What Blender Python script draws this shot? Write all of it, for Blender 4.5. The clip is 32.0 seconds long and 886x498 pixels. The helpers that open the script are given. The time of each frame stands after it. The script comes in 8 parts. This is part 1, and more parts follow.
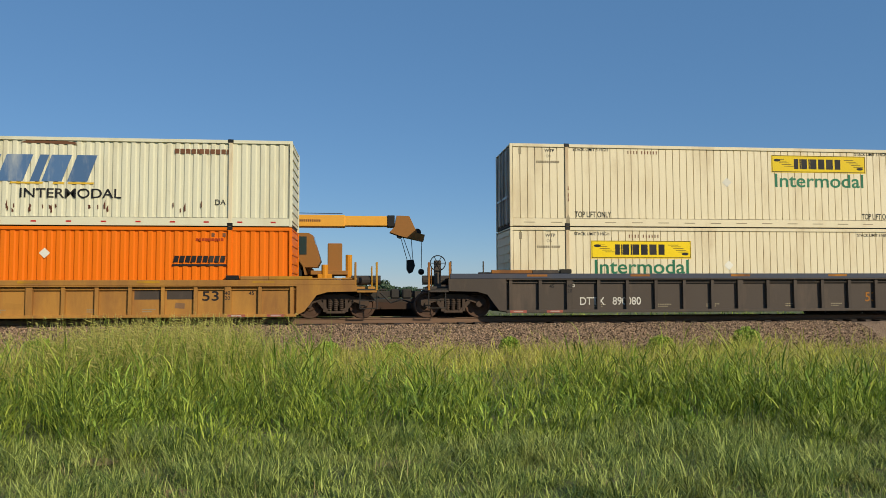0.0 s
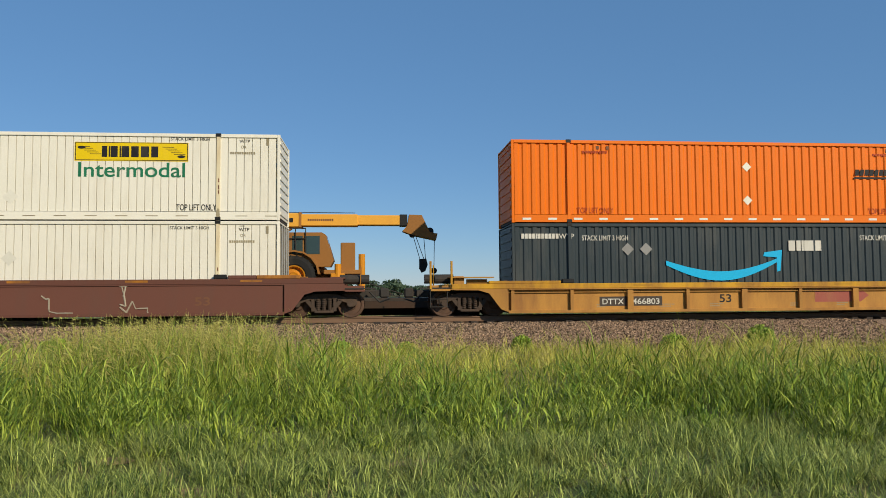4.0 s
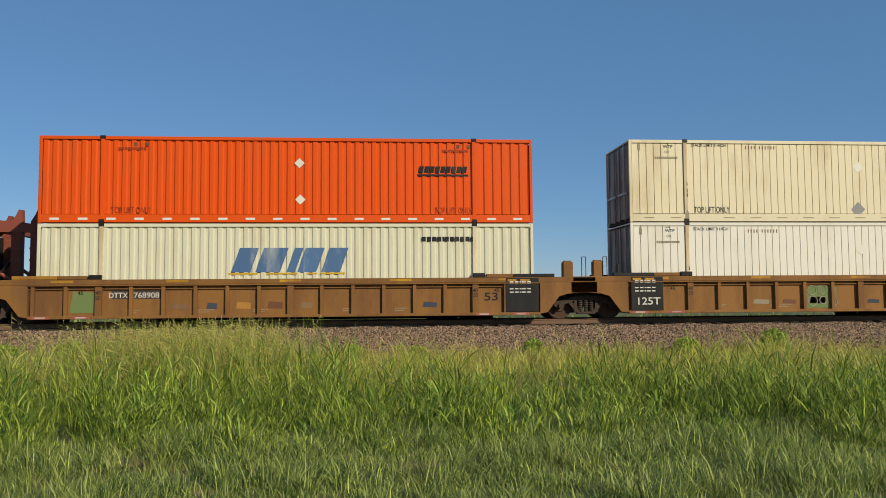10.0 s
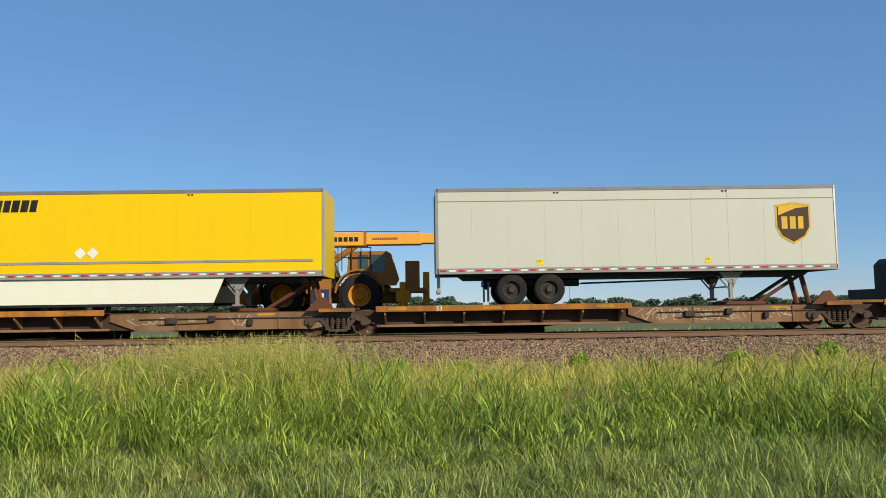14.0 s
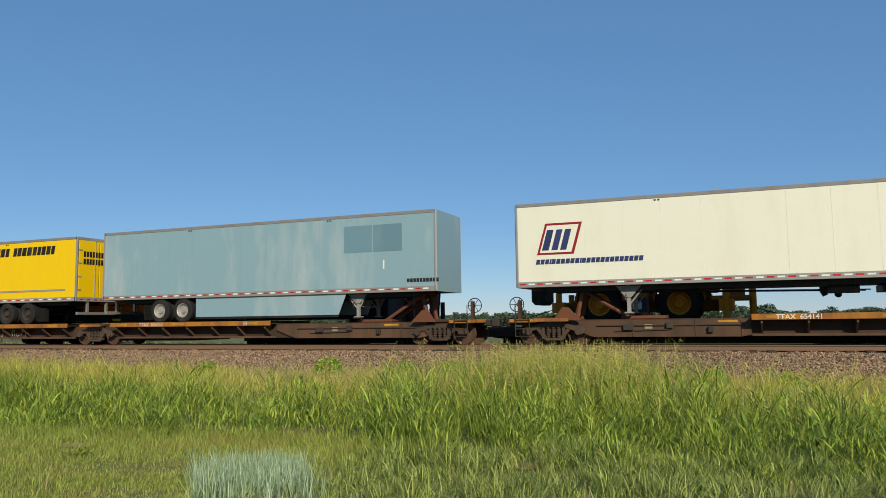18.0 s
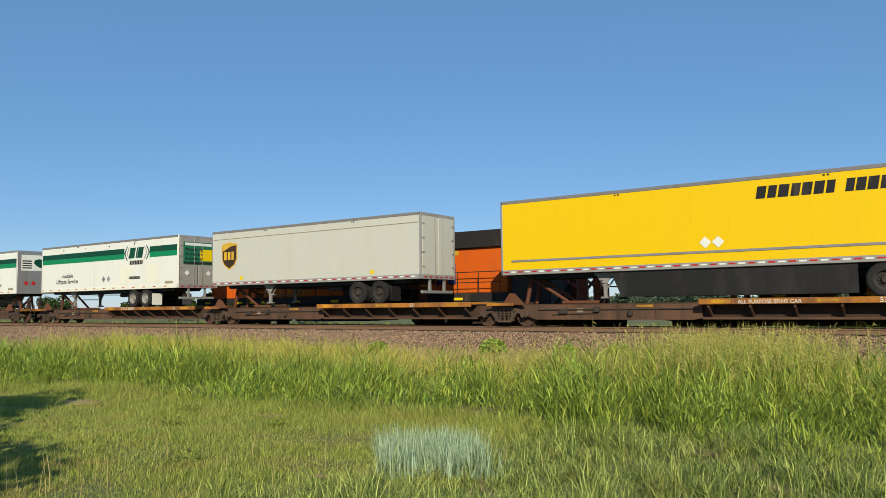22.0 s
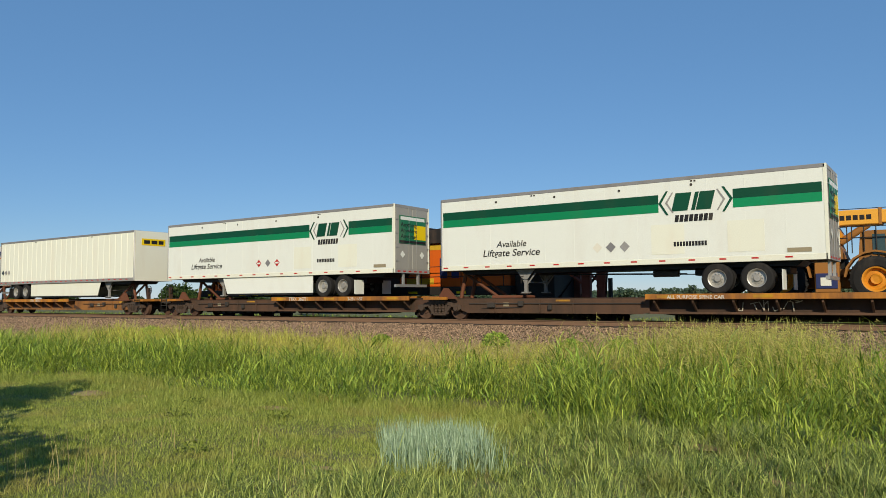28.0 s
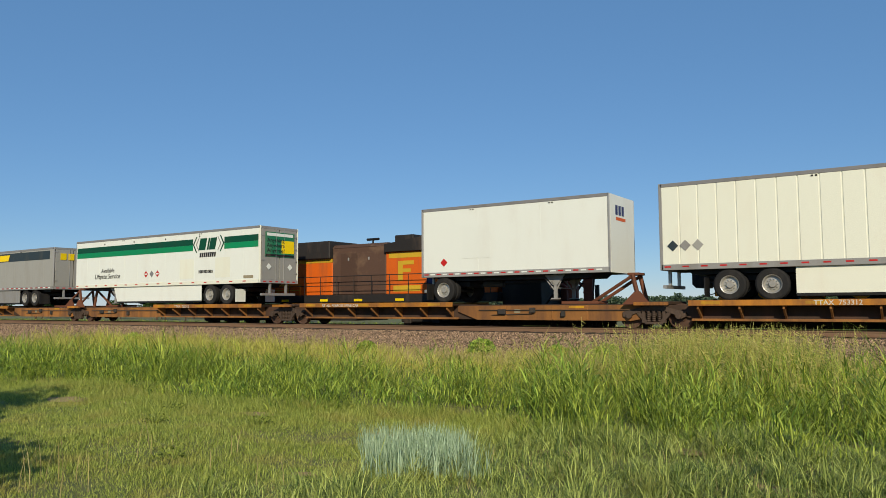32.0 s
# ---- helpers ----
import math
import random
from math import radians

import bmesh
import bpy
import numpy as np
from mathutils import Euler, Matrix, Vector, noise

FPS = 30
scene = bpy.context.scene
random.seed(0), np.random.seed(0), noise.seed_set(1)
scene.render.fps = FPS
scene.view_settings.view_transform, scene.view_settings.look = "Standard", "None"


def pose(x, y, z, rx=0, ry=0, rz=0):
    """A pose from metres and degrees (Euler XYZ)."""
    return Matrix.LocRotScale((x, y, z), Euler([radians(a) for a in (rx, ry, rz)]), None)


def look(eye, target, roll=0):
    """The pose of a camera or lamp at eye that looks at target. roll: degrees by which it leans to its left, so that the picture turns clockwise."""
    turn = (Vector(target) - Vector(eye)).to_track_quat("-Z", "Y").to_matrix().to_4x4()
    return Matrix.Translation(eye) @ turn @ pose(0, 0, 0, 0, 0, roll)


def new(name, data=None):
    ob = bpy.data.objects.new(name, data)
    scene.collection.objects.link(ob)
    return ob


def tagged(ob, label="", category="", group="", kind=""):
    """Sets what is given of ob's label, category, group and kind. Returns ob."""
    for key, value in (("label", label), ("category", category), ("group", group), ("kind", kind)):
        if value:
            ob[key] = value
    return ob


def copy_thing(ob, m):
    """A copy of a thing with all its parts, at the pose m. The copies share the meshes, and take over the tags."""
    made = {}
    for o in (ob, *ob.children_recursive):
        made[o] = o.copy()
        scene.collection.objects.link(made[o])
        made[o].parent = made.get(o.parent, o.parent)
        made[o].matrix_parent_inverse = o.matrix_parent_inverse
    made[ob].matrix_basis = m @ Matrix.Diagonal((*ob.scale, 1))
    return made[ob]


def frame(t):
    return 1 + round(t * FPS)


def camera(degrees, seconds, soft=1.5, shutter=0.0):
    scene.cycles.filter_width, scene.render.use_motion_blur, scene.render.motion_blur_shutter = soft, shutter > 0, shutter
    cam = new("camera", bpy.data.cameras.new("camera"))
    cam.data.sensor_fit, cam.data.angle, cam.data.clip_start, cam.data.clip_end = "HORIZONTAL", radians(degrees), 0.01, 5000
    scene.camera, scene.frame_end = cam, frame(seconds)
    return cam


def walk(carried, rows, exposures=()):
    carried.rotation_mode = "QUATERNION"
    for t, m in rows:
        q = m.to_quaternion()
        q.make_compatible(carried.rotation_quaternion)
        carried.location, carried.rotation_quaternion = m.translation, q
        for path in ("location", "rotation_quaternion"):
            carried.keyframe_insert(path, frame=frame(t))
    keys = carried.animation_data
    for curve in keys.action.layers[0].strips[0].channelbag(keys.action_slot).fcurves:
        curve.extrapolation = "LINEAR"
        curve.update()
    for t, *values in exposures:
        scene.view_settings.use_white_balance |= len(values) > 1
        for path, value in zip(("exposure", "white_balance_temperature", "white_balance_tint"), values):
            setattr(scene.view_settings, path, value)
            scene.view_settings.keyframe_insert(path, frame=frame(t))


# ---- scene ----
cam = camera(61.88, 32.0, soft=0.7, shutter=0.03)
# seconds, eye x, y, z, yaw, pitch, roll
PATH = [
    (0.0, 0.000, 0.000, 0.883, -6.16, 3.30, -0.19),
    (0.5, 0.009, 0.011, 0.891, -6.04, 3.12, -0.21),
    (1.0, 0.008, 0.010, 0.891, -5.87, 3.10, -0.22),
    (1.5, 0.018, 0.014, 0.887, -5.66, 3.17, -0.17),
    (2.0, -0.016, -0.015, 0.890, -6.08, 3.17, -0.11),
    (2.5, -0.020, -0.016, 0.895, -5.86, 3.08, -0.16),
    (3.0, -0.014, -0.010, 0.895, -5.51, 3.00, -0.29),
    (3.5, -0.014, -0.012, 0.890, -5.25, 3.08, -0.38),
    (5.5, 0.017, 0.016, 0.885, -5.46, 3.51, -0.48),
    (6.0, 0.027, 0.017, 0.881, -5.21, 3.57, -0.43),
    (6.5, 0.016, 0.008, 0.880, -4.93, 3.60, -0.40),
    (7.0, 0.009, -0.002, 0.881, -4.77, 3.51, -0.46),
    (7.5, -0.025, -0.022, 0.884, -4.87, 3.41, -0.76),
    (8.0, -0.031, -0.025, 0.884, -4.95, 3.38, -0.78),
    (8.5, -0.041, -0.034, 0.887, -5.02, 3.22, -0.68),
    (9.0, -0.034, -0.027, 0.888, -4.89, 3.16, -0.56),
    (9.5, -0.042, -0.038, 0.890, -4.86, 3.27, -0.44),
    (10.0, -0.018, -0.024, 0.888, -4.42, 3.47, -0.41),
    (10.5, -0.021, -0.019, 0.887, -4.39, 3.63, -0.33),
    (11.0, -0.026, -0.027, 0.889, -4.34, 3.83, -0.33),
    (11.5, -0.041, -0.042, 0.894, -4.32, 4.00, -0.26),
    (12.0, -0.048, -0.045, 0.896, -3.95, 4.14, -0.07),
    (12.5, -0.059, -0.056, 0.901, -3.36, 4.20, -0.22),
    (13.0, -0.074, -0.068, 0.910, -2.75, 4.22, -0.85),
    (13.5, -0.091, -0.084, 0.911, -2.13, 4.38, -0.90),
    (14.0, -0.090, -0.081, 0.911, -1.16, 4.55, -0.81),
    (14.5, -0.141, -0.121, 0.917, -0.09, 4.74, -0.47),
    (16.5, -0.093, -0.591, 0.884, 12.76, 5.54, -0.21),
    (17.0, -0.115, -0.624, 0.884, 16.13, 5.61, -0.42),
    (17.5, -0.117, -0.605, 0.886, 19.36, 5.56, -0.61),
    (18.0, -0.136, -0.633, 0.898, 22.04, 5.55, -0.74),
    (18.5, -0.158, -0.705, 0.913, 24.38, 5.40, -0.63),
    (19.0, -0.163, -0.690, 0.907, 26.98, 5.04, -0.34),
    (19.5, -0.171, -0.722, 0.916, 29.40, 4.50, -0.36),
    (20.0, -0.167, -0.778, 0.914, 31.72, 4.41, -0.55),
    (20.5, -0.174, -0.824, 0.918, 33.37, 4.45, -0.82),
    (21.0, -0.165, -0.817, 0.909, 34.40, 4.53, -0.83),
    (21.5, -0.165, -0.813, 0.910, 34.61, 4.47, -0.76),
    (22.0, -0.163, -0.814, 0.921, 34.37, 4.27, -0.74),
    (22.5, -0.169, -0.799, 0.924, 34.06, 4.13, -0.59),
    (23.0, -0.168, -0.755, 0.920, 34.02, 4.11, -0.35),
    (23.5, -0.160, -0.807, 0.926, 33.95, 4.15, -0.34),
    (24.0, -0.160, -0.810, 0.929, 34.13, 4.16, -0.48),
    (24.5, -0.168, -0.783, 0.928, 34.42, 4.13, -0.56),
    (25.0, -0.168, -0.872, 0.925, 34.51, 4.19, -0.30),
    (25.5, -0.168, -0.892, 0.938, 34.72, 4.08, -0.46),
    (26.0, -0.169, -0.873, 0.942, 35.01, 3.97, -0.76),
    (26.5, -0.173, -0.887, 0.938, 35.08, 3.95, -0.79),
    (28.5, -0.166, -0.835, 0.930, 34.36, 3.72, -0.29),
    (29.0, -0.171, -0.799, 0.919, 34.16, 3.87, -0.33),
    (29.5, -0.179, -0.780, 0.908, 33.86, 4.05, -0.37),
    (30.0, -0.174, -0.819, 0.898, 33.43, 4.23, -0.37),
    (30.5, -0.170, -0.807, 0.895, 33.26, 4.29, -0.53),
    (31.0, -0.174, -0.771, 0.888, 33.35, 4.35, -0.57),
    (31.5, -0.180, -0.783, 0.885, 33.49, 4.38, -0.46),
    (32.0, -0.186, -0.761, 0.885, 33.56, 4.32, -0.34),
]


def aim(x, y, z, yaw, pitch, roll):
    a, b = radians(yaw), radians(pitch)
    return look((x, y, z), (x - math.sin(a) * math.cos(b) * 10, y + math.cos(a) * math.cos(b) * 10, z + math.sin(b) * 10), roll)


walk(cam, [(row[0], aim(*row[1:])) for row in PATH], exposures=[(0, -0.05), (2, 0.0), (3, 0.1), (6, -0.17), (7, -0.12), (9, 0.0), (10, -0.12), (12, 0.18), (14, 0.25), (17, 0.06), (20, 0.18), (23, 0.25), (24, 0.2), (25, 0.06), (26, 0.1), (32, 0.06)])

# ---- light ----
world = bpy.data.worlds.new("sky")
scene.world = world
world.use_nodes = True
wt = world.node_tree
sky = wt.nodes.new("ShaderNodeTexSky")
sky.sky_type = "NISHITA"
sky.sun_disc = False
SUN_EL, SUN_AZ = radians(27.0), radians(145.0)  # azimuth clockwise from +y
sky.sun_elevation, sky.sun_rotation = SUN_EL, SUN_AZ
sky.air_density, sky.dust_density, sky.ozone_density = 0.9, 0.0, 4.2
wt.nodes["Background"].inputs["Strength"].default_value = 0.092
deep = wt.nodes.new("ShaderNodeHueSaturation")
deep.inputs["Hue"].default_value, deep.inputs["Saturation"].default_value = 0.497, 1.05
wt.links.new(sky.outputs[0], deep.inputs["Color"])
haze = wt.nodes.new("ShaderNodeMix")  # thin even haze over the clear sky
haze.data_type = "RGBA"
haze.inputs["Factor"].default_value = 0.5
haze.inputs["B"].default_value = (1.28, 3.05, 5.95, 1)
wt.links.new(deep.outputs[0], haze.inputs["A"])
wt.links.new(haze.outputs["Result"], wt.nodes["Background"].inputs["Color"])
sun = new("sun", bpy.data.lights.new("sun", "SUN"))
sun.data.energy, sun.data.angle, sun.data.color = 4.3, radians(0.53), (1.0, 0.87, 0.66)
sun_from = Vector((math.sin(SUN_AZ) * math.cos(SUN_EL), math.cos(SUN_AZ) * math.cos(SUN_EL), math.sin(SUN_EL)))
sun.matrix_world = look(sun_from * 60, (0, 0, 0))

# ---- plan ----
YC = 25.92  # centre line of the near track
YB = 30.45  # centre line of the far track
GROUND = -0.65


def run(t):
    """How far the train has rolled at t seconds."""
    surge = float(np.interp(t, [3.5, 5.5, 6.0, 6.5, 7.0, 7.5], [0, 0.33, 0.38, 0.31, 0.24, 0]))
    return 11.9296 * t + 0.7548 * (t - 16) ** 2 / 100 - 0.2098 * (t - 16) ** 3 / 1000 + surge


MOVERS = []


# ---- materials ----
def node(nt, kind, **values):
    n = nt.nodes.new(kind)
    for k, v in values.items():
        n.inputs[k].default_value = v
    return n


def surface(name, colour, rough=0.6, metal=0.0, dirt=(0.08, 0.05, 0.03), amount=0.35, scale=1.2, stretch=(1, 1, 0.25), bump=0.15, fine=40.0, spread=0.12, island=False, cover=(0.52, 0.72)):
    """Paint, metal or plastic with streaked dirt, fine grain and a small change from piece to piece."""
    m = bpy.data.materials.new(name)
    m.use_nodes = True
    nt = m.node_tree
    b = nt.nodes["Principled BSDF"]
    b.inputs["Metallic"].default_value = metal
    b.inputs["Specular IOR Level"].default_value = 0.5 if rough < 0.3 else 0.22
    tc = nt.nodes.new("ShaderNodeTexCoord")
    mp = nt.nodes.new("ShaderNodeMapping")
    mp.inputs["Scale"].default_value = stretch
    nt.links.new(tc.outputs["Object"], mp.inputs["Vector"])
    big = node(nt, "ShaderNodeTexNoise", Scale=scale, Detail=6.0, Roughness=0.65)
    nt.links.new(mp.outputs[0], big.inputs["Vector"])
    ramp = nt.nodes.new("ShaderNodeMapRange")
    ramp.inputs["From Min"].default_value, ramp.inputs["From Max"].default_value = cover
    ramp.inputs["To Max"].default_value = amount
    nt.links.new(big.outputs["Fac"], ramp.inputs["Value"])
    small = node(nt, "ShaderNodeTexNoise", Scale=fine, Detail=3.0)
    nt.links.new(tc.outputs["Object"], small.inputs["Vector"])
    if island:
        geo = nt.nodes.new("ShaderNodeNewGeometry")
        rnd = geo.outputs["Random Per Island"]
    else:
        rnd = nt.nodes.new("ShaderNodeObjectInfo").outputs["Random"]
    hsv = nt.nodes.new("ShaderNodeHueSaturation")
    hsv.inputs["Color"].default_value = (*[c * 0.77 for c in colour], 1)
    val = nt.nodes.new("ShaderNodeMapRange")
    val.inputs["To Min"].default_value, val.inputs["To Max"].default_value = 1 - spread, 1 + spread
    nt.links.new(rnd, val.inputs["Value"])
    mul = nt.nodes.new("ShaderNodeMath")
    mul.operation = "MULTIPLY"
    grain = nt.nodes.new("ShaderNodeMapRange")
    grain.inputs["To Min"].default_value, grain.inputs["To Max"].default_value = 0.85, 1.15
    nt.links.new(small.outputs["Fac"], grain.inputs["Value"])
    nt.links.new(val.outputs[0], mul.inputs[0])
    nt.links.new(grain.outputs[0], mul.inputs[1])
    nt.links.new(mul.outputs[0], hsv.inputs["Value"])
    mix = nt.nodes.new("ShaderNodeMix")
    mix.data_type = "RGBA"
    nt.links.new(ramp.outputs[0], mix.inputs["Factor"])
    nt.links.new(hsv.outputs[0], mix.inputs["A"])
    mix.inputs["B"].default_value = (*dirt, 1)
    nt.links.new(mix.outputs["Result"], b.inputs["Base Color"])
    rr = nt.nodes.new("ShaderNodeMapRange")
    rr.inputs["To Min"].default_value, rr.inputs["To Max"].default_value = max(rough - 0.12, 0.02), min(rough + 0.18, 1)
    nt.links.new(big.outputs["Fac"], rr.inputs["Value"])
    nt.links.new(rr.outputs[0], b.inputs["Roughness"])
    if bump:
        bp = node(nt, "ShaderNodeBump", Strength=bump, Distance=0.02)
        nt.links.new(small.outputs["Fac"], bp.inputs["Height"])
        nt.links.new(bp.outputs[0], b.inputs["Normal"])
    return m


def foliage(name, low, high, patch, scale=0.5, translucent=0.35, power=1.0):
    """Leaves and blades: a colour for each blade, with patches of another tint over the ground."""
    m = bpy.data.materials.new(name)
    m.use_nodes = True
    nt = m.node_tree
    b = nt.nodes["Principled BSDF"]
    geo = nt.nodes.new("ShaderNodeNewGeometry")
    tc = nt.nodes.new("ShaderNodeTexCoord")
    mix = nt.nodes.new("ShaderNodeMix")
    mix.data_type = "RGBA"
    mix.inputs["A"].default_value, mix.inputs["B"].default_value = (*low, 1), (*high, 1)
    pw = nt.nodes.new("ShaderNodeMath")
    pw.operation = "POWER"
    pw.inputs[1].default_value = power
    nt.links.new(geo.outputs["Random Per Island"], pw.inputs[0])
    nt.links.new(pw.outputs[0], mix.inputs["Factor"])
    nz = node(nt, "ShaderNodeTexNoise", Scale=scale, Detail=4.0)
    nt.links.new(tc.outputs["Object"], nz.inputs["Vector"])
    rg = nt.nodes.new("ShaderNodeMapRange")
    rg.inputs["From Min"].default_value, rg.inputs["From Max"].default_value = 0.48, 0.7
    rg.inputs["To Max"].default_value = 0.75
    nt.links.new(nz.outputs["Fac"], rg.inputs["Value"])
    mx = nt.nodes.new("ShaderNodeMix")
    mx.data_type = "RGBA"
    nt.links.new(rg.outputs[0], mx.inputs["Factor"])
    nt.links.new(mix.outputs["Result"], mx.inputs["A"])
    mx.inputs["B"].default_value = (*patch, 1)
    nt.links.new(mx.outputs["Result"], b.inputs["Base Color"])
    b.inputs["Roughness"].default_value = 0.5
    b.inputs["Specular IOR Level"].default_value = 0.22
    tl = nt.nodes.new("ShaderNodeBsdfTranslucent")
    nt.links.new(mx.outputs["Result"], tl.inputs["Color"])
    sh = nt.nodes.new("ShaderNodeMixShader")
    sh.inputs[0].default_value = translucent
    nt.links.new(b.outputs[0], sh.inputs[1])
    nt.links.new(tl.outputs[0], sh.inputs[2])
    nt.links.new(sh.outputs[0], nt.nodes["Material Output"].inputs["Surface"])
    return m


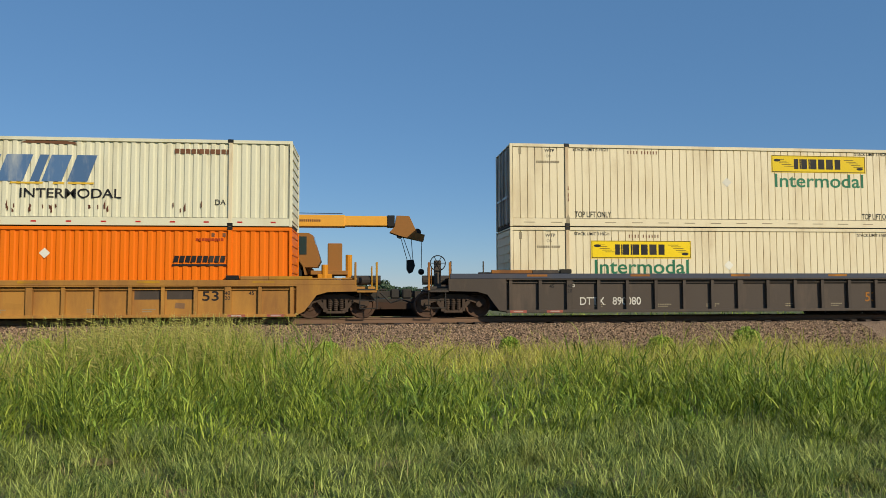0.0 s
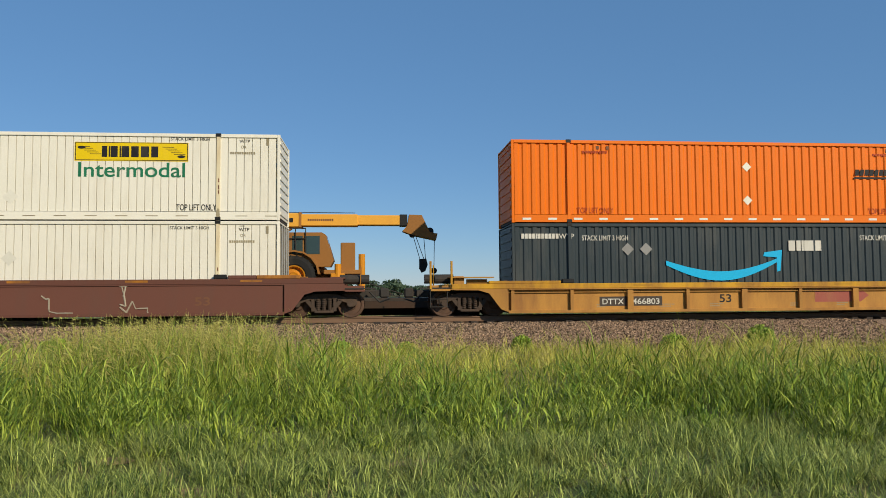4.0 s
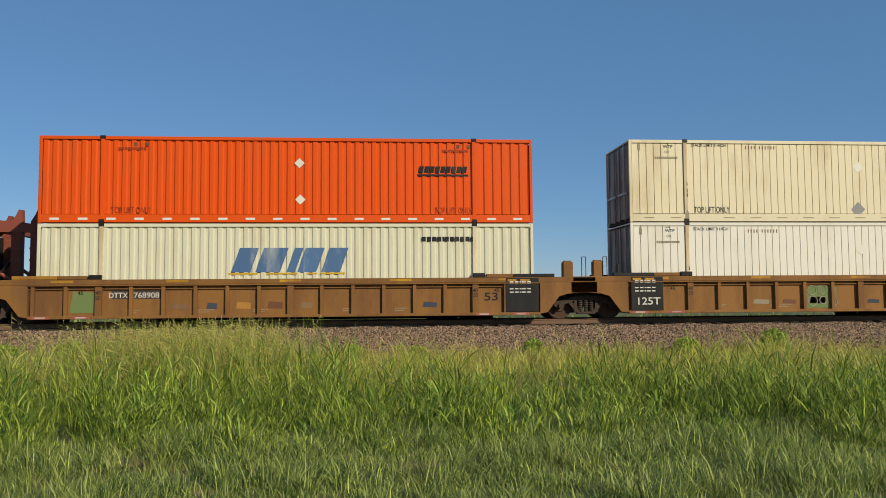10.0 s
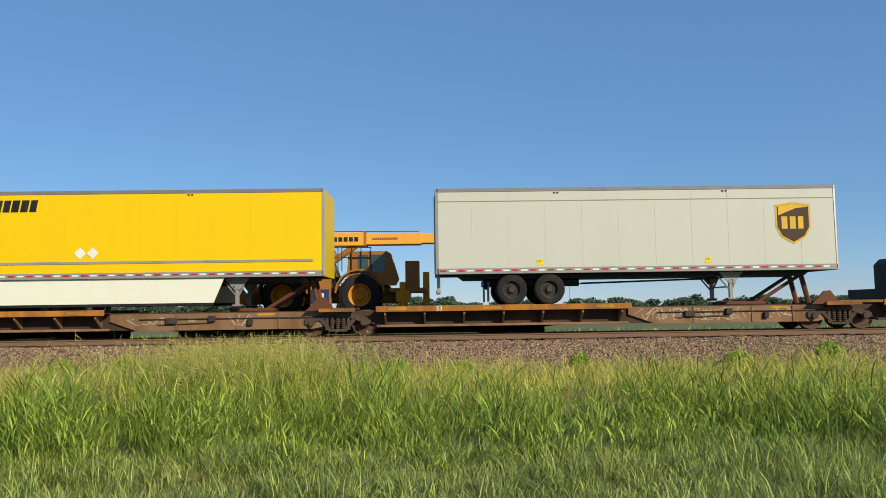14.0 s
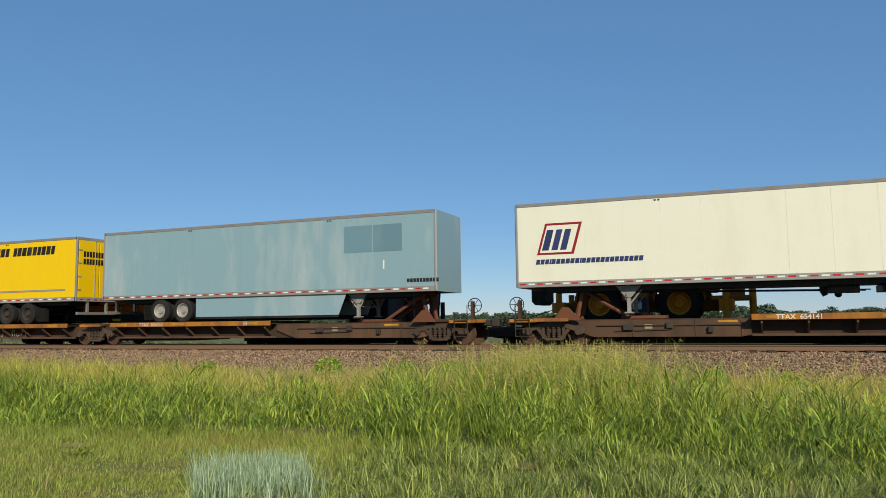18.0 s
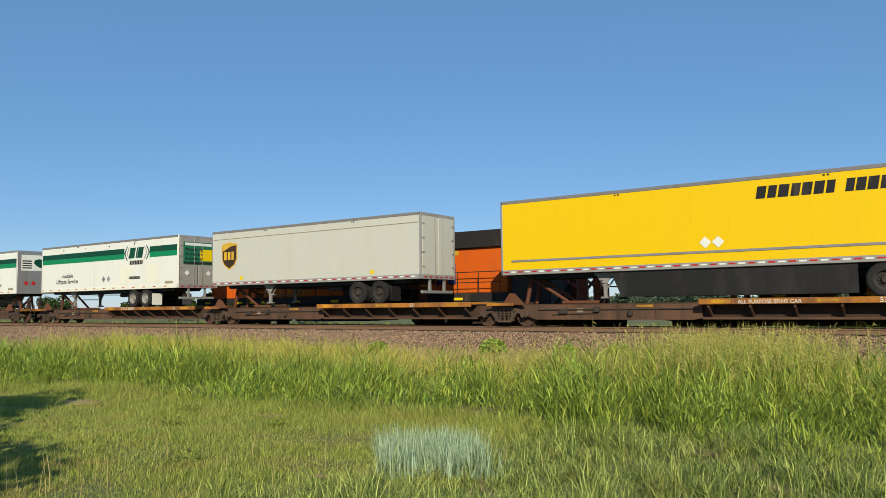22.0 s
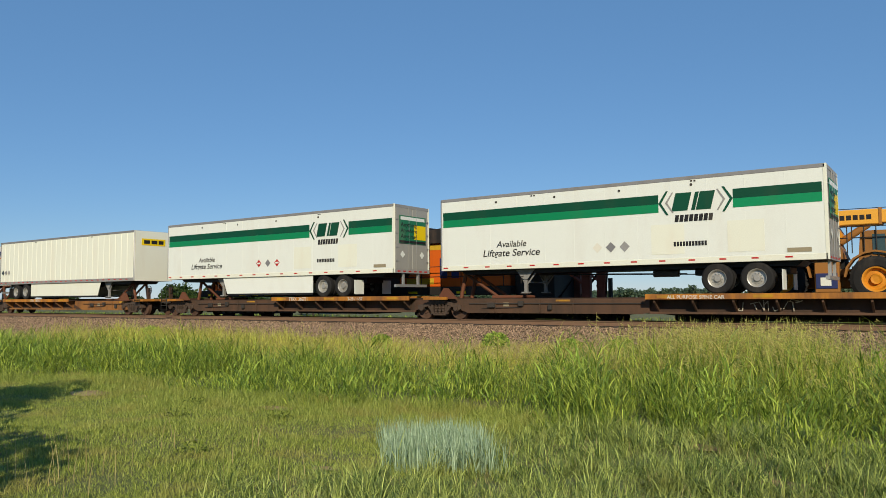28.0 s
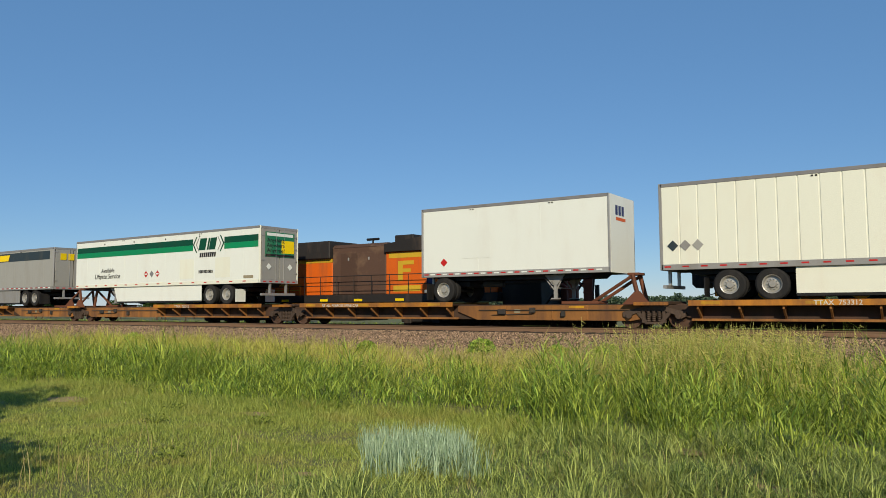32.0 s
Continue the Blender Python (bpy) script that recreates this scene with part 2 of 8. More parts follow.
RUST = (0.13, 0.055, 0.025)
GRIME = (0.05, 0.038, 0.028)
M = {
    "placard": surface("off_white_placard", (0.86, 0.84, 0.72), 0.5, dirt=(0.5, 0.42, 0.3), amount=0.35),
    "dull_red": surface("dull_red_marking_paint", (0.42, 0.055, 0.012), 0.6, dirt=(0.5, 0.12, 0.02), amount=0.5),
    "ttx_red": surface("faded_dark_red_paint", (0.30, 0.065, 0.045), 0.7, dirt=(0.26, 0.12, 0.05), amount=0.7),
    "door_grime": surface("grimy_door_paint", (0.62, 0.58, 0.46), 0.65, dirt=(0.10, 0.085, 0.065), amount=0.85, scale=2.2, stretch=(1, 1, 0.15), cover=(0.38, 0.62), spread=0.05),
    "cream": surface("cream_paint", (0.92, 0.82, 0.56), 0.5, dirt=(0.42, 0.30, 0.15), amount=0.45, spread=0.03),
    "white": surface("white_paint", (0.94, 0.91, 0.78), 0.45, dirt=(0.48, 0.42, 0.30), amount=0.3, spread=0.03),
    "swift": surface("pale_green_white_paint", (0.84, 0.82, 0.60), 0.5, dirt=(0.45, 0.38, 0.22), amount=0.4, spread=0.03),
    "orange": surface("orange_paint", (0.96, 0.205, 0.002), 0.5, dirt=(0.70, 0.16, 0.01), amount=0.4, spread=0.05),
    "red_orange": surface("red_orange_paint", (0.88, 0.105, 0.004), 0.5, dirt=(0.45, 0.09, 0.02), amount=0.35, spread=0.05),
    "post_tan": surface("rust_stained_post_paint", (0.84, 0.74, 0.50), 0.6, dirt=(0.36, 0.21, 0.09), amount=0.6, scale=2.0, spread=0.06, cover=(0.45, 0.68)),
    "faint": surface("faded_marking_paint", (0.36, 0.31, 0.20), 0.6, amount=0.2),
    "slate": surface("dark_slate_paint", (0.035, 0.052, 0.062), 0.45, dirt=(0.10, 0.10, 0.09), amount=0.4, spread=0.05),
    "tan": surface("mustard_brown_paint", (0.52, 0.26, 0.055), 0.65, dirt=(0.19, 0.085, 0.035), amount=0.75, spread=0.10, cover=(0.42, 0.70)),
    "tan_dark": surface("brown_weathered_paint", (0.31, 0.15, 0.042), 0.7, dirt=(0.12, 0.055, 0.028), amount=0.8, spread=0.10, cover=(0.42, 0.70)),
    "yellow_edge": surface("yellow_safety_paint", (0.62, 0.33, 0.02), 0.6, dirt=(0.24, 0.11, 0.03), amount=0.8, spread=0.15, cover=(0.40, 0.62)),
    "blue_grey": surface("blue_grey_paint", (0.065, 0.075, 0.105), 0.55, dirt=(0.10, 0.085, 0.07), amount=0.5),
    "dark_brown": surface("dark_brown_paint", (0.085, 0.068, 0.055), 0.65, dirt=(0.15, 0.11, 0.08), amount=0.6),
    "maroon": surface("red_brown_paint", (0.16, 0.065, 0.045), 0.65, dirt=(0.11, 0.06, 0.045), amount=0.6),
    # rusty brown, taken darker to paint in the shadow under the wheel decks
    "spine": surface("rusty_brown_shade_darkened_paint", (0.088, 0.048, 0.031), 0.75, dirt=(0.04, 0.03, 0.022), amount=0.8, spread=0.15, cover=(0.4, 0.65)),
    "sill_orange": surface("worn_orange_sill_paint", (0.36, 0.16, 0.045), 0.75, dirt=(0.11, 0.055, 0.03), amount=0.85, spread=0.15, cover=(0.42, 0.66)),
    "sill_tan": surface("faded_tan_sill_paint", (0.30, 0.175, 0.09), 0.75, dirt=(0.12, 0.06, 0.03), amount=0.8, spread=0.1, cover=(0.45, 0.7)),
    "sill": surface("rust_brown_sill_paint", (0.135, 0.075, 0.045), 0.75, dirt=(0.05, 0.035, 0.025), amount=0.8, spread=0.15, cover=(0.42, 0.68)),
    # near-black colour stands in for the shade beneath the cars
    "bed": surface("shade_dark_track_bed", (0.055, 0.045, 0.034), 0.95, dirt=(0.025, 0.02, 0.016), amount=0.6, bump=0.6, fine=18.0),
    "deck": surface("orange_deck_paint", (0.50, 0.20, 0.025), 0.7, dirt=(0.13, 0.06, 0.03), amount=0.85, spread=0.2, cover=(0.40, 0.62)),
    "hitch": surface("red_rust_paint", (0.17, 0.065, 0.035), 0.7, dirt=RUST, amount=0.7, spread=0.2),
    "truck": surface("bogie_steel", (0.085, 0.06, 0.045), 0.8, dirt=(0.16, 0.10, 0.065), amount=0.7, bump=0.4),
    "wheel": surface("rolling_wheel_steel", (0.13, 0.075, 0.05), 0.6, metal=0.2, dirt=(0.06, 0.04, 0.03), amount=0.7),
    "tread": surface("bright_steel", (0.45, 0.43, 0.41), 0.3, metal=0.9, amount=0.2),
    "steel": surface("dark_steel", (0.05, 0.045, 0.04), 0.7, amount=0.6, dirt=(0.10, 0.07, 0.05)),
    "black": surface("black_paint", (0.018, 0.018, 0.018), 0.5, dirt=(0.05, 0.045, 0.04), amount=0.5),
    "rubber": surface("rubber", (0.022, 0.022, 0.022), 0.85, dirt=(0.07, 0.06, 0.05), amount=0.6),
    "alu": surface("aluminium", (0.50, 0.50, 0.48), 0.4, metal=0.55, dirt=(0.22, 0.2, 0.17), amount=0.4),
    "grey_rail": surface("grey_rail_paint", (0.33, 0.33, 0.32), 0.5, dirt=(0.15, 0.13, 0.1), amount=0.5),
    "top_grey": surface("dark_grey_rail_paint", (0.25, 0.25, 0.255), 0.5, dirt=(0.10, 0.09, 0.07), amount=0.4),
    "rim": surface("polished_rim", (0.50, 0.49, 0.45), 0.35, metal=0.4, dirt=(0.25, 0.2, 0.15), amount=0.5),
    "ups": surface("pale_grey_paint", (0.63, 0.65, 0.57), 0.5, dirt=(0.46, 0.44, 0.37), amount=0.35, spread=0.02),
    "ups_dark": surface("brown_logo_paint", (0.055, 0.03, 0.018), 0.5, amount=0.1),
    "gold": surface("gold_logo_paint", (0.80, 0.50, 0.05), 0.45, amount=0.1),
    "yellow": surface("yellow_paint", (0.95, 0.64, 0.002), 0.45, dirt=(0.72, 0.44, 0.01), amount=0.3, spread=0.02),
    "logo_yellow": surface("logo_yellow", (0.95, 0.68, 0.004), 0.5, dirt=(0.7, 0.48, 0.05), amount=0.4),
    "logo_green": surface("logo_green", (0.02, 0.20, 0.10), 0.5, dirt=(0.3, 0.3, 0.2), amount=0.25),
    "green_band": surface("green_band_paint", (0.005, 0.26, 0.10), 0.45, amount=0.1),
    "green_dark": surface("dark_green_paint", (0.004, 0.075, 0.038), 0.45, amount=0.1),
    "act": surface("warm_white_paint", (0.88, 0.90, 0.76), 0.45, dirt=(0.6, 0.52, 0.4), amount=0.25, spread=0.02),
    "pure": surface("clean_white_paint", (0.88, 0.92, 0.85), 0.4, dirt=(0.55, 0.52, 0.45), amount=0.25, spread=0.02),
    "sky_blue": surface("pale_blue_paint", (0.27, 0.43, 0.50), 0.35, dirt=(0.40, 0.46, 0.47), amount=0.6, spread=0.02, scale=0.6),
    "blue_patch": surface("dark_blue_patch_paint", (0.16, 0.29, 0.36), 0.35, dirt=(0.25, 0.35, 0.38), amount=0.3),
    "grey_trailer": surface("grey_trailer_paint", (0.36, 0.36, 0.33), 0.5, dirt=(0.2, 0.18, 0.15), amount=0.3),
    "smile": surface("light_blue_logo_paint", (0.0, 0.52, 0.92), 0.5, amount=0.1),
    "navy": surface("navy_logo_paint", (0.035, 0.05, 0.16), 0.5, amount=0.1),
    "dk_red": surface("dark_red_logo_paint", (0.28, 0.015, 0.03), 0.5, amount=0.1),
    "faded_blue": surface("faded_blue_logo_paint", (0.10, 0.20, 0.38), 0.5, dirt=(0.6, 0.6, 0.5), amount=0.5),
    "red": surface("red_sign_paint", (0.55, 0.02, 0.02), 0.5, amount=0.15),
    "letter_black": surface("black_letter_paint", (0.02, 0.02, 0.022), 0.6, dirt=(0.2, 0.17, 0.12), amount=0.3),
    "letter_white": surface("white_letter_paint", (0.72, 0.70, 0.62), 0.6, dirt=(0.3, 0.2, 0.12), amount=0.4),
    "letter_brown": surface("faded_brown_letter_paint", (0.22, 0.10, 0.05), 0.6, amount=0.3),
    "rail": surface("rusty_rail_steel", (0.245, 0.15, 0.095), 0.75, dirt=(0.14, 0.085, 0.05), amount=0.6, scale=3.0, stretch=(0.2, 1, 1)),
    "tie": surface("creosoted_timber", (0.07, 0.055, 0.045), 0.9, dirt=(0.15, 0.12, 0.1), amount=0.6),
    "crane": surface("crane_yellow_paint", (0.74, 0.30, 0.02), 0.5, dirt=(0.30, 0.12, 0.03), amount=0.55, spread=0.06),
    # same crane yellow with the train's shade put into the colour
    "crane_shaded": surface("shaded_crane_paint", (0.37, 0.165, 0.04), 0.6, dirt=(0.16, 0.08, 0.03), amount=0.6, spread=0.06),
    # crane yellow brightened to carry the sun on the boom
    "boom": surface("lit_boom_yellow_paint", (0.92, 0.46, 0.06), 0.5, dirt=(0.6, 0.26, 0.05), amount=0.4, spread=0.03),
    "loco_orange": surface("locomotive_orange_paint", (0.72, 0.135, 0.012), 0.45, dirt=(0.25, 0.08, 0.03), amount=0.6),
    "loco_black": surface("locomotive_black_paint", (0.03, 0.027, 0.025), 0.55, dirt=(0.10, 0.07, 0.05), amount=0.6),
    "loco_burnt": surface("scorched_brown_panel", (0.105, 0.06, 0.042), 0.75, dirt=(0.26, 0.17, 0.10), amount=0.55, scale=0.8, stretch=(1, 1, 1), cover=(0.5, 0.75)),
    "loco_yellow": surface("locomotive_yellow_paint", (0.66, 0.42, 0.03), 0.5, dirt=(0.25, 0.15, 0.04), amount=0.5),
    "olive": surface("dull_yellow_paint", (0.34, 0.22, 0.035), 0.55, dirt=(0.12, 0.09, 0.04), amount=0.5),
    "machine_red": surface("faded_red_machine_paint", (0.30, 0.085, 0.055), 0.6, dirt=(0.14, 0.07, 0.045), amount=0.6),
    "glass": surface("tinted_glass", (0.06, 0.10, 0.10), 0.06, metal=0.3, amount=0.1, bump=0.0, dirt=(0.2, 0.25, 0.25)),
    "graffiti_pale": surface("pale_spray_paint", (0.45, 0.40, 0.30), 0.7, dirt=(0.3, 0.2, 0.12), amount=0.6),
    "graffiti_green": surface("green_spray_paint", (0.20, 0.28, 0.10), 0.7, dirt=(0.3, 0.25, 0.1), amount=0.6),
    "graffiti_pink": surface("faded_red_spray_paint", (0.42, 0.12, 0.09), 0.7, dirt=(0.35, 0.19, 0.08), amount=0.6),
}


def layered(name, cols, scales, rough=0.95, bump=0.6, dist=0.05):
    """Ground: three tints mixed by noise at three sizes."""
    m = bpy.data.materials.new(name)
    m.use_nodes = True
    nt = m.node_tree
    b = nt.nodes["Principled BSDF"]
    b.inputs["Roughness"].default_value = rough
    tc = nt.nodes.new("ShaderNodeTexCoord")
    last = None
    for i, (c, s) in enumerate(zip(cols[1:], scales)):
        nz = node(nt, "ShaderNodeTexNoise", Scale=s, Detail=5.0, Roughness=0.7)
        nt.links.new(tc.outputs["Object"], nz.inputs["Vector"])
        rg = nt.nodes.new("ShaderNodeMapRange")
        rg.inputs["From Min"].default_value, rg.inputs["From Max"].default_value = 0.42, 0.62
        nt.links.new(nz.outputs["Fac"], rg.inputs["Value"])
        mx = nt.nodes.new("ShaderNodeMix")
        mx.data_type = "RGBA"
        nt.links.new(rg.outputs[0], mx.inputs["Factor"])
        if last is None:
            mx.inputs["A"].default_value = (*cols[0], 1)
        else:
            nt.links.new(last, mx.inputs["A"])
        mx.inputs["B"].default_value = (*c, 1)
        last = mx.outputs["Result"]
    nt.links.new(last, b.inputs["Base Color"])
    bp = node(nt, "ShaderNodeBump", Strength=bump, Distance=dist)
    nt.links.new(nz.outputs["Fac"], bp.inputs["Height"])
    nt.links.new(bp.outputs[0], b.inputs["Normal"])
    return m


M["soil"] = layered("thatch_and_soil", [(0.13, 0.14, 0.04), (0.19, 0.15, 0.06), (0.09, 0.11, 0.03)], [0.35, 6.0])
M["ballast"] = layered("ballast_stone", [(0.24, 0.16, 0.10), (0.05, 0.035, 0.022), (0.46, 0.325, 0.22)], [13.0, 40.0], bump=1.0, dist=0.06)
M["stone"] = surface("ballast_pieces", (0.43, 0.295, 0.19), 0.9, dirt=(0.06, 0.042, 0.03), amount=0.7, spread=0.9, island=True, cover=(0.45, 0.6), scale=14.0)
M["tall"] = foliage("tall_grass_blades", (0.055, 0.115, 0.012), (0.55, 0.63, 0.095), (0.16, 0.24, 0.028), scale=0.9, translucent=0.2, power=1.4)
# the sun on the back rows is put into brighter, yellower blade colours
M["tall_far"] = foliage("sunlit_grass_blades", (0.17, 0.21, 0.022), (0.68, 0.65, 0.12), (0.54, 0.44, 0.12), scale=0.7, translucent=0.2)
M["short"] = foliage("short_grass_blades", (0.055, 0.105, 0.02), (0.61, 0.69, 0.18), (0.28, 0.30, 0.08), scale=1.6, translucent=0.2, power=1.5)
M["mown"] = foliage("mown_grass_blades", (0.14, 0.20, 0.03), (0.44, 0.49, 0.11), (0.36, 0.33, 0.09), scale=1.4, translucent=0.2)
M["straw"] = foliage("dry_grass_blades", (0.32, 0.25, 0.10), (0.56, 0.46, 0.22), (0.44, 0.38, 0.15), translucent=0.2)
M["seed"] = foliage("grass_seed_heads", (0.28, 0.24, 0.06), (0.68, 0.62, 0.20), (0.52, 0.48, 0.14))
M["pale_blade"] = foliage("pale_blue_grass_blades", (0.14, 0.22, 0.11), (0.46, 0.60, 0.40), (0.36, 0.46, 0.27), translucent=0.15)
M["bush"] = foliage("dark_weed_leaves", (0.03, 0.06, 0.010), (0.30, 0.36, 0.06), (0.22, 0.24, 0.05), translucent=0.2)
M["bare"] = layered("bare_dry_soil", [(0.34, 0.23, 0.095), (0.20, 0.14, 0.055), (0.42, 0.30, 0.14)], [5.0, 30.0])
M["leaf"] = foliage("tree_leaves", (0.025, 0.055, 0.012), (0.065, 0.105, 0.025), (0.05, 0.085, 0.025), scale=0.2)
# distance haze is mixed into these paler, bluer leaf colours
M["far_leaf"] = foliage("hazy_far_leaves", (0.06, 0.10, 0.055), (0.12, 0.17, 0.10), (0.10, 0.14, 0.09), scale=0.2)
M["weed"] = foliage("broad_weed_leaves", (0.07, 0.15, 0.016), (0.44, 0.58, 0.09), (0.20, 0.30, 0.04), translucent=0.2)
M["bark"] = surface("bark", (0.09, 0.07, 0.05), 0.95, bump=0.6)


# ---- mesh tools ----
def box(bm, x0, x1, y0, y1, z0, z1, bevel=0.0):
    vs = [bm.verts.new((x, y, z)) for z in (z0, z1) for y in (y0, y1) for x in (x0, x1)]
    fs = [bm.faces.new([vs[i] for i in f]) for f in ((0, 2, 3, 1), (4, 5, 7, 6), (0, 1, 5, 4), (2, 6, 7, 3), (0, 4, 6, 2), (1, 3, 7, 5))]
    if bevel:
        es = list({e for f in fs for e in f.edges})
        bmesh.ops.bevel(bm, geom=es, offset=bevel, segments=1, affect="EDGES")
    return bm


def prism(bm, pts, a0, a1, axis="y"):
    """A polygon of (x, z) pulled along y, or of (y, z) pulled along x."""
    def at(p, a):
        return (p[0], a, p[1]) if axis == "y" else (a, p[0], p[1])
    lo = [bm.verts.new(at(p, a0)) for p in pts]
    hi = [bm.verts.new(at(p, a1)) for p in pts]
    bm.faces.new(lo)
    bm.faces.new(hi[::-1])
    n = len(pts)
    for i in range(n):
        bm.faces.new([lo[i], hi[i], hi[(i + 1) % n], lo[(i + 1) % n]])
    return bm


def rod(bm, a, b, r, n=8, r2=None):
    a, b = Vector(a), Vector(b)
    q = (b - a).to_track_quat("Z", "Y")
    r2 = r if r2 is None else r2
    lo = [bm.verts.new(a + q @ Vector((math.cos(k * math.tau / n) * r, math.sin(k * math.tau / n) * r, 0))) for k in range(n)]
    hi = [bm.verts.new(b + q @ Vector((math.cos(k * math.tau / n) * r2, math.sin(k * math.tau / n) * r2, 0))) for k in range(n)]
    for k in range(n):
        bm.faces.new([lo[k], lo[(k + 1) % n], hi[(k + 1) % n], hi[k]])
    bm.faces.new(lo[::-1])
    bm.faces.new(hi)
    return bm


def lathe(bm, c, prof, n=24, caps=True):
    """Rings of (y, radius) about an axis along y through c."""
    rings = []
    for y, r in prof:
        rings.append([bm.verts.new((c[0] + math.cos(k * math.tau / n) * r, c[1] + y, c[2] + math.sin(k * math.tau / n) * r)) for k in range(n)])
    for p, q in zip(rings, rings[1:]):
        for k in range(n):
            bm.faces.new([p[k], p[(k + 1) % n], q[(k + 1) % n], q[k]])
    if caps:
        bm.faces.new(rings[0][::-1])
        bm.faces.new(rings[-1])
    return bm


def ring(bm, c, R, r, n=18, axis="y"):
    """A hoop."""
    pts = []
    for k in range(n):
        a = k * math.tau / n
        pts.append(Vector(c) + (Vector((math.cos(a) * R, 0, math.sin(a) * R)) if axis == "y" else Vector((0, math.cos(a) * R, math.sin(a) * R))))
    for k in range(n):
        rod(bm, pts[k], pts[(k + 1) % n], r, 5)
    return bm


def B():
    return bmesh.new()


def mesh_of(bm, name, mat):
    bmesh.ops.recalc_face_normals(bm, faces=bm.faces)
    me = bpy.data.meshes.new(name)
    bm.to_mesh(me)
    bm.free()
    me.materials.append(mat)
    return me


def part(name, bm, mat, parent, label="", m=None):
    me = bm if isinstance(bm, bpy.types.Mesh) else mesh_of(bm, name, M[mat])
    ob = new(name, me)
    ob.parent = parent
    if m is not None:
        ob.matrix_basis = m
    if label:
        tagged(ob, label)
    return ob


def thing(name, label, category, group="", m=None, kind=""):
    ob = tagged(new(name), label, category, group, kind)
    if m is not None:
        ob.matrix_basis = m
    return ob


def solid(name, bm, mat, label, category="", kind="", group=""):
    return tagged(new(name, mesh_of(bm, name, M[mat])), label, category, group, kind)


WRITTEN = {}


def writing(text, height, mat, slant=0.0, width=None):
    """A flat mesh of letters with their lower left corner at the origin, upright in the x-z plane, seen from -y."""
    key = (text, height, mat, slant, width)
    if key not in WRITTEN:
        cu = bpy.data.curves.new("lettering", "FONT")
        cu.body, cu.shear, cu.offset = text, slant, 0.012
        ob = bpy.data.objects.new("lettering", cu)
        me = bpy.data.meshes.new_from_object(ob)
        bpy.data.objects.remove(ob)
        co = np.empty(len(me.vertices) * 3)
        me.vertices.foreach_get("co", co)
        co = co.reshape(-1, 3)
        lo, hi = co.min(0), co.max(0)
        k = height / 0.70
        kx = width / (hi[0] - lo[0]) if width else k
        out = np.stack([(co[:, 0] - lo[0]) * kx, co[:, 2] * 0, co[:, 1] * k], 1)
        me.vertices.foreach_set("co", out.ravel())
        me.materials.clear()
        me.materials.append(M[mat])
        me.update()
        WRITTEN[key] = me
    return WRITTEN[key]


def letters(text, x, y, z, height, mat, parent, slant=0.0, width=None, turn=0, label=""):
    """Words: large ones letter by letter, small ones as one fine-grained row."""
    if height >= 0.19:
        me = writing(text, height, mat, slant, width)
        for i, one in enumerate(single_letters(me)):
            ob = part("letter", one, mat, parent, label or "painted letter", pose(x, y, z, 0, 0, turn))
        return ob
    ob = part("lettering", writing(text, height, mat, slant, width), mat, parent, label or "painted lettering", pose(x, y, z, 0, 0, turn))
    return tagged(ob, kind="stuff")


SPLIT = {}


def single_letters(me):
    """The mesh of a word cut into its letters: loose pieces that overlap along the line stay together."""
    if me.name not in SPLIT:
        bm = bmesh.new()
        bm.from_mesh(me)
        left, islands = set(bm.faces), []
        while left:
            todo, isle = [left.pop()], []
            while todo:
                f = todo.pop()
                isle.append(f)
                for e in f.edges:
                    for g in e.link_faces:
                        if g in left:
                            left.discard(g)
                            todo.append(g)
            us = [v.co.x for f in isle for v in f.verts]
            islands.append([min(us), max(us), isle])
        islands.sort(key=lambda i: i[0])
        joined = []
        for lo, hi, isle in islands:
            if joined and lo < joined[-1][1] - 0.6 * (hi - lo):
                joined[-1][1] = max(joined[-1][1], hi)
                joined[-1][2] += isle
            else:
                joined.append([lo, hi, isle])
        out = []
        for lo, hi, isle in joined:
            one = bmesh.new()
            made = {}
            for f in isle:
                one.faces.new([made.setdefault(v, None) or made.update({v: one.verts.new(v.co)}) or made[v] for v in f.verts])
            m2 = bpy.data.meshes.new("letter")
            one.to_mesh(m2)
            one.free()
            m2.materials.append(me.materials[0])
            out.append(m2)
        bm.free()
        SPLIT[me.name] = out
    return SPLIT[me.name]


def bars(x, y, z, widths, height, mat, parent, slant=0.0, gap=0.25, name="marking", turn=0, label=""):
    """A row of plain blocks in place of letters."""
    bm = B()
    u = 0.0
    for w in widths:
        s = slant * height
        if height >= 0.14 and u:
            part(name, bm, mat, parent, label, pose(x, y, z, 0, 0, turn))
            bm = B()
        vs = [bm.verts.new((u, 0, 0)), bm.verts.new((u + w, 0, 0)), bm.verts.new((u + w + s, 0, height)), bm.verts.new((u + s, 0, height))]
        bm.faces.new(vs)
        u += w * (1 + gap)
    ob = part(name, bm, mat, parent, label, pose(x, y, z, 0, 0, turn))
    return ob if height >= 0.14 or len(widths) == 1 else tagged(ob, kind="stuff")


def plate(name, pts, y, mat, parent, label="", thick=0.004):
    """A thin flat shape of (x, z) points on a near side."""
    return part(name, prism(B(), pts, y - thick, y), mat, parent, label)


# ---- bogie shared by all cars ----
def wheel_mesh():
    bm = lathe(B(), (0, 0, 0), [(-0.07, 0.16), (-0.085, 0.17), (-0.05, 0.20), (-0.035, 0.34), (-0.07, 0.37), (-0.07, 0.42), (0.05, 0.43), (0.055, 0.455), (0.08, 0.455), (0.08, 0.30), (0.05, 0.12)], 28)
    return mesh_of(bm, "wheel", M["wheel"])


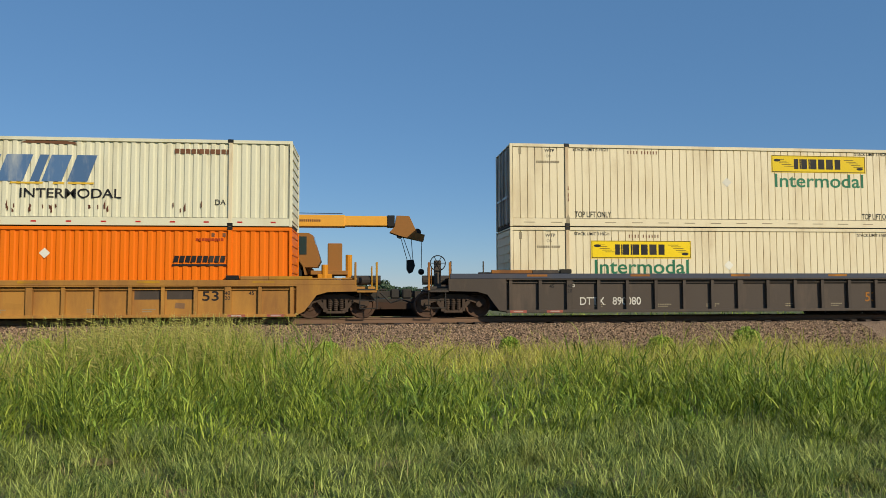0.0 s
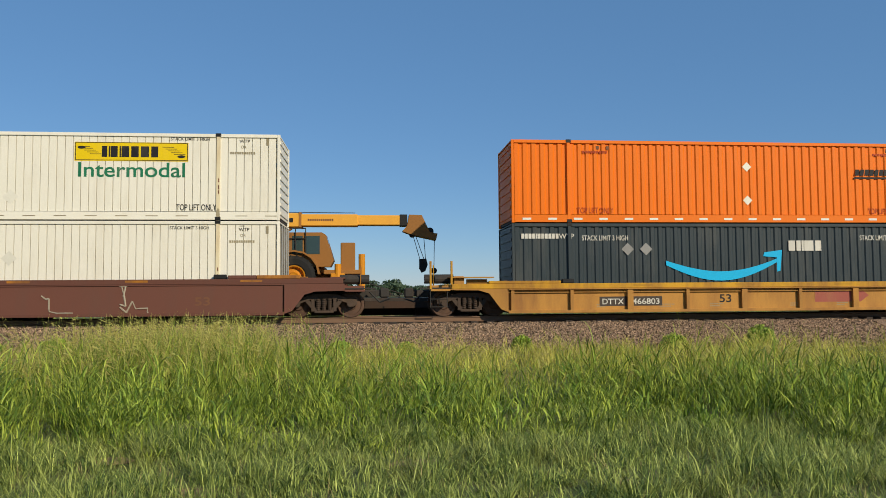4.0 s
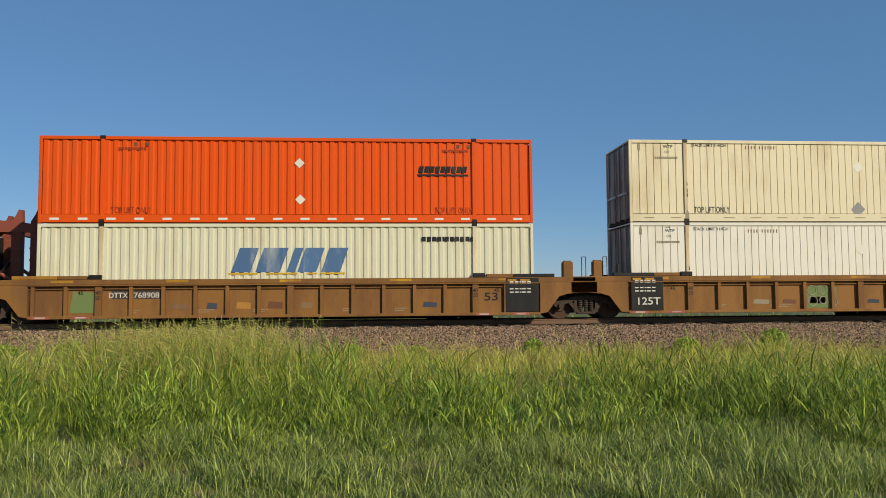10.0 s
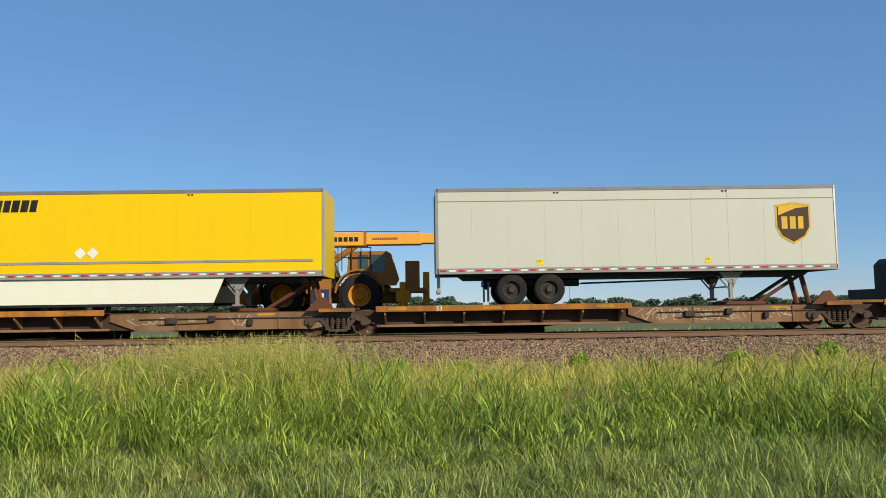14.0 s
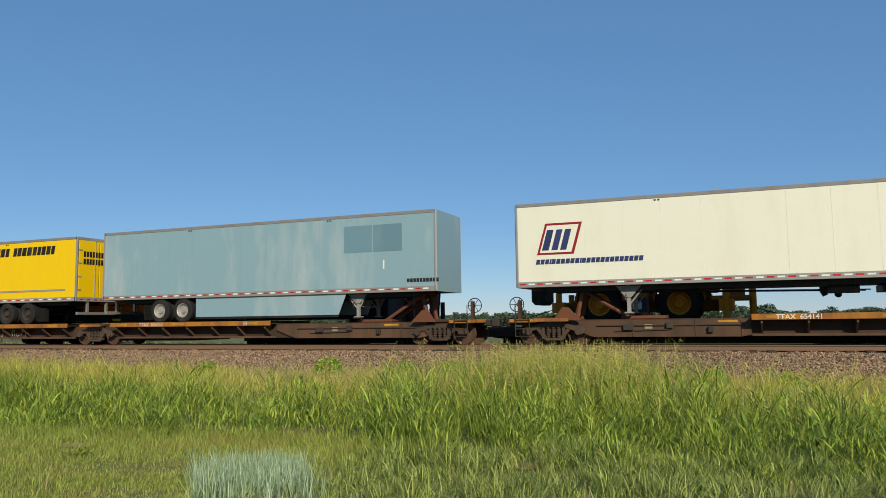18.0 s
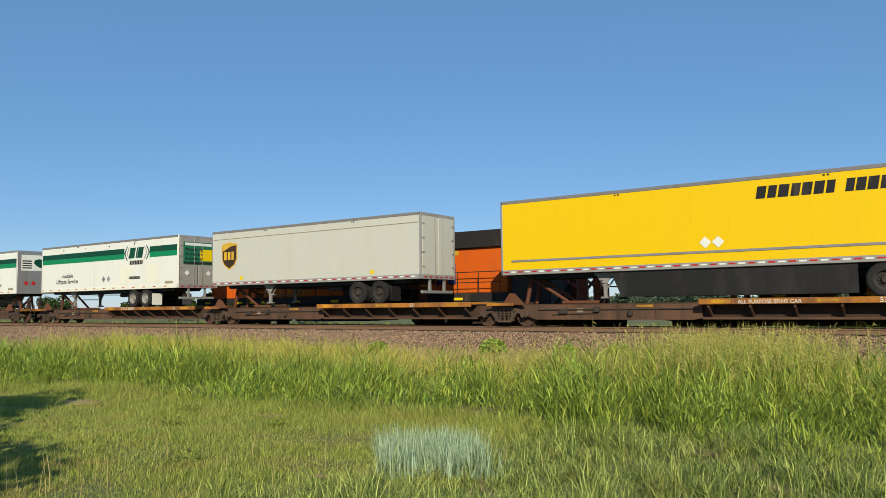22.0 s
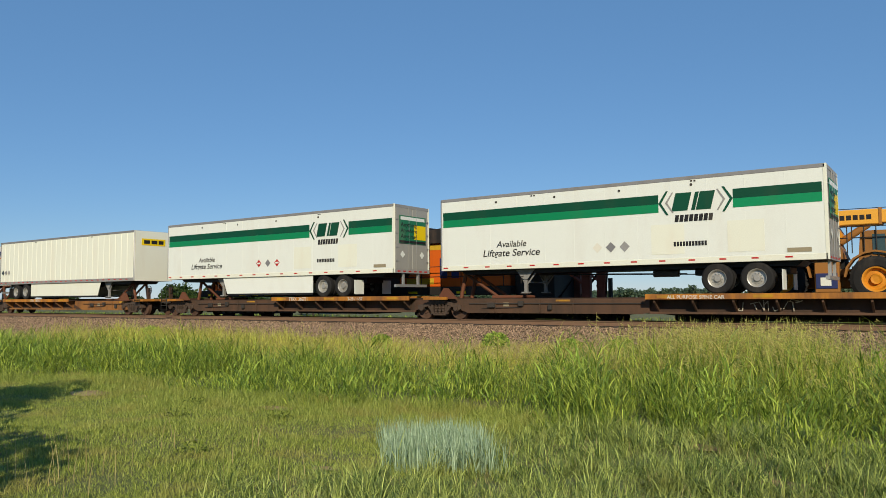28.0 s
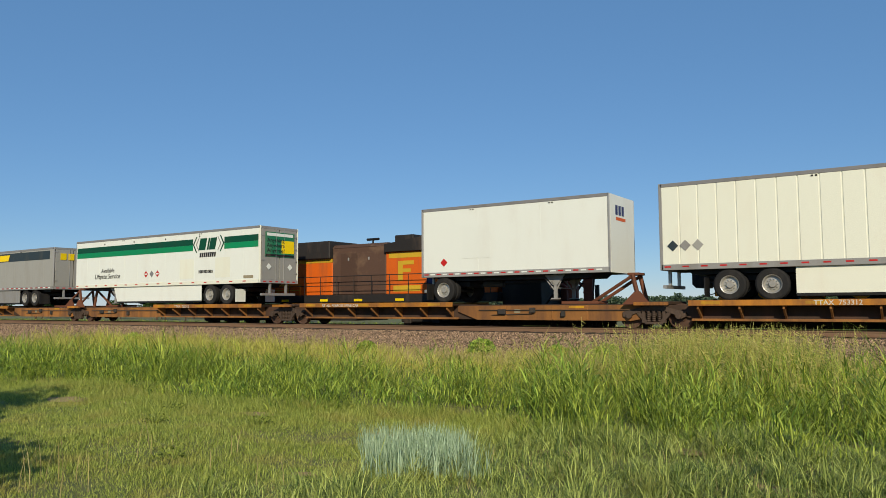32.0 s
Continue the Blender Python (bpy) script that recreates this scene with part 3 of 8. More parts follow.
def frame_mesh():
    """Cast side frame with its two pedestal arms and window for the springs."""
    bm = B()
    prism(bm, [(-0.95, 0.36), (-1.10, 0.44), (-1.10, 0.60), (-0.80, 0.66), (-0.35, 0.80), (0.35, 0.80), (0.80, 0.66), (1.10, 0.60), (1.10, 0.44), (0.95, 0.36), (0.75, 0.50), (0.36, 0.64), (-0.36, 0.64), (-0.75, 0.50)], -0.09, 0.09)
    prism(bm, [(-0.62, 0.56), (-0.50, 0.62), (-0.20, 0.24), (-0.30, 0.18)], -0.07, 0.07)
    prism(bm, [(0.62, 0.56), (0.50, 0.62), (0.20, 0.24), (0.30, 0.18)], -0.07, 0.07)
    box(bm, -0.32, 0.32, -0.09, 0.09, 0.16, 0.25, 0.02)
    for s in (-1, 1):
        box(bm, s * 0.36 - 0.05, s * 0.36 + 0.05, -0.08, 0.08, 0.22, 0.70)
        rod(bm, (s * 0.87, -0.16, 0.46), (s * 0.87, -0.05, 0.46), 0.10, 12)
    return mesh_of(bm, "side_frame", M["truck"])


def spring_mesh():
    """One coil spring, its turns as a ridged column."""
    bm = B()
    rings = []
    for i in range(13):
        rad = 0.052 if i % 2 == 0 else 0.082
        rings.append([bm.verts.new((math.cos(k * math.tau / 8) * rad, -0.03 + math.sin(k * math.tau / 8) * rad, 0.25 + i * 0.0325)) for k in range(8)])
    for p, q in zip(rings, rings[1:]):
        for k in range(8):
            bm.faces.new([p[k], p[(k + 1) % 8], q[(k + 1) % 8], q[k]])
    return mesh_of(bm, "spring", M["truck"])


WHEEL, SIDE, SPRING = wheel_mesh(), frame_mesh(), spring_mesh()
AXLE = mesh_of(rod(rod(B(), (0, -0.95, 0), (0, 0.95, 0), 0.075, 10), (0, -0.6, 0), (0, 0.6, 0), 0.09, 10), "axle", M["steel"])
BOLSTER = mesh_of(box(box(B(), -0.24, 0.24, -1.0, 1.0, 0.42, 0.68, 0.03), -0.32, 0.32, -0.32, 0.32, 0.66, 0.82, 0.03), "bolster", M["truck"])


def bogie(parent, x, half=0.87):
    b = part("bogie", BOLSTER, "truck", parent, "rusty dark cast steel bogie", pose(x, 0, 0))
    for s in (-1, 1):
        part("side_frame", SIDE, "truck", b, "", pose(0, s * 1.0, 0, 0, 0, 0 if s < 0 else 180))
        for u in (-0.19, 0.0, 0.19):
            part("spring", SPRING, "truck", b, "", pose(u, s * 1.0, 0, 0, 0, 0 if s < 0 else 180))
        part("axle", AXLE, "steel", b, "", pose(s * half, 0, 0.43))
        for w in (-1, 1):
            part("wheel", WHEEL, "wheel", b, "", pose(s * half, w * 0.76, 0.43, 0, 0, 0 if w < 0 else 180))
    return b


def coupler(parent, x, s):
    bm = B()
    box(bm, min(x, x - s * 1.0), max(x, x - s * 1.0), -0.10, 0.10, 0.70, 0.92, 0.02)
    box(bm, min(x - s * 0.05, x + s * 0.28), max(x - s * 0.05, x + s * 0.28), -0.17, 0.15, 0.64, 0.98, 0.05)
    return part("coupler", bm, "steel", parent, "dark knuckle coupler")


def brake_wheel(parent, x, y, z, axis="y"):
    bm = ring(B(), (x, y, z), 0.26, 0.018, 18, axis)
    for k in range(3):
        a = k * math.pi / 3
        d = Vector((math.cos(a), 0, math.sin(a))) if axis == "y" else Vector((0, math.cos(a), math.sin(a)))
        rod(bm, Vector((x, y, z)) - d * 0.26, Vector((x, y, z)) + d * 0.26, 0.012, 5)
    return part("brake_wheel", bm, "black", parent, "black spoked hand-brake wheel")


# ---- containers ----
L53 = 16.154


def ribbed(bm, x0, x1, y, z0, z1, pitch, land, depth, slope):
    """An upright ribbed sheet facing -y: flat lands with grooves between them."""
    n = max(1, round((x1 - x0) / pitch))
    p = (x1 - x0) / n
    prof = []
    for i in range(n):
        a = x0 + i * p
        prof += [(a, 0), (a + p * land, 0), (a + p * (land + slope), depth), (a + p * (1 - slope), depth)]
    prof.append((x1, 0))
    lo = [bm.verts.new((x, y + d, z0)) for x, d in prof]
    hi = [bm.verts.new((x, y + d, z1)) for x, d in prof]
    for i in range(len(prof) - 1):
        bm.faces.new([lo[i], lo[i + 1], hi[i + 1], hi[i]])
    return bm


def slatted_end(bm, x, s, z0, z1):
    """An end wall with level ribs."""
    box(bm, min(x, x - s * 0.05), max(x, x - s * 0.05), -1.2, 1.2, z0, z1)
    return bm


def container(s, z, height, coat, group, label, style="groove", door="L", post=None):
    """A 53-foot box: its centre along the train, its base height, and where its doors are."""
    t = thing("shipping_container", label, "container", group)
    h, w, l = height, 1.295, L53 / 2
    pitch, land, depth, slope = (0.252, 0.905, 0.05, 0.012) if style == "groove" else (0.28, 0.42, 0.036, 0.14)
    bm = B()
    cuts = [-l + 0.12, -6.14, -6.02, 6.02, 6.14, l - 0.12]
    for a, b in ((cuts[0], cuts[1]), (cuts[2], cuts[3]), (cuts[4], cuts[5])):
        ribbed(bm, a, b, -w + 0.012, 0.298, h - 0.10, pitch, land, depth, slope)
    part("side_panel", bm, coat, t)
    bm = B()
    for a, b in ((cuts[0], cuts[1]), (cuts[2], cuts[3]), (cuts[4], cuts[5])):
        ribbed(bm, a, b, -w + 0.012, 0.298, h - 0.10, pitch, land, depth, slope)
    bmesh.ops.rotate(bm, verts=bm.verts, cent=(0, 0, 0), matrix=Matrix.Rotation(math.pi, 3, "Z"))
    part("side_panel", bm, coat, t)
    part("roof", box(B(), -l + 0.02, l - 0.02, -w + 0.02, w - 0.02, h - 0.05, h - 0.005), coat, t)
    part("floor", box(B(), -l + 0.06, l - 0.06, -w + 0.05, w - 0.05, 0.03, 0.16), "steel", t)
    for y in (-1, 1):
        part("bottom_rail", box(B(), -l + 0.1, l - 0.1, y * w - 0.03, y * w + 0.03, 0.02, 0.28, 0.008), coat, t)
        part("top_rail", box(B(), -l + 0.1, l - 0.1, y * w - 0.03, y * w + 0.03, h - 0.11, h, 0.008), coat, t)
        for x in (-6.08, 6.08):
            part("lift_post", box(B(), x - 0.06, x + 0.06, y * w - 0.035, y * w + 0.03, 0.0, h + 0.01, 0.006), post or ("post_tan" if coat in ("cream", "white", "swift") else coat), t)
            for zz in (0.0, h - 0.10):
                part("lift_casting", box(B(), x - 0.09, x + 0.09, y * w - 0.045, y * w + 0.05, zz + 0.006, zz + 0.12, 0.01), "black", t, "dark steel lifting casting")
        for x in (-l, l):
            part("corner_post", box(B(), x - 0.1 if x > 0 else x, x if x > 0 else x + 0.1, y * w - 0.03, y * w + 0.03, 0.0, h, 0.012), coat, t)
    for sgn, side in ((-1, "L"), (1, "R")):
        x = sgn * (l - 0.03)
        if side == door:
            for y in (-0.6, 0.6):
                d = part("door", box(B(), x - 0.03, x + 0.03, y - 0.575, y + 0.575, 0.14, h - 0.12, 0.012), "door_grime" if coat in ("cream", "white", "swift") else coat, t, "grime-streaked closed door")
                for yy in (-0.32, 0.30):
                    part("lock_rod", rod(B(), (x + sgn * 0.06, y + yy, 0.08), (x + sgn * 0.06, y + yy, h - 0.08), 0.02, 6), "alu", d, "galvanised locking rod")
                part("hinge_bar", box(B(), x + (0.03 if sgn > 0 else -0.07), x + (0.07 if sgn > 0 else -0.03), y - 0.5, y + 0.5, 1.0, 1.08), "alu", d)
        else:
            ep = part("end_panel", slatted_end(B(), x, sgn, 0.12, h - 0.08), coat, t)
            for i in range(9):
                zz = 0.12 + (i + 0.5) * (h - 0.2) / 9
                part("end_rib", prism(B(), [(-1.1, zz - 0.05), (-1.1, zz + 0.05), (1.1, zz + 0.05), (1.1, zz - 0.05)], *sorted((x, x + sgn * 0.03)), "x"), coat, ep)
    MOVERS.append((t, s, z))
    return t


FACE = -1.2875  # ribbed sides
RAILF = -1.3265  # rails


def parcel_logo(t, f0, zt, k=1.0, dark="letter_black", green="logo_green"):
    """Yellow panel with a scroll at either end over a green word."""
    x0 = -L53 / 2 + f0 * L53
    w = 3.58
    plate("logo_panel", [(x0, zt - 0.62), (x0 + w, zt - 0.62), (x0 + w, zt), (x0, zt)], FACE + 0.003, "logo_yellow", t, "yellow logo panel with black border")
    for z in (zt - 0.60, zt - 0.03):
        bars(x0 + 0.02, FACE - 0.002, z, [w - 0.04], 0.022, dark, t)
    for x in (x0 + 0.02, x0 + w - 0.04):
        bars(x, FACE - 0.002, zt - 0.60, [0.022], 0.57, dark, t)
    for a, b in ((0.12, 0.82), (w - 0.82, w - 0.12)):
        for i in range(5):
            u = a + 0.09 * i
            bars(x0 + u, FACE - 0.002, zt - 0.16 - 0.06 * i, [b - a - 0.34], 0.018, dark, t)
        cx, cz = x0 + (a + 0.1 if a < 1 else b - 0.1), zt - (0.18 if a < 1 else 0.46)
        plate("scroll", [(cx + 0.13 * math.cos(j * 0.6), cz + 0.05 * math.sin(j * 0.6)) for j in range(10)], FACE, dark, t)
    ws = [0.17, 0.05, 0.22, 0.05, 0.24, 0.24, 0.26, 0.22]
    bars(x0 + 0.85, FACE - 0.002, zt - 0.49, ws, 0.36, dark, t, gap=0.26, label="row of black blocks on the logo panel")
    letters("Intermodal", x0 + 0.12, FACE - 0.001, zt - 1.13, 0.47, green, t, width=3.36, label="green word Intermodal")


def small_marks(t, h, dark="letter_black"):
    l = L53 / 2
    for x in (-5.85, 4.55):
        letters("STACK LIMIT 3 HIGH", x, FACE - 0.001, h - 0.24, 0.10, dark, t, width=1.25)
    for x in (-6.85, 6.75):
        letters("WTP", x, FACE - 0.001, h - 0.30, 0.11, dark, t)
        letters("OR", x + 0.05, FACE - 0.001, h - 0.48, 0.09, "faint", t)
        bars(x - 0.3, FACE - 0.001, h - 0.68, [0.06] * 11, 0.08, "faint", t)
        bars(x + 0.02, FACE - 0.001, h - 0.14, [0.17], 0.02, dark, t)
    bars(-3.9, FACE - 0.001, h - 0.32, [0.035] * 4, 0.11, "letter_brown", t, gap=2.0)
    bars(-3.4, FACE - 0.001, h - 0.32, [0.035] * 6, 0.11, "letter_brown", t, gap=2.0)
    for x in (-7.75, 7.62):
        plate("vent", [(x, h - 0.38), (x + 0.09, h - 0.38), (x + 0.09, h - 0.14), (x, h - 0.14)], FACE, "faint", t, "small grey vent cover")
    for x in (-6.12, 6.02):
        plate("rust_stain", [(x, 0.02), (x + 0.13, 0.02), (x + 0.12, 0.32), (x + 0.07, 0.42), (x + 0.01, 0.30)], RAILF - 0.005, "faint", t, "dark stain on the lift post")
        for z in (1.25, 1.02, 0.86):
            plate("rust_stain", [(x + 0.06, z), (x + 0.10, z + 0.02), (x + 0.09, z + 0.13), (x + 0.07, z + 0.15)], RAILF - 0.005, "hitch", t, "rust scab on the lift post")
    for x in np.arange(-7.6, 7.7, 0.95):
        if abs(abs(x) - 6.08) > 0.4:
            plate("rail_mark", [(x, 0.135), (x + 0.38, 0.135), (x + 0.38, 0.16), (x, 0.16)], RAILF - 0.001, "faint", t, "worn grey marker on the bottom rail")


def lift_words(t, dark="letter_black"):
    for x in (-5.8, 4.75):
        letters("TOP LIFT ONLY", x, FACE - 0.001, 0.33, 0.20, dark, t, width=1.28)


def diamond(t, x, z, y=FACE, r=0.17, mat="placard", label="small off-white diamond placard"):
    plate("placard", [(x - r, z), (x, z - r), (x + r, z), (x, z + r)], y, mat, t, label)


def reflectors(t, x0, x1, z, n, mat="red", y=RAILF, w=0.16, h=0.05):
    one = mesh_of(box(B(), -w / 2, w / 2, -0.004, 0, 0, h), "reflector", M[mat])
    for i in range(n):
        part("reflector", one, mat, t, m=pose(x0 + (i + 0.5) * (x1 - x0) / n, y, z))


CLAB = "cream-painted corrugated 53-foot container on a well car"
PAIR = "containers stacked on well cars"


def stacked(s, zl, up, low):
    lo = container(s, zl, 2.90, low[0], PAIR, low[1], *low[2:])
    hi = container(s, zl + 2.90 + 0.02, 2.85, up[0], PAIR, up[1], *up[2:])
    return hi, lo


U, Lo = stacked(10.23, 0.17, ("cream", "upper cream container with yellow logo panel, doors closed", "groove", "L"), ("cream", "lower cream container with yellow logo panel in a dark well car", "groove", "R"))
parcel_logo(U, 0.585, 2.60), parcel_logo(Lo, 0.175, 2.45)
for c in (U, Lo):
    small_marks(c, 2.87), lift_words(c), diamond(c, -0.3, 1.6)
U, Lo = stacked(-13.2, 0.10, ("swift", "upper weathered pale container with faded blue blocks and rust marks", "deep", "L"), ("orange", "lower orange container with black underlined marking", "deep", "L"))
bars(-1.95, FACE - 0.001, 1.42, [0.62, 0.80, 0.28, 0.62, 0.62], 0.86, "faded_blue", U, slant=0.35, gap=0.26, label="faded blue slanted blocks of a logo")
bars(-2.0, FACE - 0.003, 1.34, [0.95, 1.0, 0.35, 0.8], 0.06, "gold", U, slant=0.35, gap=0.3)
letters("INTERMODAL", -0.45, FACE - 0.001, 0.90, 0.30, "letter_black", U, width=3.1)
letters("DA", -5.4, FACE - 0.001, 0.72, 0.17, "letter_black", U), letters("DA", 5.6, FACE - 0.001, 0.72, 0.17, "letter_black", U)
bars(4.3, FACE - 0.001, 2.38, [0.14] * 4 + [0.06] + [0.14] * 6, 0.16, "letter_brown", U)
reflectors(U, -8.0, 8.0, 0.12, 15, "red")
rng = random.Random(4)
bm = B()
for i in range(46):
    x, z = rng.uniform(-6, 5.8), rng.choice([0.38, 0.46, 0.5]) + rng.random() * 0.12
    if -3.8 < x < 3 or rng.random() < 0.3:
        a = rng.uniform(0.02, 0.07)
        prism(bm, [(x, z), (x + a, z + 0.03), (x + a * 0.8, z + rng.uniform(0.08, 0.34)), (x - 0.01, z + 0.14)], FACE - 0.003, FACE + 0.001)
part("rust_mark", bm, "hitch", U, "brown rust scabs")
plate("scrape", [(-0.5, 2.66), (1.25, 2.62), (1.2, 2.70), (0.6, 2.74), (-0.3, 2.72)], FACE, "letter_brown", U, "dark scrape below the roof")


def orange_marks(c, h, words=True, xw=4.3, diamonds=()):
    bars(xw, FACE - 0.002, h - 1.12, [0.15] * 9, 0.22, "letter_black", c, slant=0.2, gap=0.22, label="row of black slanted blocks, underlined")
    bars(xw - 0.03, FACE - 0.002, h - 1.24, [1.72], 0.07, "letter_black", c)
    for x in (-5.6, 5.0):
        bars(x, FACE - 0.002, h - 0.42, [0.08] * 9, 0.09, "dull_red", c)
        for u in (0, 0.35):
            plate("lift_mark", [(x + u + 0.5, h - 0.28), (x + u + 0.6, h - 0.28), (x + u + 0.6, h - 0.16), (x + u + 0.5, h - 0.16)], FACE, "letter_brown", c)
    if words:
        lift_words(c, "dull_red")
    for x, z in diamonds:
        diamond(c, x, z)


orange_marks(Lo, 2.87, False, diamonds=((0.35, 2.05),))
U, Lo = stacked(-36.55, 0.24, ("orange", "upper bright orange container with two white placards", "deep", "R"), ("slate", "lower dark slate container with pale blue curved arrow", "deep", "R"))
orange_marks(U, 2.82, True, diamonds=((0.3, 1.98), (0.3, 0.80)))
reflectors(U, -8.0, 8.0, 0.10, 18, "pure", w=0.30, h=0.07)
for x, tx in ((-5.65, "STACK LIMIT 3 HIGH"), (4.4, "STACK LIMIT 3 HIGH")):
    letters(tx, x, FACE - 0.002, 2.32, 0.17, "letter_white", Lo, width=1.62)
letters("WTP", -6.45, FACE - 0.002, 2.38, 0.17, "letter_white", Lo), letters("WTP", 6.35, FACE - 0.002, 2.32, 0.17, "letter_white", Lo)
bars(-7.75, FACE - 0.002, 2.38, [0.10] * 4 + [0.05] + [0.10] * 6, 0.17, "letter_white", Lo)
bars(1.75, FACE - 0.002, 1.95, [0.24, 0.16, 0.08, 0.34, 0.22], 0.36, "letter_white", Lo, gap=0.2, label="row of white blocks")
for x in (-4.05, -3.4):
    diamond(Lo, x, 2.02, r=0.22, mat="grey_rail", label="grey diamond placard")
bm = B()
for i in range(16):
    q = []
    for j in (i, i + 1):
        u = j / 16
        x = -2.7 + 4.0 * u
        zc = 1.72 - 0.72 * math.sin(math.pi * (0.08 + 0.80 * u)) + 0.16 * u
        hw = 0.03 + 0.13 * math.sin(math.pi * min(1, u * 0.8 + 0.12))
        q.append((x, zc - hw, zc + hw))
    prism(bm, [(q[0][0], q[0][1]), (q[1][0], q[1][1]), (q[1][0], q[1][2]), (q[0][0], q[0][2])], FACE - 0.004, FACE)
prism(bm, [(0.85, 1.90), (1.50, 1.98), (1.42, 1.25), (1.30, 1.22), (1.30, 1.72), (0.80, 1.76)], FACE - 0.008, FACE)
part("curved_arrow", bm, "smile", Lo, "pale blue curved arrow")
U, Lo = stacked(-60.43, 0.30, ("white", "upper white container with yellow logo panel", "groove", "L"), ("white", "lower white container with faded logo in a maroon well car", "groove", "R"))
parcel_logo(U, 0.595, 2.55), parcel_logo(Lo, 0.185, 2.5, green="letter_black")
for c in (U, Lo):
    small_marks(c, 2.87), lift_words(c), diamond(c, -0.4, 1.7 if c is Lo else 0.75, r=0.24)
U, Lo = stacked(-83.82, 0.36, ("cream", "upper cream container with yellow logo panel", "groove", "L"), ("cream", "lower cream container with yellow logo panel in a brown well car", "groove", "L"))
parcel_logo(U, 0.613, 2.38), parcel_logo(Lo, 0.613, 2.55)
for c in (U, Lo):
    small_marks(c, 2.87), diamond(c, 0.42, 0.55, r=0.22)
lift_words(U)
U, Lo = stacked(-103.2, 0.38, ("cream", "upper cream container with yellow logo panel and scuffed placard", "groove", "L"), ("white", "lower white container with yellow logo panel", "groove", "L"))
parcel_logo(U, 0.61, 2.52), parcel_logo(Lo, 0.613, 2.52)
for c in (U, Lo):
    small_marks(c, 2.87), diamond(c, 0.2, 1.95, r=0.2)
lift_words(U), diamond(U, 0.15, 0.45, r=0.26, mat="grey_rail", label="scuffed grey placard")
U, Lo = stacked(-122.72, 0.34, ("red_orange", "upper bright red-orange container with two white placards", "deep", "R"), ("swift", "lower pale container with faded blue blocks", "deep", "R"))
orange_marks(U, 2.82, True, xw=4.2, diamonds=((0.25, 2.0), (0.28, 0.78)))
reflectors(U, -8.0, 8.0, 0.10, 18, "pure", w=0.30, h=0.07)
bars(-1.95, FACE - 0.001, 1.30, [0.62, 0.80, 0.28, 0.62, 0.62], 0.80, "faded_blue", Lo, slant=0.35, gap=0.26, label="faded blue slanted blocks of a logo")
bars(-2.05, FACE - 0.003, 1.22, [0.95, 1.0, 0.35, 0.8], 0.06, "gold", Lo, slant=0.35, gap=0.3)
bars(4.3, FACE - 0.001, 2.30, [0.14] * 4 + [0.06] + [0.14] * 6, 0.16, "letter_black", Lo)


# ---- well cars ----
def notice(t, x0, x1, z0, z1):
    p = part("notice_panel", box(B(), x0, x1, -1.511, -1.50, z0, z1), "black", t, "black panel with rows of small white blocks")
    for i, f in enumerate((0.82, 0.66, 0.56)):
        z = z0 + (z1 - z0) * f
        bars(x0 + 0.12, -1.514, z, [0.13, 0.12, 0.05, 0.14, 0.12], 0.10 if i == 0 else 0.04, "letter_white", p, gap=0.35)
    bars(x0 + 0.05, -1.514, z1 - 0.11, [0.3, 0.02, 0.3], 0.07, "yellow_edge", p, gap=0.4)


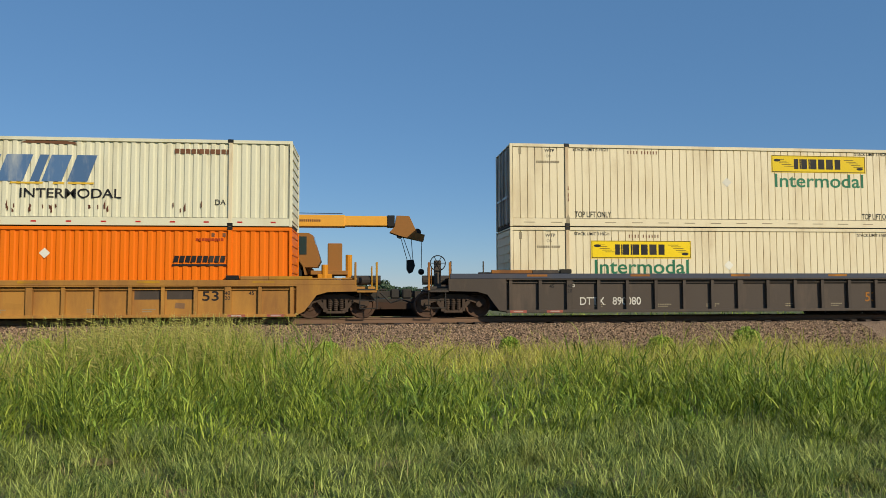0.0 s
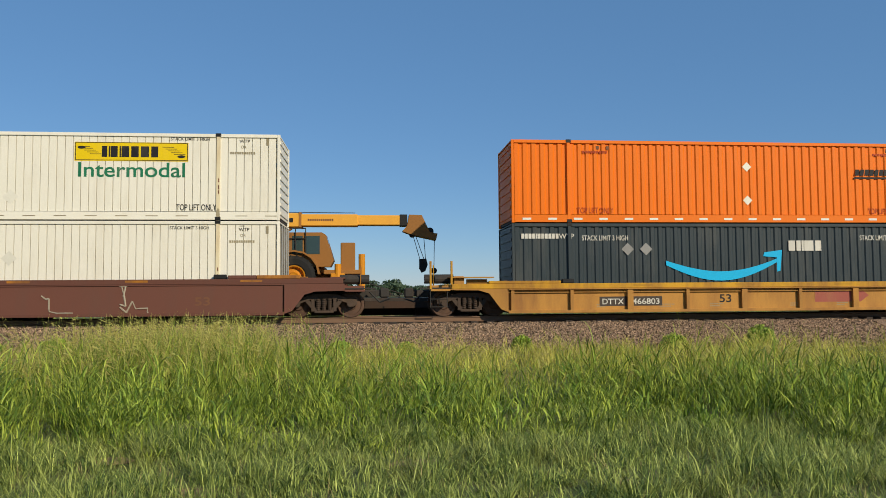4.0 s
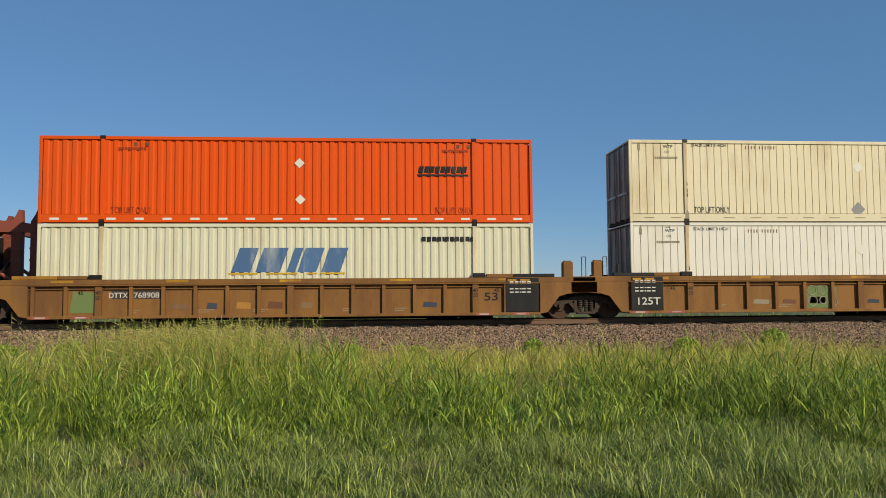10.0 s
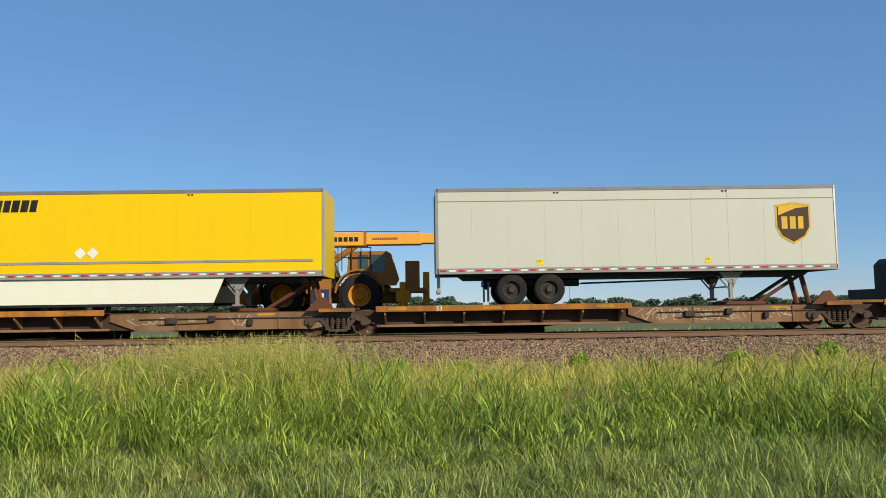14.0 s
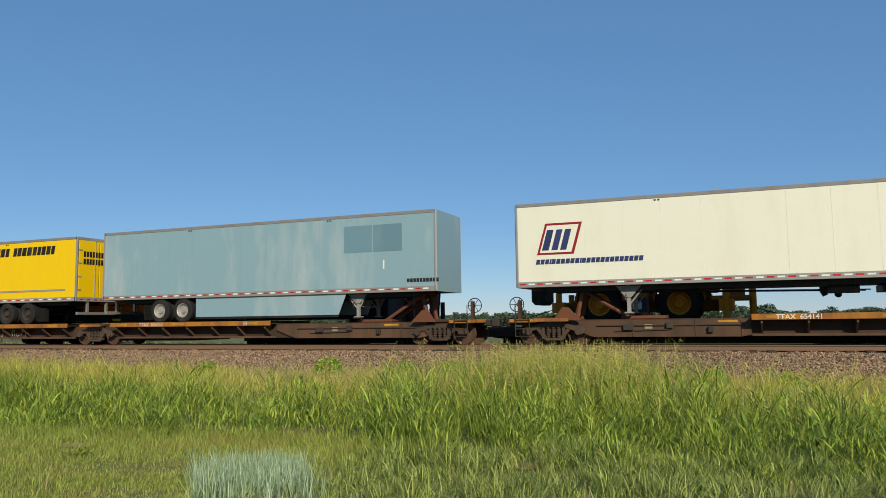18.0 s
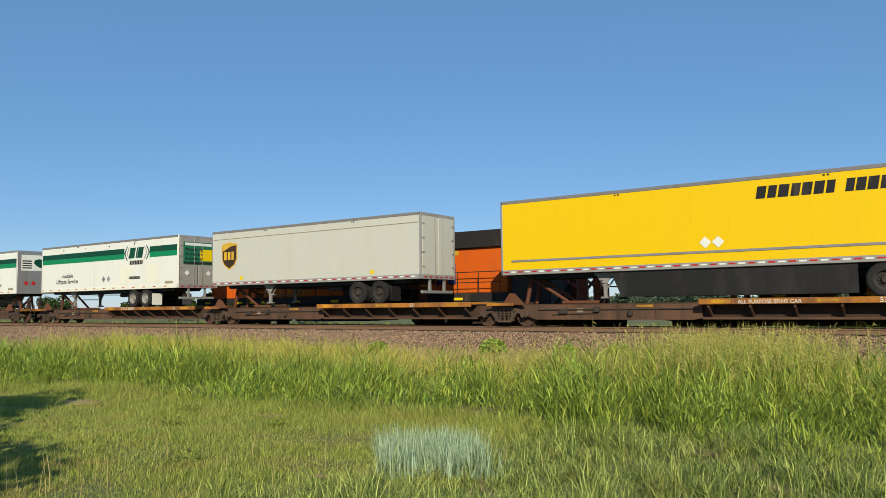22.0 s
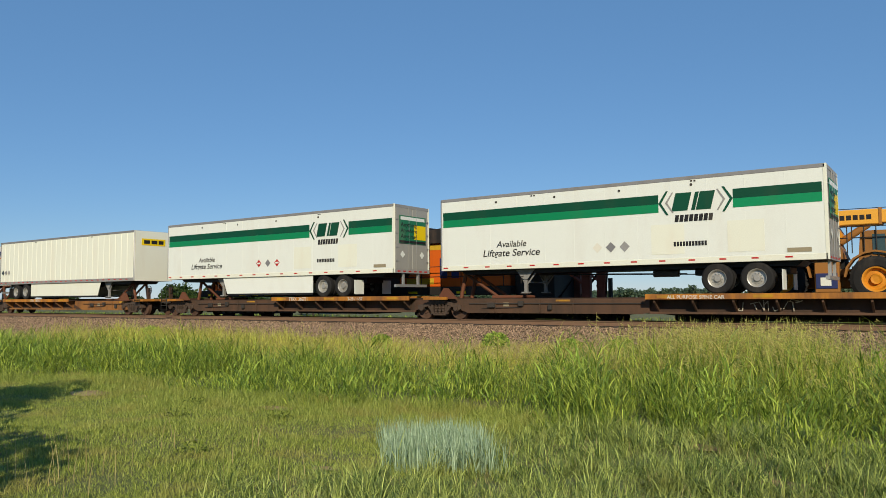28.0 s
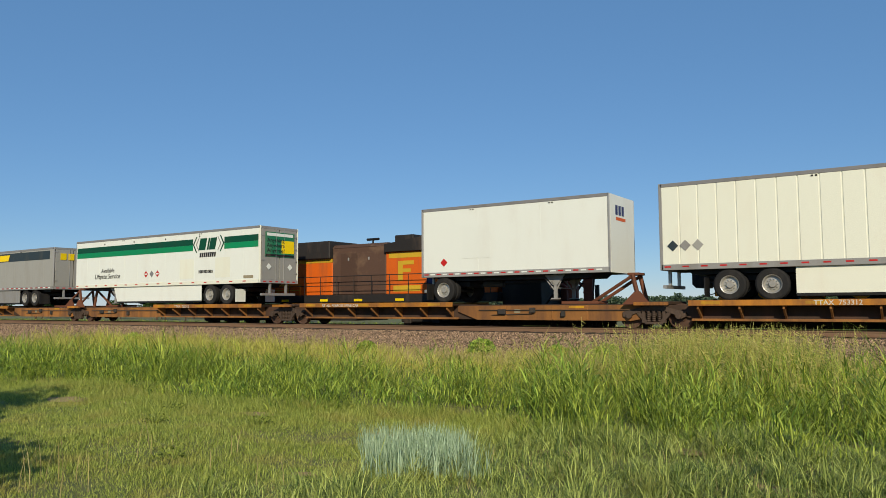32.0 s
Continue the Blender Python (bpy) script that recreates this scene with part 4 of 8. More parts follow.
def well_car(s, coat, chord, label, zt=1.30, left=("bogie", 9.5), right=("bogie", 9.5), mark="", plain=False, post_n=17, words=(), ladders=True, edge="yellow_edge", zb=0.10):
    """Side sills with posts, end platforms, and a bogie at each end that carries one (the next car carries the other)."""
    t = thing("well_car", label, "rail car", "well cars of the train")
    w = 1.50
    l = 8.25
    for y in (-1, 1):
        ya, yb = sorted((y * w, y * (w - 0.16)))
        yi, yj = sorted((y * (w - 0.13), y * (w - 0.16)))
        part("side_plate", box(B(), -l, l, yi, yj, zb + 0.06, zt - 0.12), coat, t)
        part("top_chord", box(B(), -l - 1.9, l + 1.9, ya, yb, zt - 0.17, zt, 0.012), chord, t)
        part("bottom_chord", box(B(), -l, l, ya, yb, zb, zb + 0.10, 0.012), coat, t)
        part("chord_lip", box(B(), -l, l, *sorted((y * (w + 0.03), y * (w - 0.05))), zt - 0.205, zt - 0.172), coat, t)
        if not plain:
            part("stiffener", box(B(), -l, l, *sorted((y * (w - 0.06), y * (w - 0.125))), zt - 0.315, zt - 0.285), coat, t)
        if y < 0:
            for x, n_ in ((-5.2, 7), (-3.0, 9), (-1.2, 8), (1.7, 6), (3.4, 7)):
                for k_ in range(2):
                    bars(x, -w + 0.1285, zb + 0.25 - 0.07 * k_, [0.045] * (n_ - 2 * k_), 0.03, "faint" if not plain else "letter_brown", t, gap=0.35)
            for x, c_ in ((-7.85, "graffiti_pink"), (-6.6, "graffiti_pink"), (6.35, "graffiti_pink"), (7.6, "graffiti_pink")) if post_n == 17 and not plain else ():
                part("reflector_strip", box(B(), x - 0.28, x + 0.28, -w - 0.003, -w, zb + 0.005, zb + 0.09), c_, t, "faded red and white reflector strip")
                bars(x - 0.16, -w - 0.006, zb + 0.03, [0.32], 0.012, "letter_white", t)
                bars(x - 0.16, -w - 0.006, zb + 0.055, [0.32], 0.012, "letter_white", t)
            rg_ = random.Random(int(-s * 10) % 97)
            for x in [-l + 0.15 + (i + 0.5) * (2 * l - 0.3) / (post_n - 1) for i in range(3, post_n - 4)] if not plain else ():
                if rg_.random() < 0.45 and not any(u_[0] - 0.45 < x < u_[0] + 1.4 for u_ in words):
                    q, e = rg_.uniform(0.16, 0.30), rg_.uniform(0.10, 0.2)
                    plate("paint_patch", [(x - q, zb + 0.30), (x + q * 0.9, zb + 0.28), (x + q, zb + 0.30 + e), (x - q * 0.8, zb + 0.33 + e)], -w + 0.129, rg_.choice(["sill_tan", "letter_brown", "blue_grey", "faint", "tan"]), t, "overpainted patch on the side panel")
            if not plain:
                for x, tx in ((-6.16, "40"), (5.98, "40"), (-6.16, "20"), (5.98, "20"), (-6.75, "45"), (6.72, "45")) if post_n == 17 else ():
                    letters(tx, x, -w + 0.125 if tx == "45" else -w + 0.0135, zt - (0.48 if tx != "20" else 0.64), 0.12, "letter_black", t)
            for i in range(5):
                x = -7.2 + i * 3.6
                part("yellow_patch", box(B(), x - 0.35, x + 0.35, -w - 0.004, -w, zt - 0.10, zt - 0.03), edge, t, "worn yellow safety patch")
        if not plain:
            for i in range(post_n):
                x = -l + 0.15 + i * (2 * l - 0.3) / (post_n - 1)
                wd = 0.10 if i in (2, post_n // 2, post_n - 3) else 0.055
                pb = prism(B(), [(x - wd, zb + 0.06), (x + wd, zb + 0.06), (x + wd, zt - 0.17), (x - wd, zt - 0.17)], min(y * (w - 0.015), y * (w - 0.14)), max(y * (w - 0.015), y * (w - 0.14)))
                part("side_post", pb, coat, t)
    part("well_floor", box(B(), -l, l, -1.3, 1.3, zb + 0.02, zb + 0.06), "steel", t)
    for sg, (kind, at) in ((-1, left), (1, right)):
        # sloping end of the side and the platform over the bogie
        for y in (-1, 1):
            ya, yb = sorted((y * (w - 0.01), y * (w - 0.09)))
            pts = [(sg * l, zb + 0.05), (sg * (l + 0.25), 0.25), (sg * (l + 0.65), 0.78), (sg * (l + 1.0), 0.88), (sg * (l + 1.95), 0.90), (sg * (l + 1.95), zt - 0.17), (sg * l, zt - 0.17)]
            part("end_plate", prism(B(), pts, ya, yb), coat, t)
            part("end_step", box(B(), *sorted((sg * (l + 1.95), sg * (l + 2.6))), *sorted((y * 0.95, y * 1.48)), 0.86, 0.93, 0.01), coat, t)
        part("end_platform", box(B(), *sorted((sg * (l - 0.1), sg * (l + 2.55))), -0.95, 0.95, 0.88, 1.06, 0.02), coat, t)
        part("bulkhead", box(B(), *sorted((sg * (l + 0.02), sg * (l + 0.12))), -1.38, 1.38, 0.2, 1.2), coat, t)
        part("draft_sill", box(B(), *sorted((sg * (l + 0.2), sg * (l + 3.0))), -0.26, 0.26, 0.66, 0.90, 0.02), "steel", t)
        for y in (-1, 1):
            yc, yd = sorted((y * 1.49, y * 1.33))
            part("stop_block", box(B(), *sorted((sg * 6.0, sg * 6.4)), yc, yd, zt + 0.002, zt + 0.15, 0.02), "black", t, "dark container stop block")
            if kind != "bogie" or zt > 1.2:
                part("guide_rail", box(B(), *sorted((sg * 6.45, sg * 7.35)), yc, yd, zt + 0.002, zt + 0.12, 0.015), coat, t, "raised brown guide rail")
                part("guide_rail", box(B(), *sorted((sg * 7.36, sg * 8.75)), yc, yd, zt + 0.002, zt + 0.12, 0.015), "black" if kind != "bogie" else edge, t, "raised dark guide rail")
            else:
                part("guide_rail", box(B(), *sorted((sg * 6.45, sg * 8.9)), yc, yd, zt + 0.002, zt + 0.09, 0.015), edge, t, "raised worn yellow guide rail")
        if kind != "bogie":
            for x, h_ in ((8.55, 0.50), (9.12, 0.46)):
                part("end_locker", box(box(B(), *sorted((sg * x, sg * (x + 0.42))), -1.47, -1.25, zt - h_, zt + 0.01, 0.02), *sorted((sg * (x + 0.05), sg * (x + 0.37))), -1.485, -1.465, zt - h_ + 0.06, zt - 0.10), coat, t, "brown end locker plate")
            part("end_gap", box(B(), *sorted((sg * 9.5, sg * 10.2)), -0.6, 0.6, 0.5, 1.35, 0.03), "black", t, "dark drawgear between the cars")
        else:
            part("air_reservoir", rod(B(), (sg * 10.0, -0.5, 1.28), (sg * 11.0, -0.5, 1.28), 0.16, 12), "steel", t, "dark air reservoir")
            hose = B()
            rod(hose, (sg * 11.0, -0.45, 0.85), (sg * 11.35, -0.45, 0.5), 0.03, 6)
            rod(hose, (sg * 11.35, -0.45, 0.5), (sg * 11.7, -0.4, 0.62), 0.03, 6)
            part("air_hose", hose, "black", t, "black air hose")
            part("walk_grating", box(B(), *sorted((sg * 9.9, sg * 11.2)), -1.44, -0.9, 0.94, 0.985), "steel", t, "dark steel walkway grating")
        if kind == "bogie":
            bogie(t, sg * at)
            coupler(t, sg * 11.4, sg)
            if ladders:
                for x in (10.15, 10.85):
                    part("stanchion", box(B(), sg * x - 0.035, sg * x + 0.035, -1.46, -1.39, 0.93, 1.86, 0.008), edge, t, "tall upright grab post")
                lb = B()
                for x in (10.30, 10.86):
                    rod(lb, (sg * x, -1.44, 0.32), (sg * x, -1.44, 0.95), 0.018, 6)
                for z in (0.34, 0.6):
                    rod(lb, (sg * 10.30, -1.44, z), (sg * 10.86, -1.44, z), 0.018, 6)
                part("ladder", lb, "steel", t, "dark steel stirrup ladder")
            rb = B()
            for y in (-0.7, 0.7):
                rod(rb, (sg * 10.7, y, 1.05), (sg * 10.7, y, 1.75), 0.02, 6)
            rod(rb, (sg * 10.7, -0.7, 1.4), (sg * 10.7, 0.7, 1.4), 0.02, 6)
            part("hand_rail", rb, edge, t)
            part("brake_cylinder", rod(B(), (sg * 8.9, -1.0, 1.16), (sg * 9.6, -1.0, 1.16), 0.10, 12), coat, t)
            part("equipment_box", box(box(B(), *sorted((sg * 9.7, sg * 10.05)), -1.2, -0.6, 1.06, 1.36, 0.02), *sorted((sg * 8.7, sg * 10.2)), -1.35, -0.4, 1.30, 1.335), coat, t)
        elif kind == "shared":
            bogie(t, sg * at)
            part("guide_block", box(box(B(), sg * 9.24 - 0.17, sg * 9.24 + 0.17, -1.40, -1.1, zt - 0.12, zt + 0.52, 0.025), sg * 9.24 - 0.12, sg * 9.24 + 0.12, -1.36, -1.14, zt + 0.52, zt + 0.56), coat, t, "upright brown guide block")
            for x in (9.02, 9.75):
                hp = B()
                for u in (-0.07, 0.07):
                    rod(hp, (sg * x + u, -1.42, 1.0), (sg * x + u, -1.42, zt + 0.66), 0.014, 6)
                rod(hp, (sg * x - 0.075, -1.42, zt + 0.66), (sg * x + 0.075, -1.42, zt + 0.66), 0.014, 6)
                part("grab_hoop", hp, "steel", t, "thin tall wire hoop")
            rod_b = rod(B(), (sg * 8.55, -1.4, 1.2), (sg * 8.55, -1.4, 1.85), 0.03, 8)
            part("stanchion", rod_b, "steel", t)
        else:
            part("guide_block", box(box(B(), sg * 9.24 - 0.17, sg * 9.24 + 0.17, -1.40, -1.1, zt - 0.12, zt + 0.52, 0.025), sg * 9.24 - 0.12, sg * 9.24 + 0.12, -1.36, -1.14, zt + 0.52, zt + 0.56), coat, t, "upright brown guide block")
    for x, z, h, tx, mt, *wd in words:
        yy = -w - 0.003 if plain or z > zt - 0.17 else -w + 0.125
        yy = -w - 0.014 if tx == "125T" else yy
        letters(tx, x, yy, z, h, mt, t, width=wd[0] if wd else None)
    MOVERS.append((t, s, 0.0))
    return t


wc = well_car(10.23, "dark_brown", "blue_grey", "dark brown and blue-grey well car with faded lettering", zt=1.48, left=("bogie", 10.0), words=((-5.69, 0.42, 0.26, "DTTX", "letter_white", 0.86), (-4.55, 0.42, 0.26, "890080", "letter_white", 1.0), (4.7, 0.5, 0.32, "53", "deck"), (-6.0, 1.02, 0.2, "B", "letter_white")), edge="deck", zb=0.16)
brake_wheel(wc, -10.5, -0.9, 1.85)
part("brake_stand", box(B(), -10.62, -10.38, -0.84, -0.70, 1.0, 1.95, 0.02), "dark_brown", wc)
for x in (-10.1, -9.0):
    part("stanchion", rod(B(), (x, -1.3, 1.0), (x, -1.3, 1.9), 0.025, 6), "dark_brown", wc)
wc = well_car(-13.2, "tan", "tan", "mustard-brown well car with ribbed sides and worn yellow edge", zt=1.28, words=((-5.58, 0.72, 0.19, "DTTX", "letter_white", 0.6), (-4.86, 0.72, 0.19, "657666", "letter_white", 0.76), (5.25, 0.62, 0.30, "53", "letter_black", 0.52)), zb=0.08)
for x0, wd in ((-5.66, 0.72), (-4.92, 0.84), (3.15, 0.8), (4.15, 0.85)):
    part("number_panel", box(B(), x0, x0 + wd, -1.373, -1.37, 0.66, 0.96), "dark_brown", wc, "dark number panel")
for x in (-10.5, -9.8):
    part("stanchion", box(B(), x - 0.04, x + 0.04, -1.5, -1.42, 0.9, 1.95, 0.01), "logo_yellow", wc, "bright yellow grab post")
wc = well_car(-36.55, "tan", "yellow_edge", "yellow-brown well car with smooth low sides", zt=1.10, post_n=9, words=((-5.0, 0.38, 0.19, "DTTX", "letter_white", 0.75), (-3.95, 0.38, 0.19, "466803", "letter_white", 0.95), (-0.86, 0.42, 0.27, "53", "letter_black", 0.42)), ladders=True, zb=0.10)
part("number_panel", box(B(), -5.1, -2.9, -1.373, -1.37, 0.32, 0.64), "dark_brown", wc, "dark number panel")
plate("old_logo", [(2.6, 0.4), (4.3, 0.4), (4.6, 0.62), (4.3, 0.85), (2.6, 0.85)], -1.371, "graffiti_pink", wc, "faded red arrow-shaped panel")
wc = well_car(-60.43, "maroon", "maroon", "red-brown smooth-sided well car with chalky graffiti", zt=1.30, plain=True, words=((-3.75, 0.87, 0.20, "FEC 71786", "letter_white", 1.57), (5.42, 0.46, 0.26, "53", "letter_brown", 0.48)), edge="deck", ladders=False, zb=0.12)
part("outer_plate", box(B(), -8.2, 8.2, -1.497, -1.46, 0.12, 1.12), "maroon", wc)
brake_wheel(wc, -10.55, -1.0, 1.6)
rngg = random.Random(8)
for i in range(9):
    gx = rngg.choice([-7.6, -6.9, -6.2, -5.4, -4.9, 0.7, 3.1, 3.6, 6.0])
    bm = B()
    px_, pz_ = gx, rngg.uniform(0.35, 0.9)
    for j in range(7):
        nx, nz = px_ + rngg.uniform(-0.1, 0.3), min(1.1, max(0.25, pz_ + rngg.uniform(-0.4, 0.4)))
        rod(bm, (px_, -1.50, pz_), (nx, -1.50, nz), rngg.uniform(0.015, 0.035), 5)
        px_, pz_ = nx, nz
    part("graffiti", bm, "graffiti_pale", wc, "pale sprayed scribble")
words53 = ((-7.93, 0.48, 0.24, "125T", "letter_white", 0.78),)
wc = well_car(-83.82, "tan_dark", "tan_dark", "weathered brown ribbed well car", zt=1.42, left=("none", 0), right=("bogie", 9.5), words=words53 + ((3.36, 0.84, 0.17, "DTTX", "letter_white", 0.57), (4.18, 0.84, 0.17, "789909", "letter_white", 0.77), (6.5, 0.68, 0.27, "53", "letter_black", 0.5)), zb=0.16)
brake_wheel(wc, 10.95, -1.3, 1.45)
part("number_panel", box(B(), 3.3, 5.0, -1.373, -1.37, 0.80, 1.12), "dark_brown", wc, "dark number panel")
notice(wc, -8.15, -7.0, 0.28, 1.40)
wc = well_car(-103.2, "tan_dark", "tan_dark", "weathered brown ribbed well car with green and red graffiti", zt=1.44, left=("shared", 9.6), right=("shared", 9.8), words=words53 + ((6.4, 0.66, 0.26, "53", "letter_black", 0.46),), zb=0.18)
for x in (-8.15, 7.05):
    notice(wc, x, x + 1.1, 0.28, 1.42)
for gx, gz, gr_ in ((-1.72, 0.92, 0.16), (-1.35, 0.95, 0.15), (-1.02, 0.90, 0.14), (-1.70, 0.55, 0.17), (-1.32, 0.58, 0.13), (-0.98, 0.52, 0.16)):
    gm = B()
    for k_ in range(10):
        a0, a1 = k_ * 0.628, (k_ + 1) * 0.628
        rod(gm, (gx + gr_ * math.cos(a0), -1.376, gz + gr_ * math.sin(a0)), (gx + gr_ * math.cos(a1), -1.376, gz + gr_ * math.sin(a1)), 0.016, 5)
    part("graffiti", gm, "graffiti_pale", wc, "pale sprayed outline")
plate("graffiti", [(-1.95, 0.32), (-0.85, 0.32), (-0.82, 1.05), (-1.8, 1.10), (-1.98, 0.8)], -1.371, "graffiti_green", wc, "pale green sprayed patch")
bars(0.95, -1.376, 0.45, [0.34, 0.34, 0.40], 0.44, "ttx_red", wc, gap=0.42, label="faded dark red painted blocks")
wc = well_car(-122.72, "tan_dark", "tan_dark", "weathered brown ribbed well car with small graffiti", zt=1.42, left=("bogie", 9.55), right=("none", 0), words=((-5.78, 0.83, 0.17, "DTTX", "letter_white", 0.6), (-5.0, 0.83, 0.17, "768908", "letter_white", 0.8), (6.38, 0.66, 0.26, "53", "letter_black", 0.46)), zb=0.16)
notice(wc, 7.1, 8.2, 0.28, 1.40)
part("number_panel", box(B(), -5.7, -4.0, -1.373, -1.37, 0.79, 1.12), "dark_brown", wc, "dark number panel")
plate("graffiti", [(-7.0, 0.35), (-6.2, 0.35), (-6.2, 1.0), (-6.9, 1.05)], -1.371, "graffiti_green", wc, "green sprayed patch")


# ---- spine cars ----
def spine_unit(bl, br, tail, label, words=(), first=False, last=False, both=False, side="sill"):
    """One platform between bogies at bl and br; the wheel deck lies at the trailer's tail."""
    s = (bl + br) / 2
    half = (br - bl) / 2
    t = thing("spine_car", label, "rail car", "spine cars of the train")
    k = -1 if tail == "L" else 1
    part("centre_sill", prism(B(), [(-half + 0.3, 0.62), (-half + 1.6, 0.30), (half - 1.6, 0.30), (half - 0.3, 0.62), (half - 0.3, 0.84), (-half + 0.3, 0.84)], -0.93, 0.93), "spine", t)
    d0, d1 = sorted((k * (half - 1.3), k * (half - 9.8)))
    part("wheel_deck", box(B(), d0, d1, -1.48, 1.48, 0.86, 0.90), "spine", t)
    for y in (-1, 1):
        ya, yb = sorted((y * 1.50, y * 1.42))
        part("deck_edge", box(B(), d0, d1, ya, yb, 0.80, 0.99, 0.01), "deck", t, "worn orange and yellow deck edge")
    n = 7
    for i in range(n):
        x = d0 + 0.3 + i * (d1 - d0 - 0.6) / (n - 1)
        for y in (-1, 1):
            bm = prism(B(), [(y * 0.92, 0.34), (y * 0.92, 0.86), (y * 1.42, 0.86), (y * 1.42, 0.70)], x - 0.03, x + 0.03, "x")
            part("bracket", bm, side, t)
    # patches of yellow on the deck edge
    for i, u in enumerate((0.05, 0.42, 0.86)):
        x = d0 + u * (d1 - d0)
        part("yellow_patch", box(B(), x, x + 0.6, -1.504, -1.50, 0.85, 0.95), "yellow_edge", t, "worn yellow reflective patch")
    # nose end: low side sill, hitch with struts
    e0, e1 = sorted((-k * (half - 0.5), k * (half - 9.8)))
    part("side_sill", prism(B(), [(e0, 0.60), (e0 + 0.9, 0.28), (e1 - 0.3, 0.28), (e1, 0.34), (e1, 0.84), (e0, 0.84)], -1.02, -0.94), side, t)
    part("side_sill", prism(B(), [(e0, 0.60), (e0 + 0.9, 0.28), (e1 - 0.3, 0.28), (e1, 0.34), (e1, 0.84), (e0, 0.84)], 0.94, 1.02), "sill", t)
    for y in (-1, 1):
        part("sill_flange", box(B(), d0, d1, *sorted((y * 0.94, y * 1.06)), 0.29, 0.37, 0.008), side, t)
    part("walkway", box(B(), e0, e1, -0.96, 0.96, 0.842, 0.875), "spine", t)
    # small gear along the sill
    part("air_pipe", rod(B(), (e0 + 1.0, -1.05, 0.66), (e1 - 0.2, -1.05, 0.66), 0.022, 6), "steel", t)
    part("release_rod", rod(B(), (e0 + 1.6, -1.06, 0.47), (e0 + 3.4, -1.06, 0.52), 0.014, 5), "steel", t)
    for u, w_, z_ in ((1.9, 0.34, 0.50), (3.3, 0.22, 0.56), (4.6, 0.16, 0.42)):
        part("valve_box", box(B(), e0 + u, e0 + u + w_, -1.14, -1.02, z_, z_ + 0.20, 0.015), "steel", t, "dark brake valve box")
    part("data_plate", box(B(), e0 + 2.6, e0 + 2.85, -1.026, -1.02, 0.55, 0.70), "faint", t, "small pale data plate")
    part("sill_mark", box(B(), e0 + 4.9, e0 + 5.5, -1.025, -1.02, 0.74, 0.81), "yellow_edge", t, "worn yellow reflective mark")
    for u in (2.2, 4.2, 5.6):
        part("rib", box(B(), e0 + u, e0 + u + 0.05, -1.05, -1.02, 0.31, 0.83), side, t)
    hx = -k * (half - 0.95)
    h = part("hitch", box(B(), hx - 0.22, hx + 0.22, -0.35, 0.35, 1.92, 2.02, 0.02), "hitch", t, "raised trailer hitch")
    for y in (-0.42, 0.42):
        part("strut", rod(B(), (hx, y, 1.95), (hx - k * 0.25, y, 0.9), 0.085, 6), "hitch", h, "upright hitch strut")
        part("strut", rod(B(), (hx, y, 1.90), (hx + k * 1.6, y, 0.92), 0.065, 6), "hitch", h, "sloping hitch strut")
    part("hitch_foot", box(B(), *sorted((hx + k * 1.3, hx + k * 2.8)), -0.5, 0.5, 0.88, 0.99, 0.02), "hitch", h, "faded red sliding foot")
    part("hitch_guard", prism(B(), [(hx - k * 0.9, 0.86), (hx - k * 0.55, 1.32), (hx - k * 0.35, 1.30), (hx + k * 0.1, 0.86)], -1.3, -1.22), "hitch", t)
    bogie(t, -half)
    part("end_cover", box(B(), -half - 0.55, -half + 0.55, -1.1, 1.1, 0.84, 0.96, 0.03), "spine", t)
    part("end_edge", box(B(), -half - 0.6, -half + 0.6, -1.42, -1.30, 0.82, 0.94, 0.01), "deck", t)
    if first:
        bogie(t, half)
        part("end_cover", box(B(), half - 0.55, half + 0.55, -1.1, 1.1, 0.84, 0.96, 0.03), "spine", t)
    for flag, sg in ((first, 1), (last, -1)):
        if flag:
            coupler(t, sg * (half + 1.75), sg)
            part("end_platform", box(B(), *sorted((sg * (half + 0.5), sg * (half + 1.5))), -1.4, 1.4, 0.80, 0.93, 0.02), "deck", t)
            lb = B()
            for x in (0.75, 1.25):
                rod(lb, (sg * (half + x), -1.46, 0.30), (sg * (half + x), -1.46, 1.45 if x > 1 else 1.2), 0.018, 6)
            for z in (0.32, 0.58, 0.9):
                rod(lb, (sg * (half + 0.75), -1.46, z), (sg * (half + 1.25), -1.46, z), 0.018, 6)
            part("ladder", lb, "steel", t, "dark end ladder")
            brake_wheel(t, sg * (half + 1.35), -0.9, 1.45)
            part("brake_stand", box(B(), *sorted((sg * (half + 1.2), sg * (half + 1.3))), -0.95, -0.75, 0.9, 1.6), "spine", t)
    for x, tx, h2 in words:
        letters(tx, x, -1.508, 0.82, h2, "letter_white", t)
    MOVERS.append((t, s, 0.0))
    return t


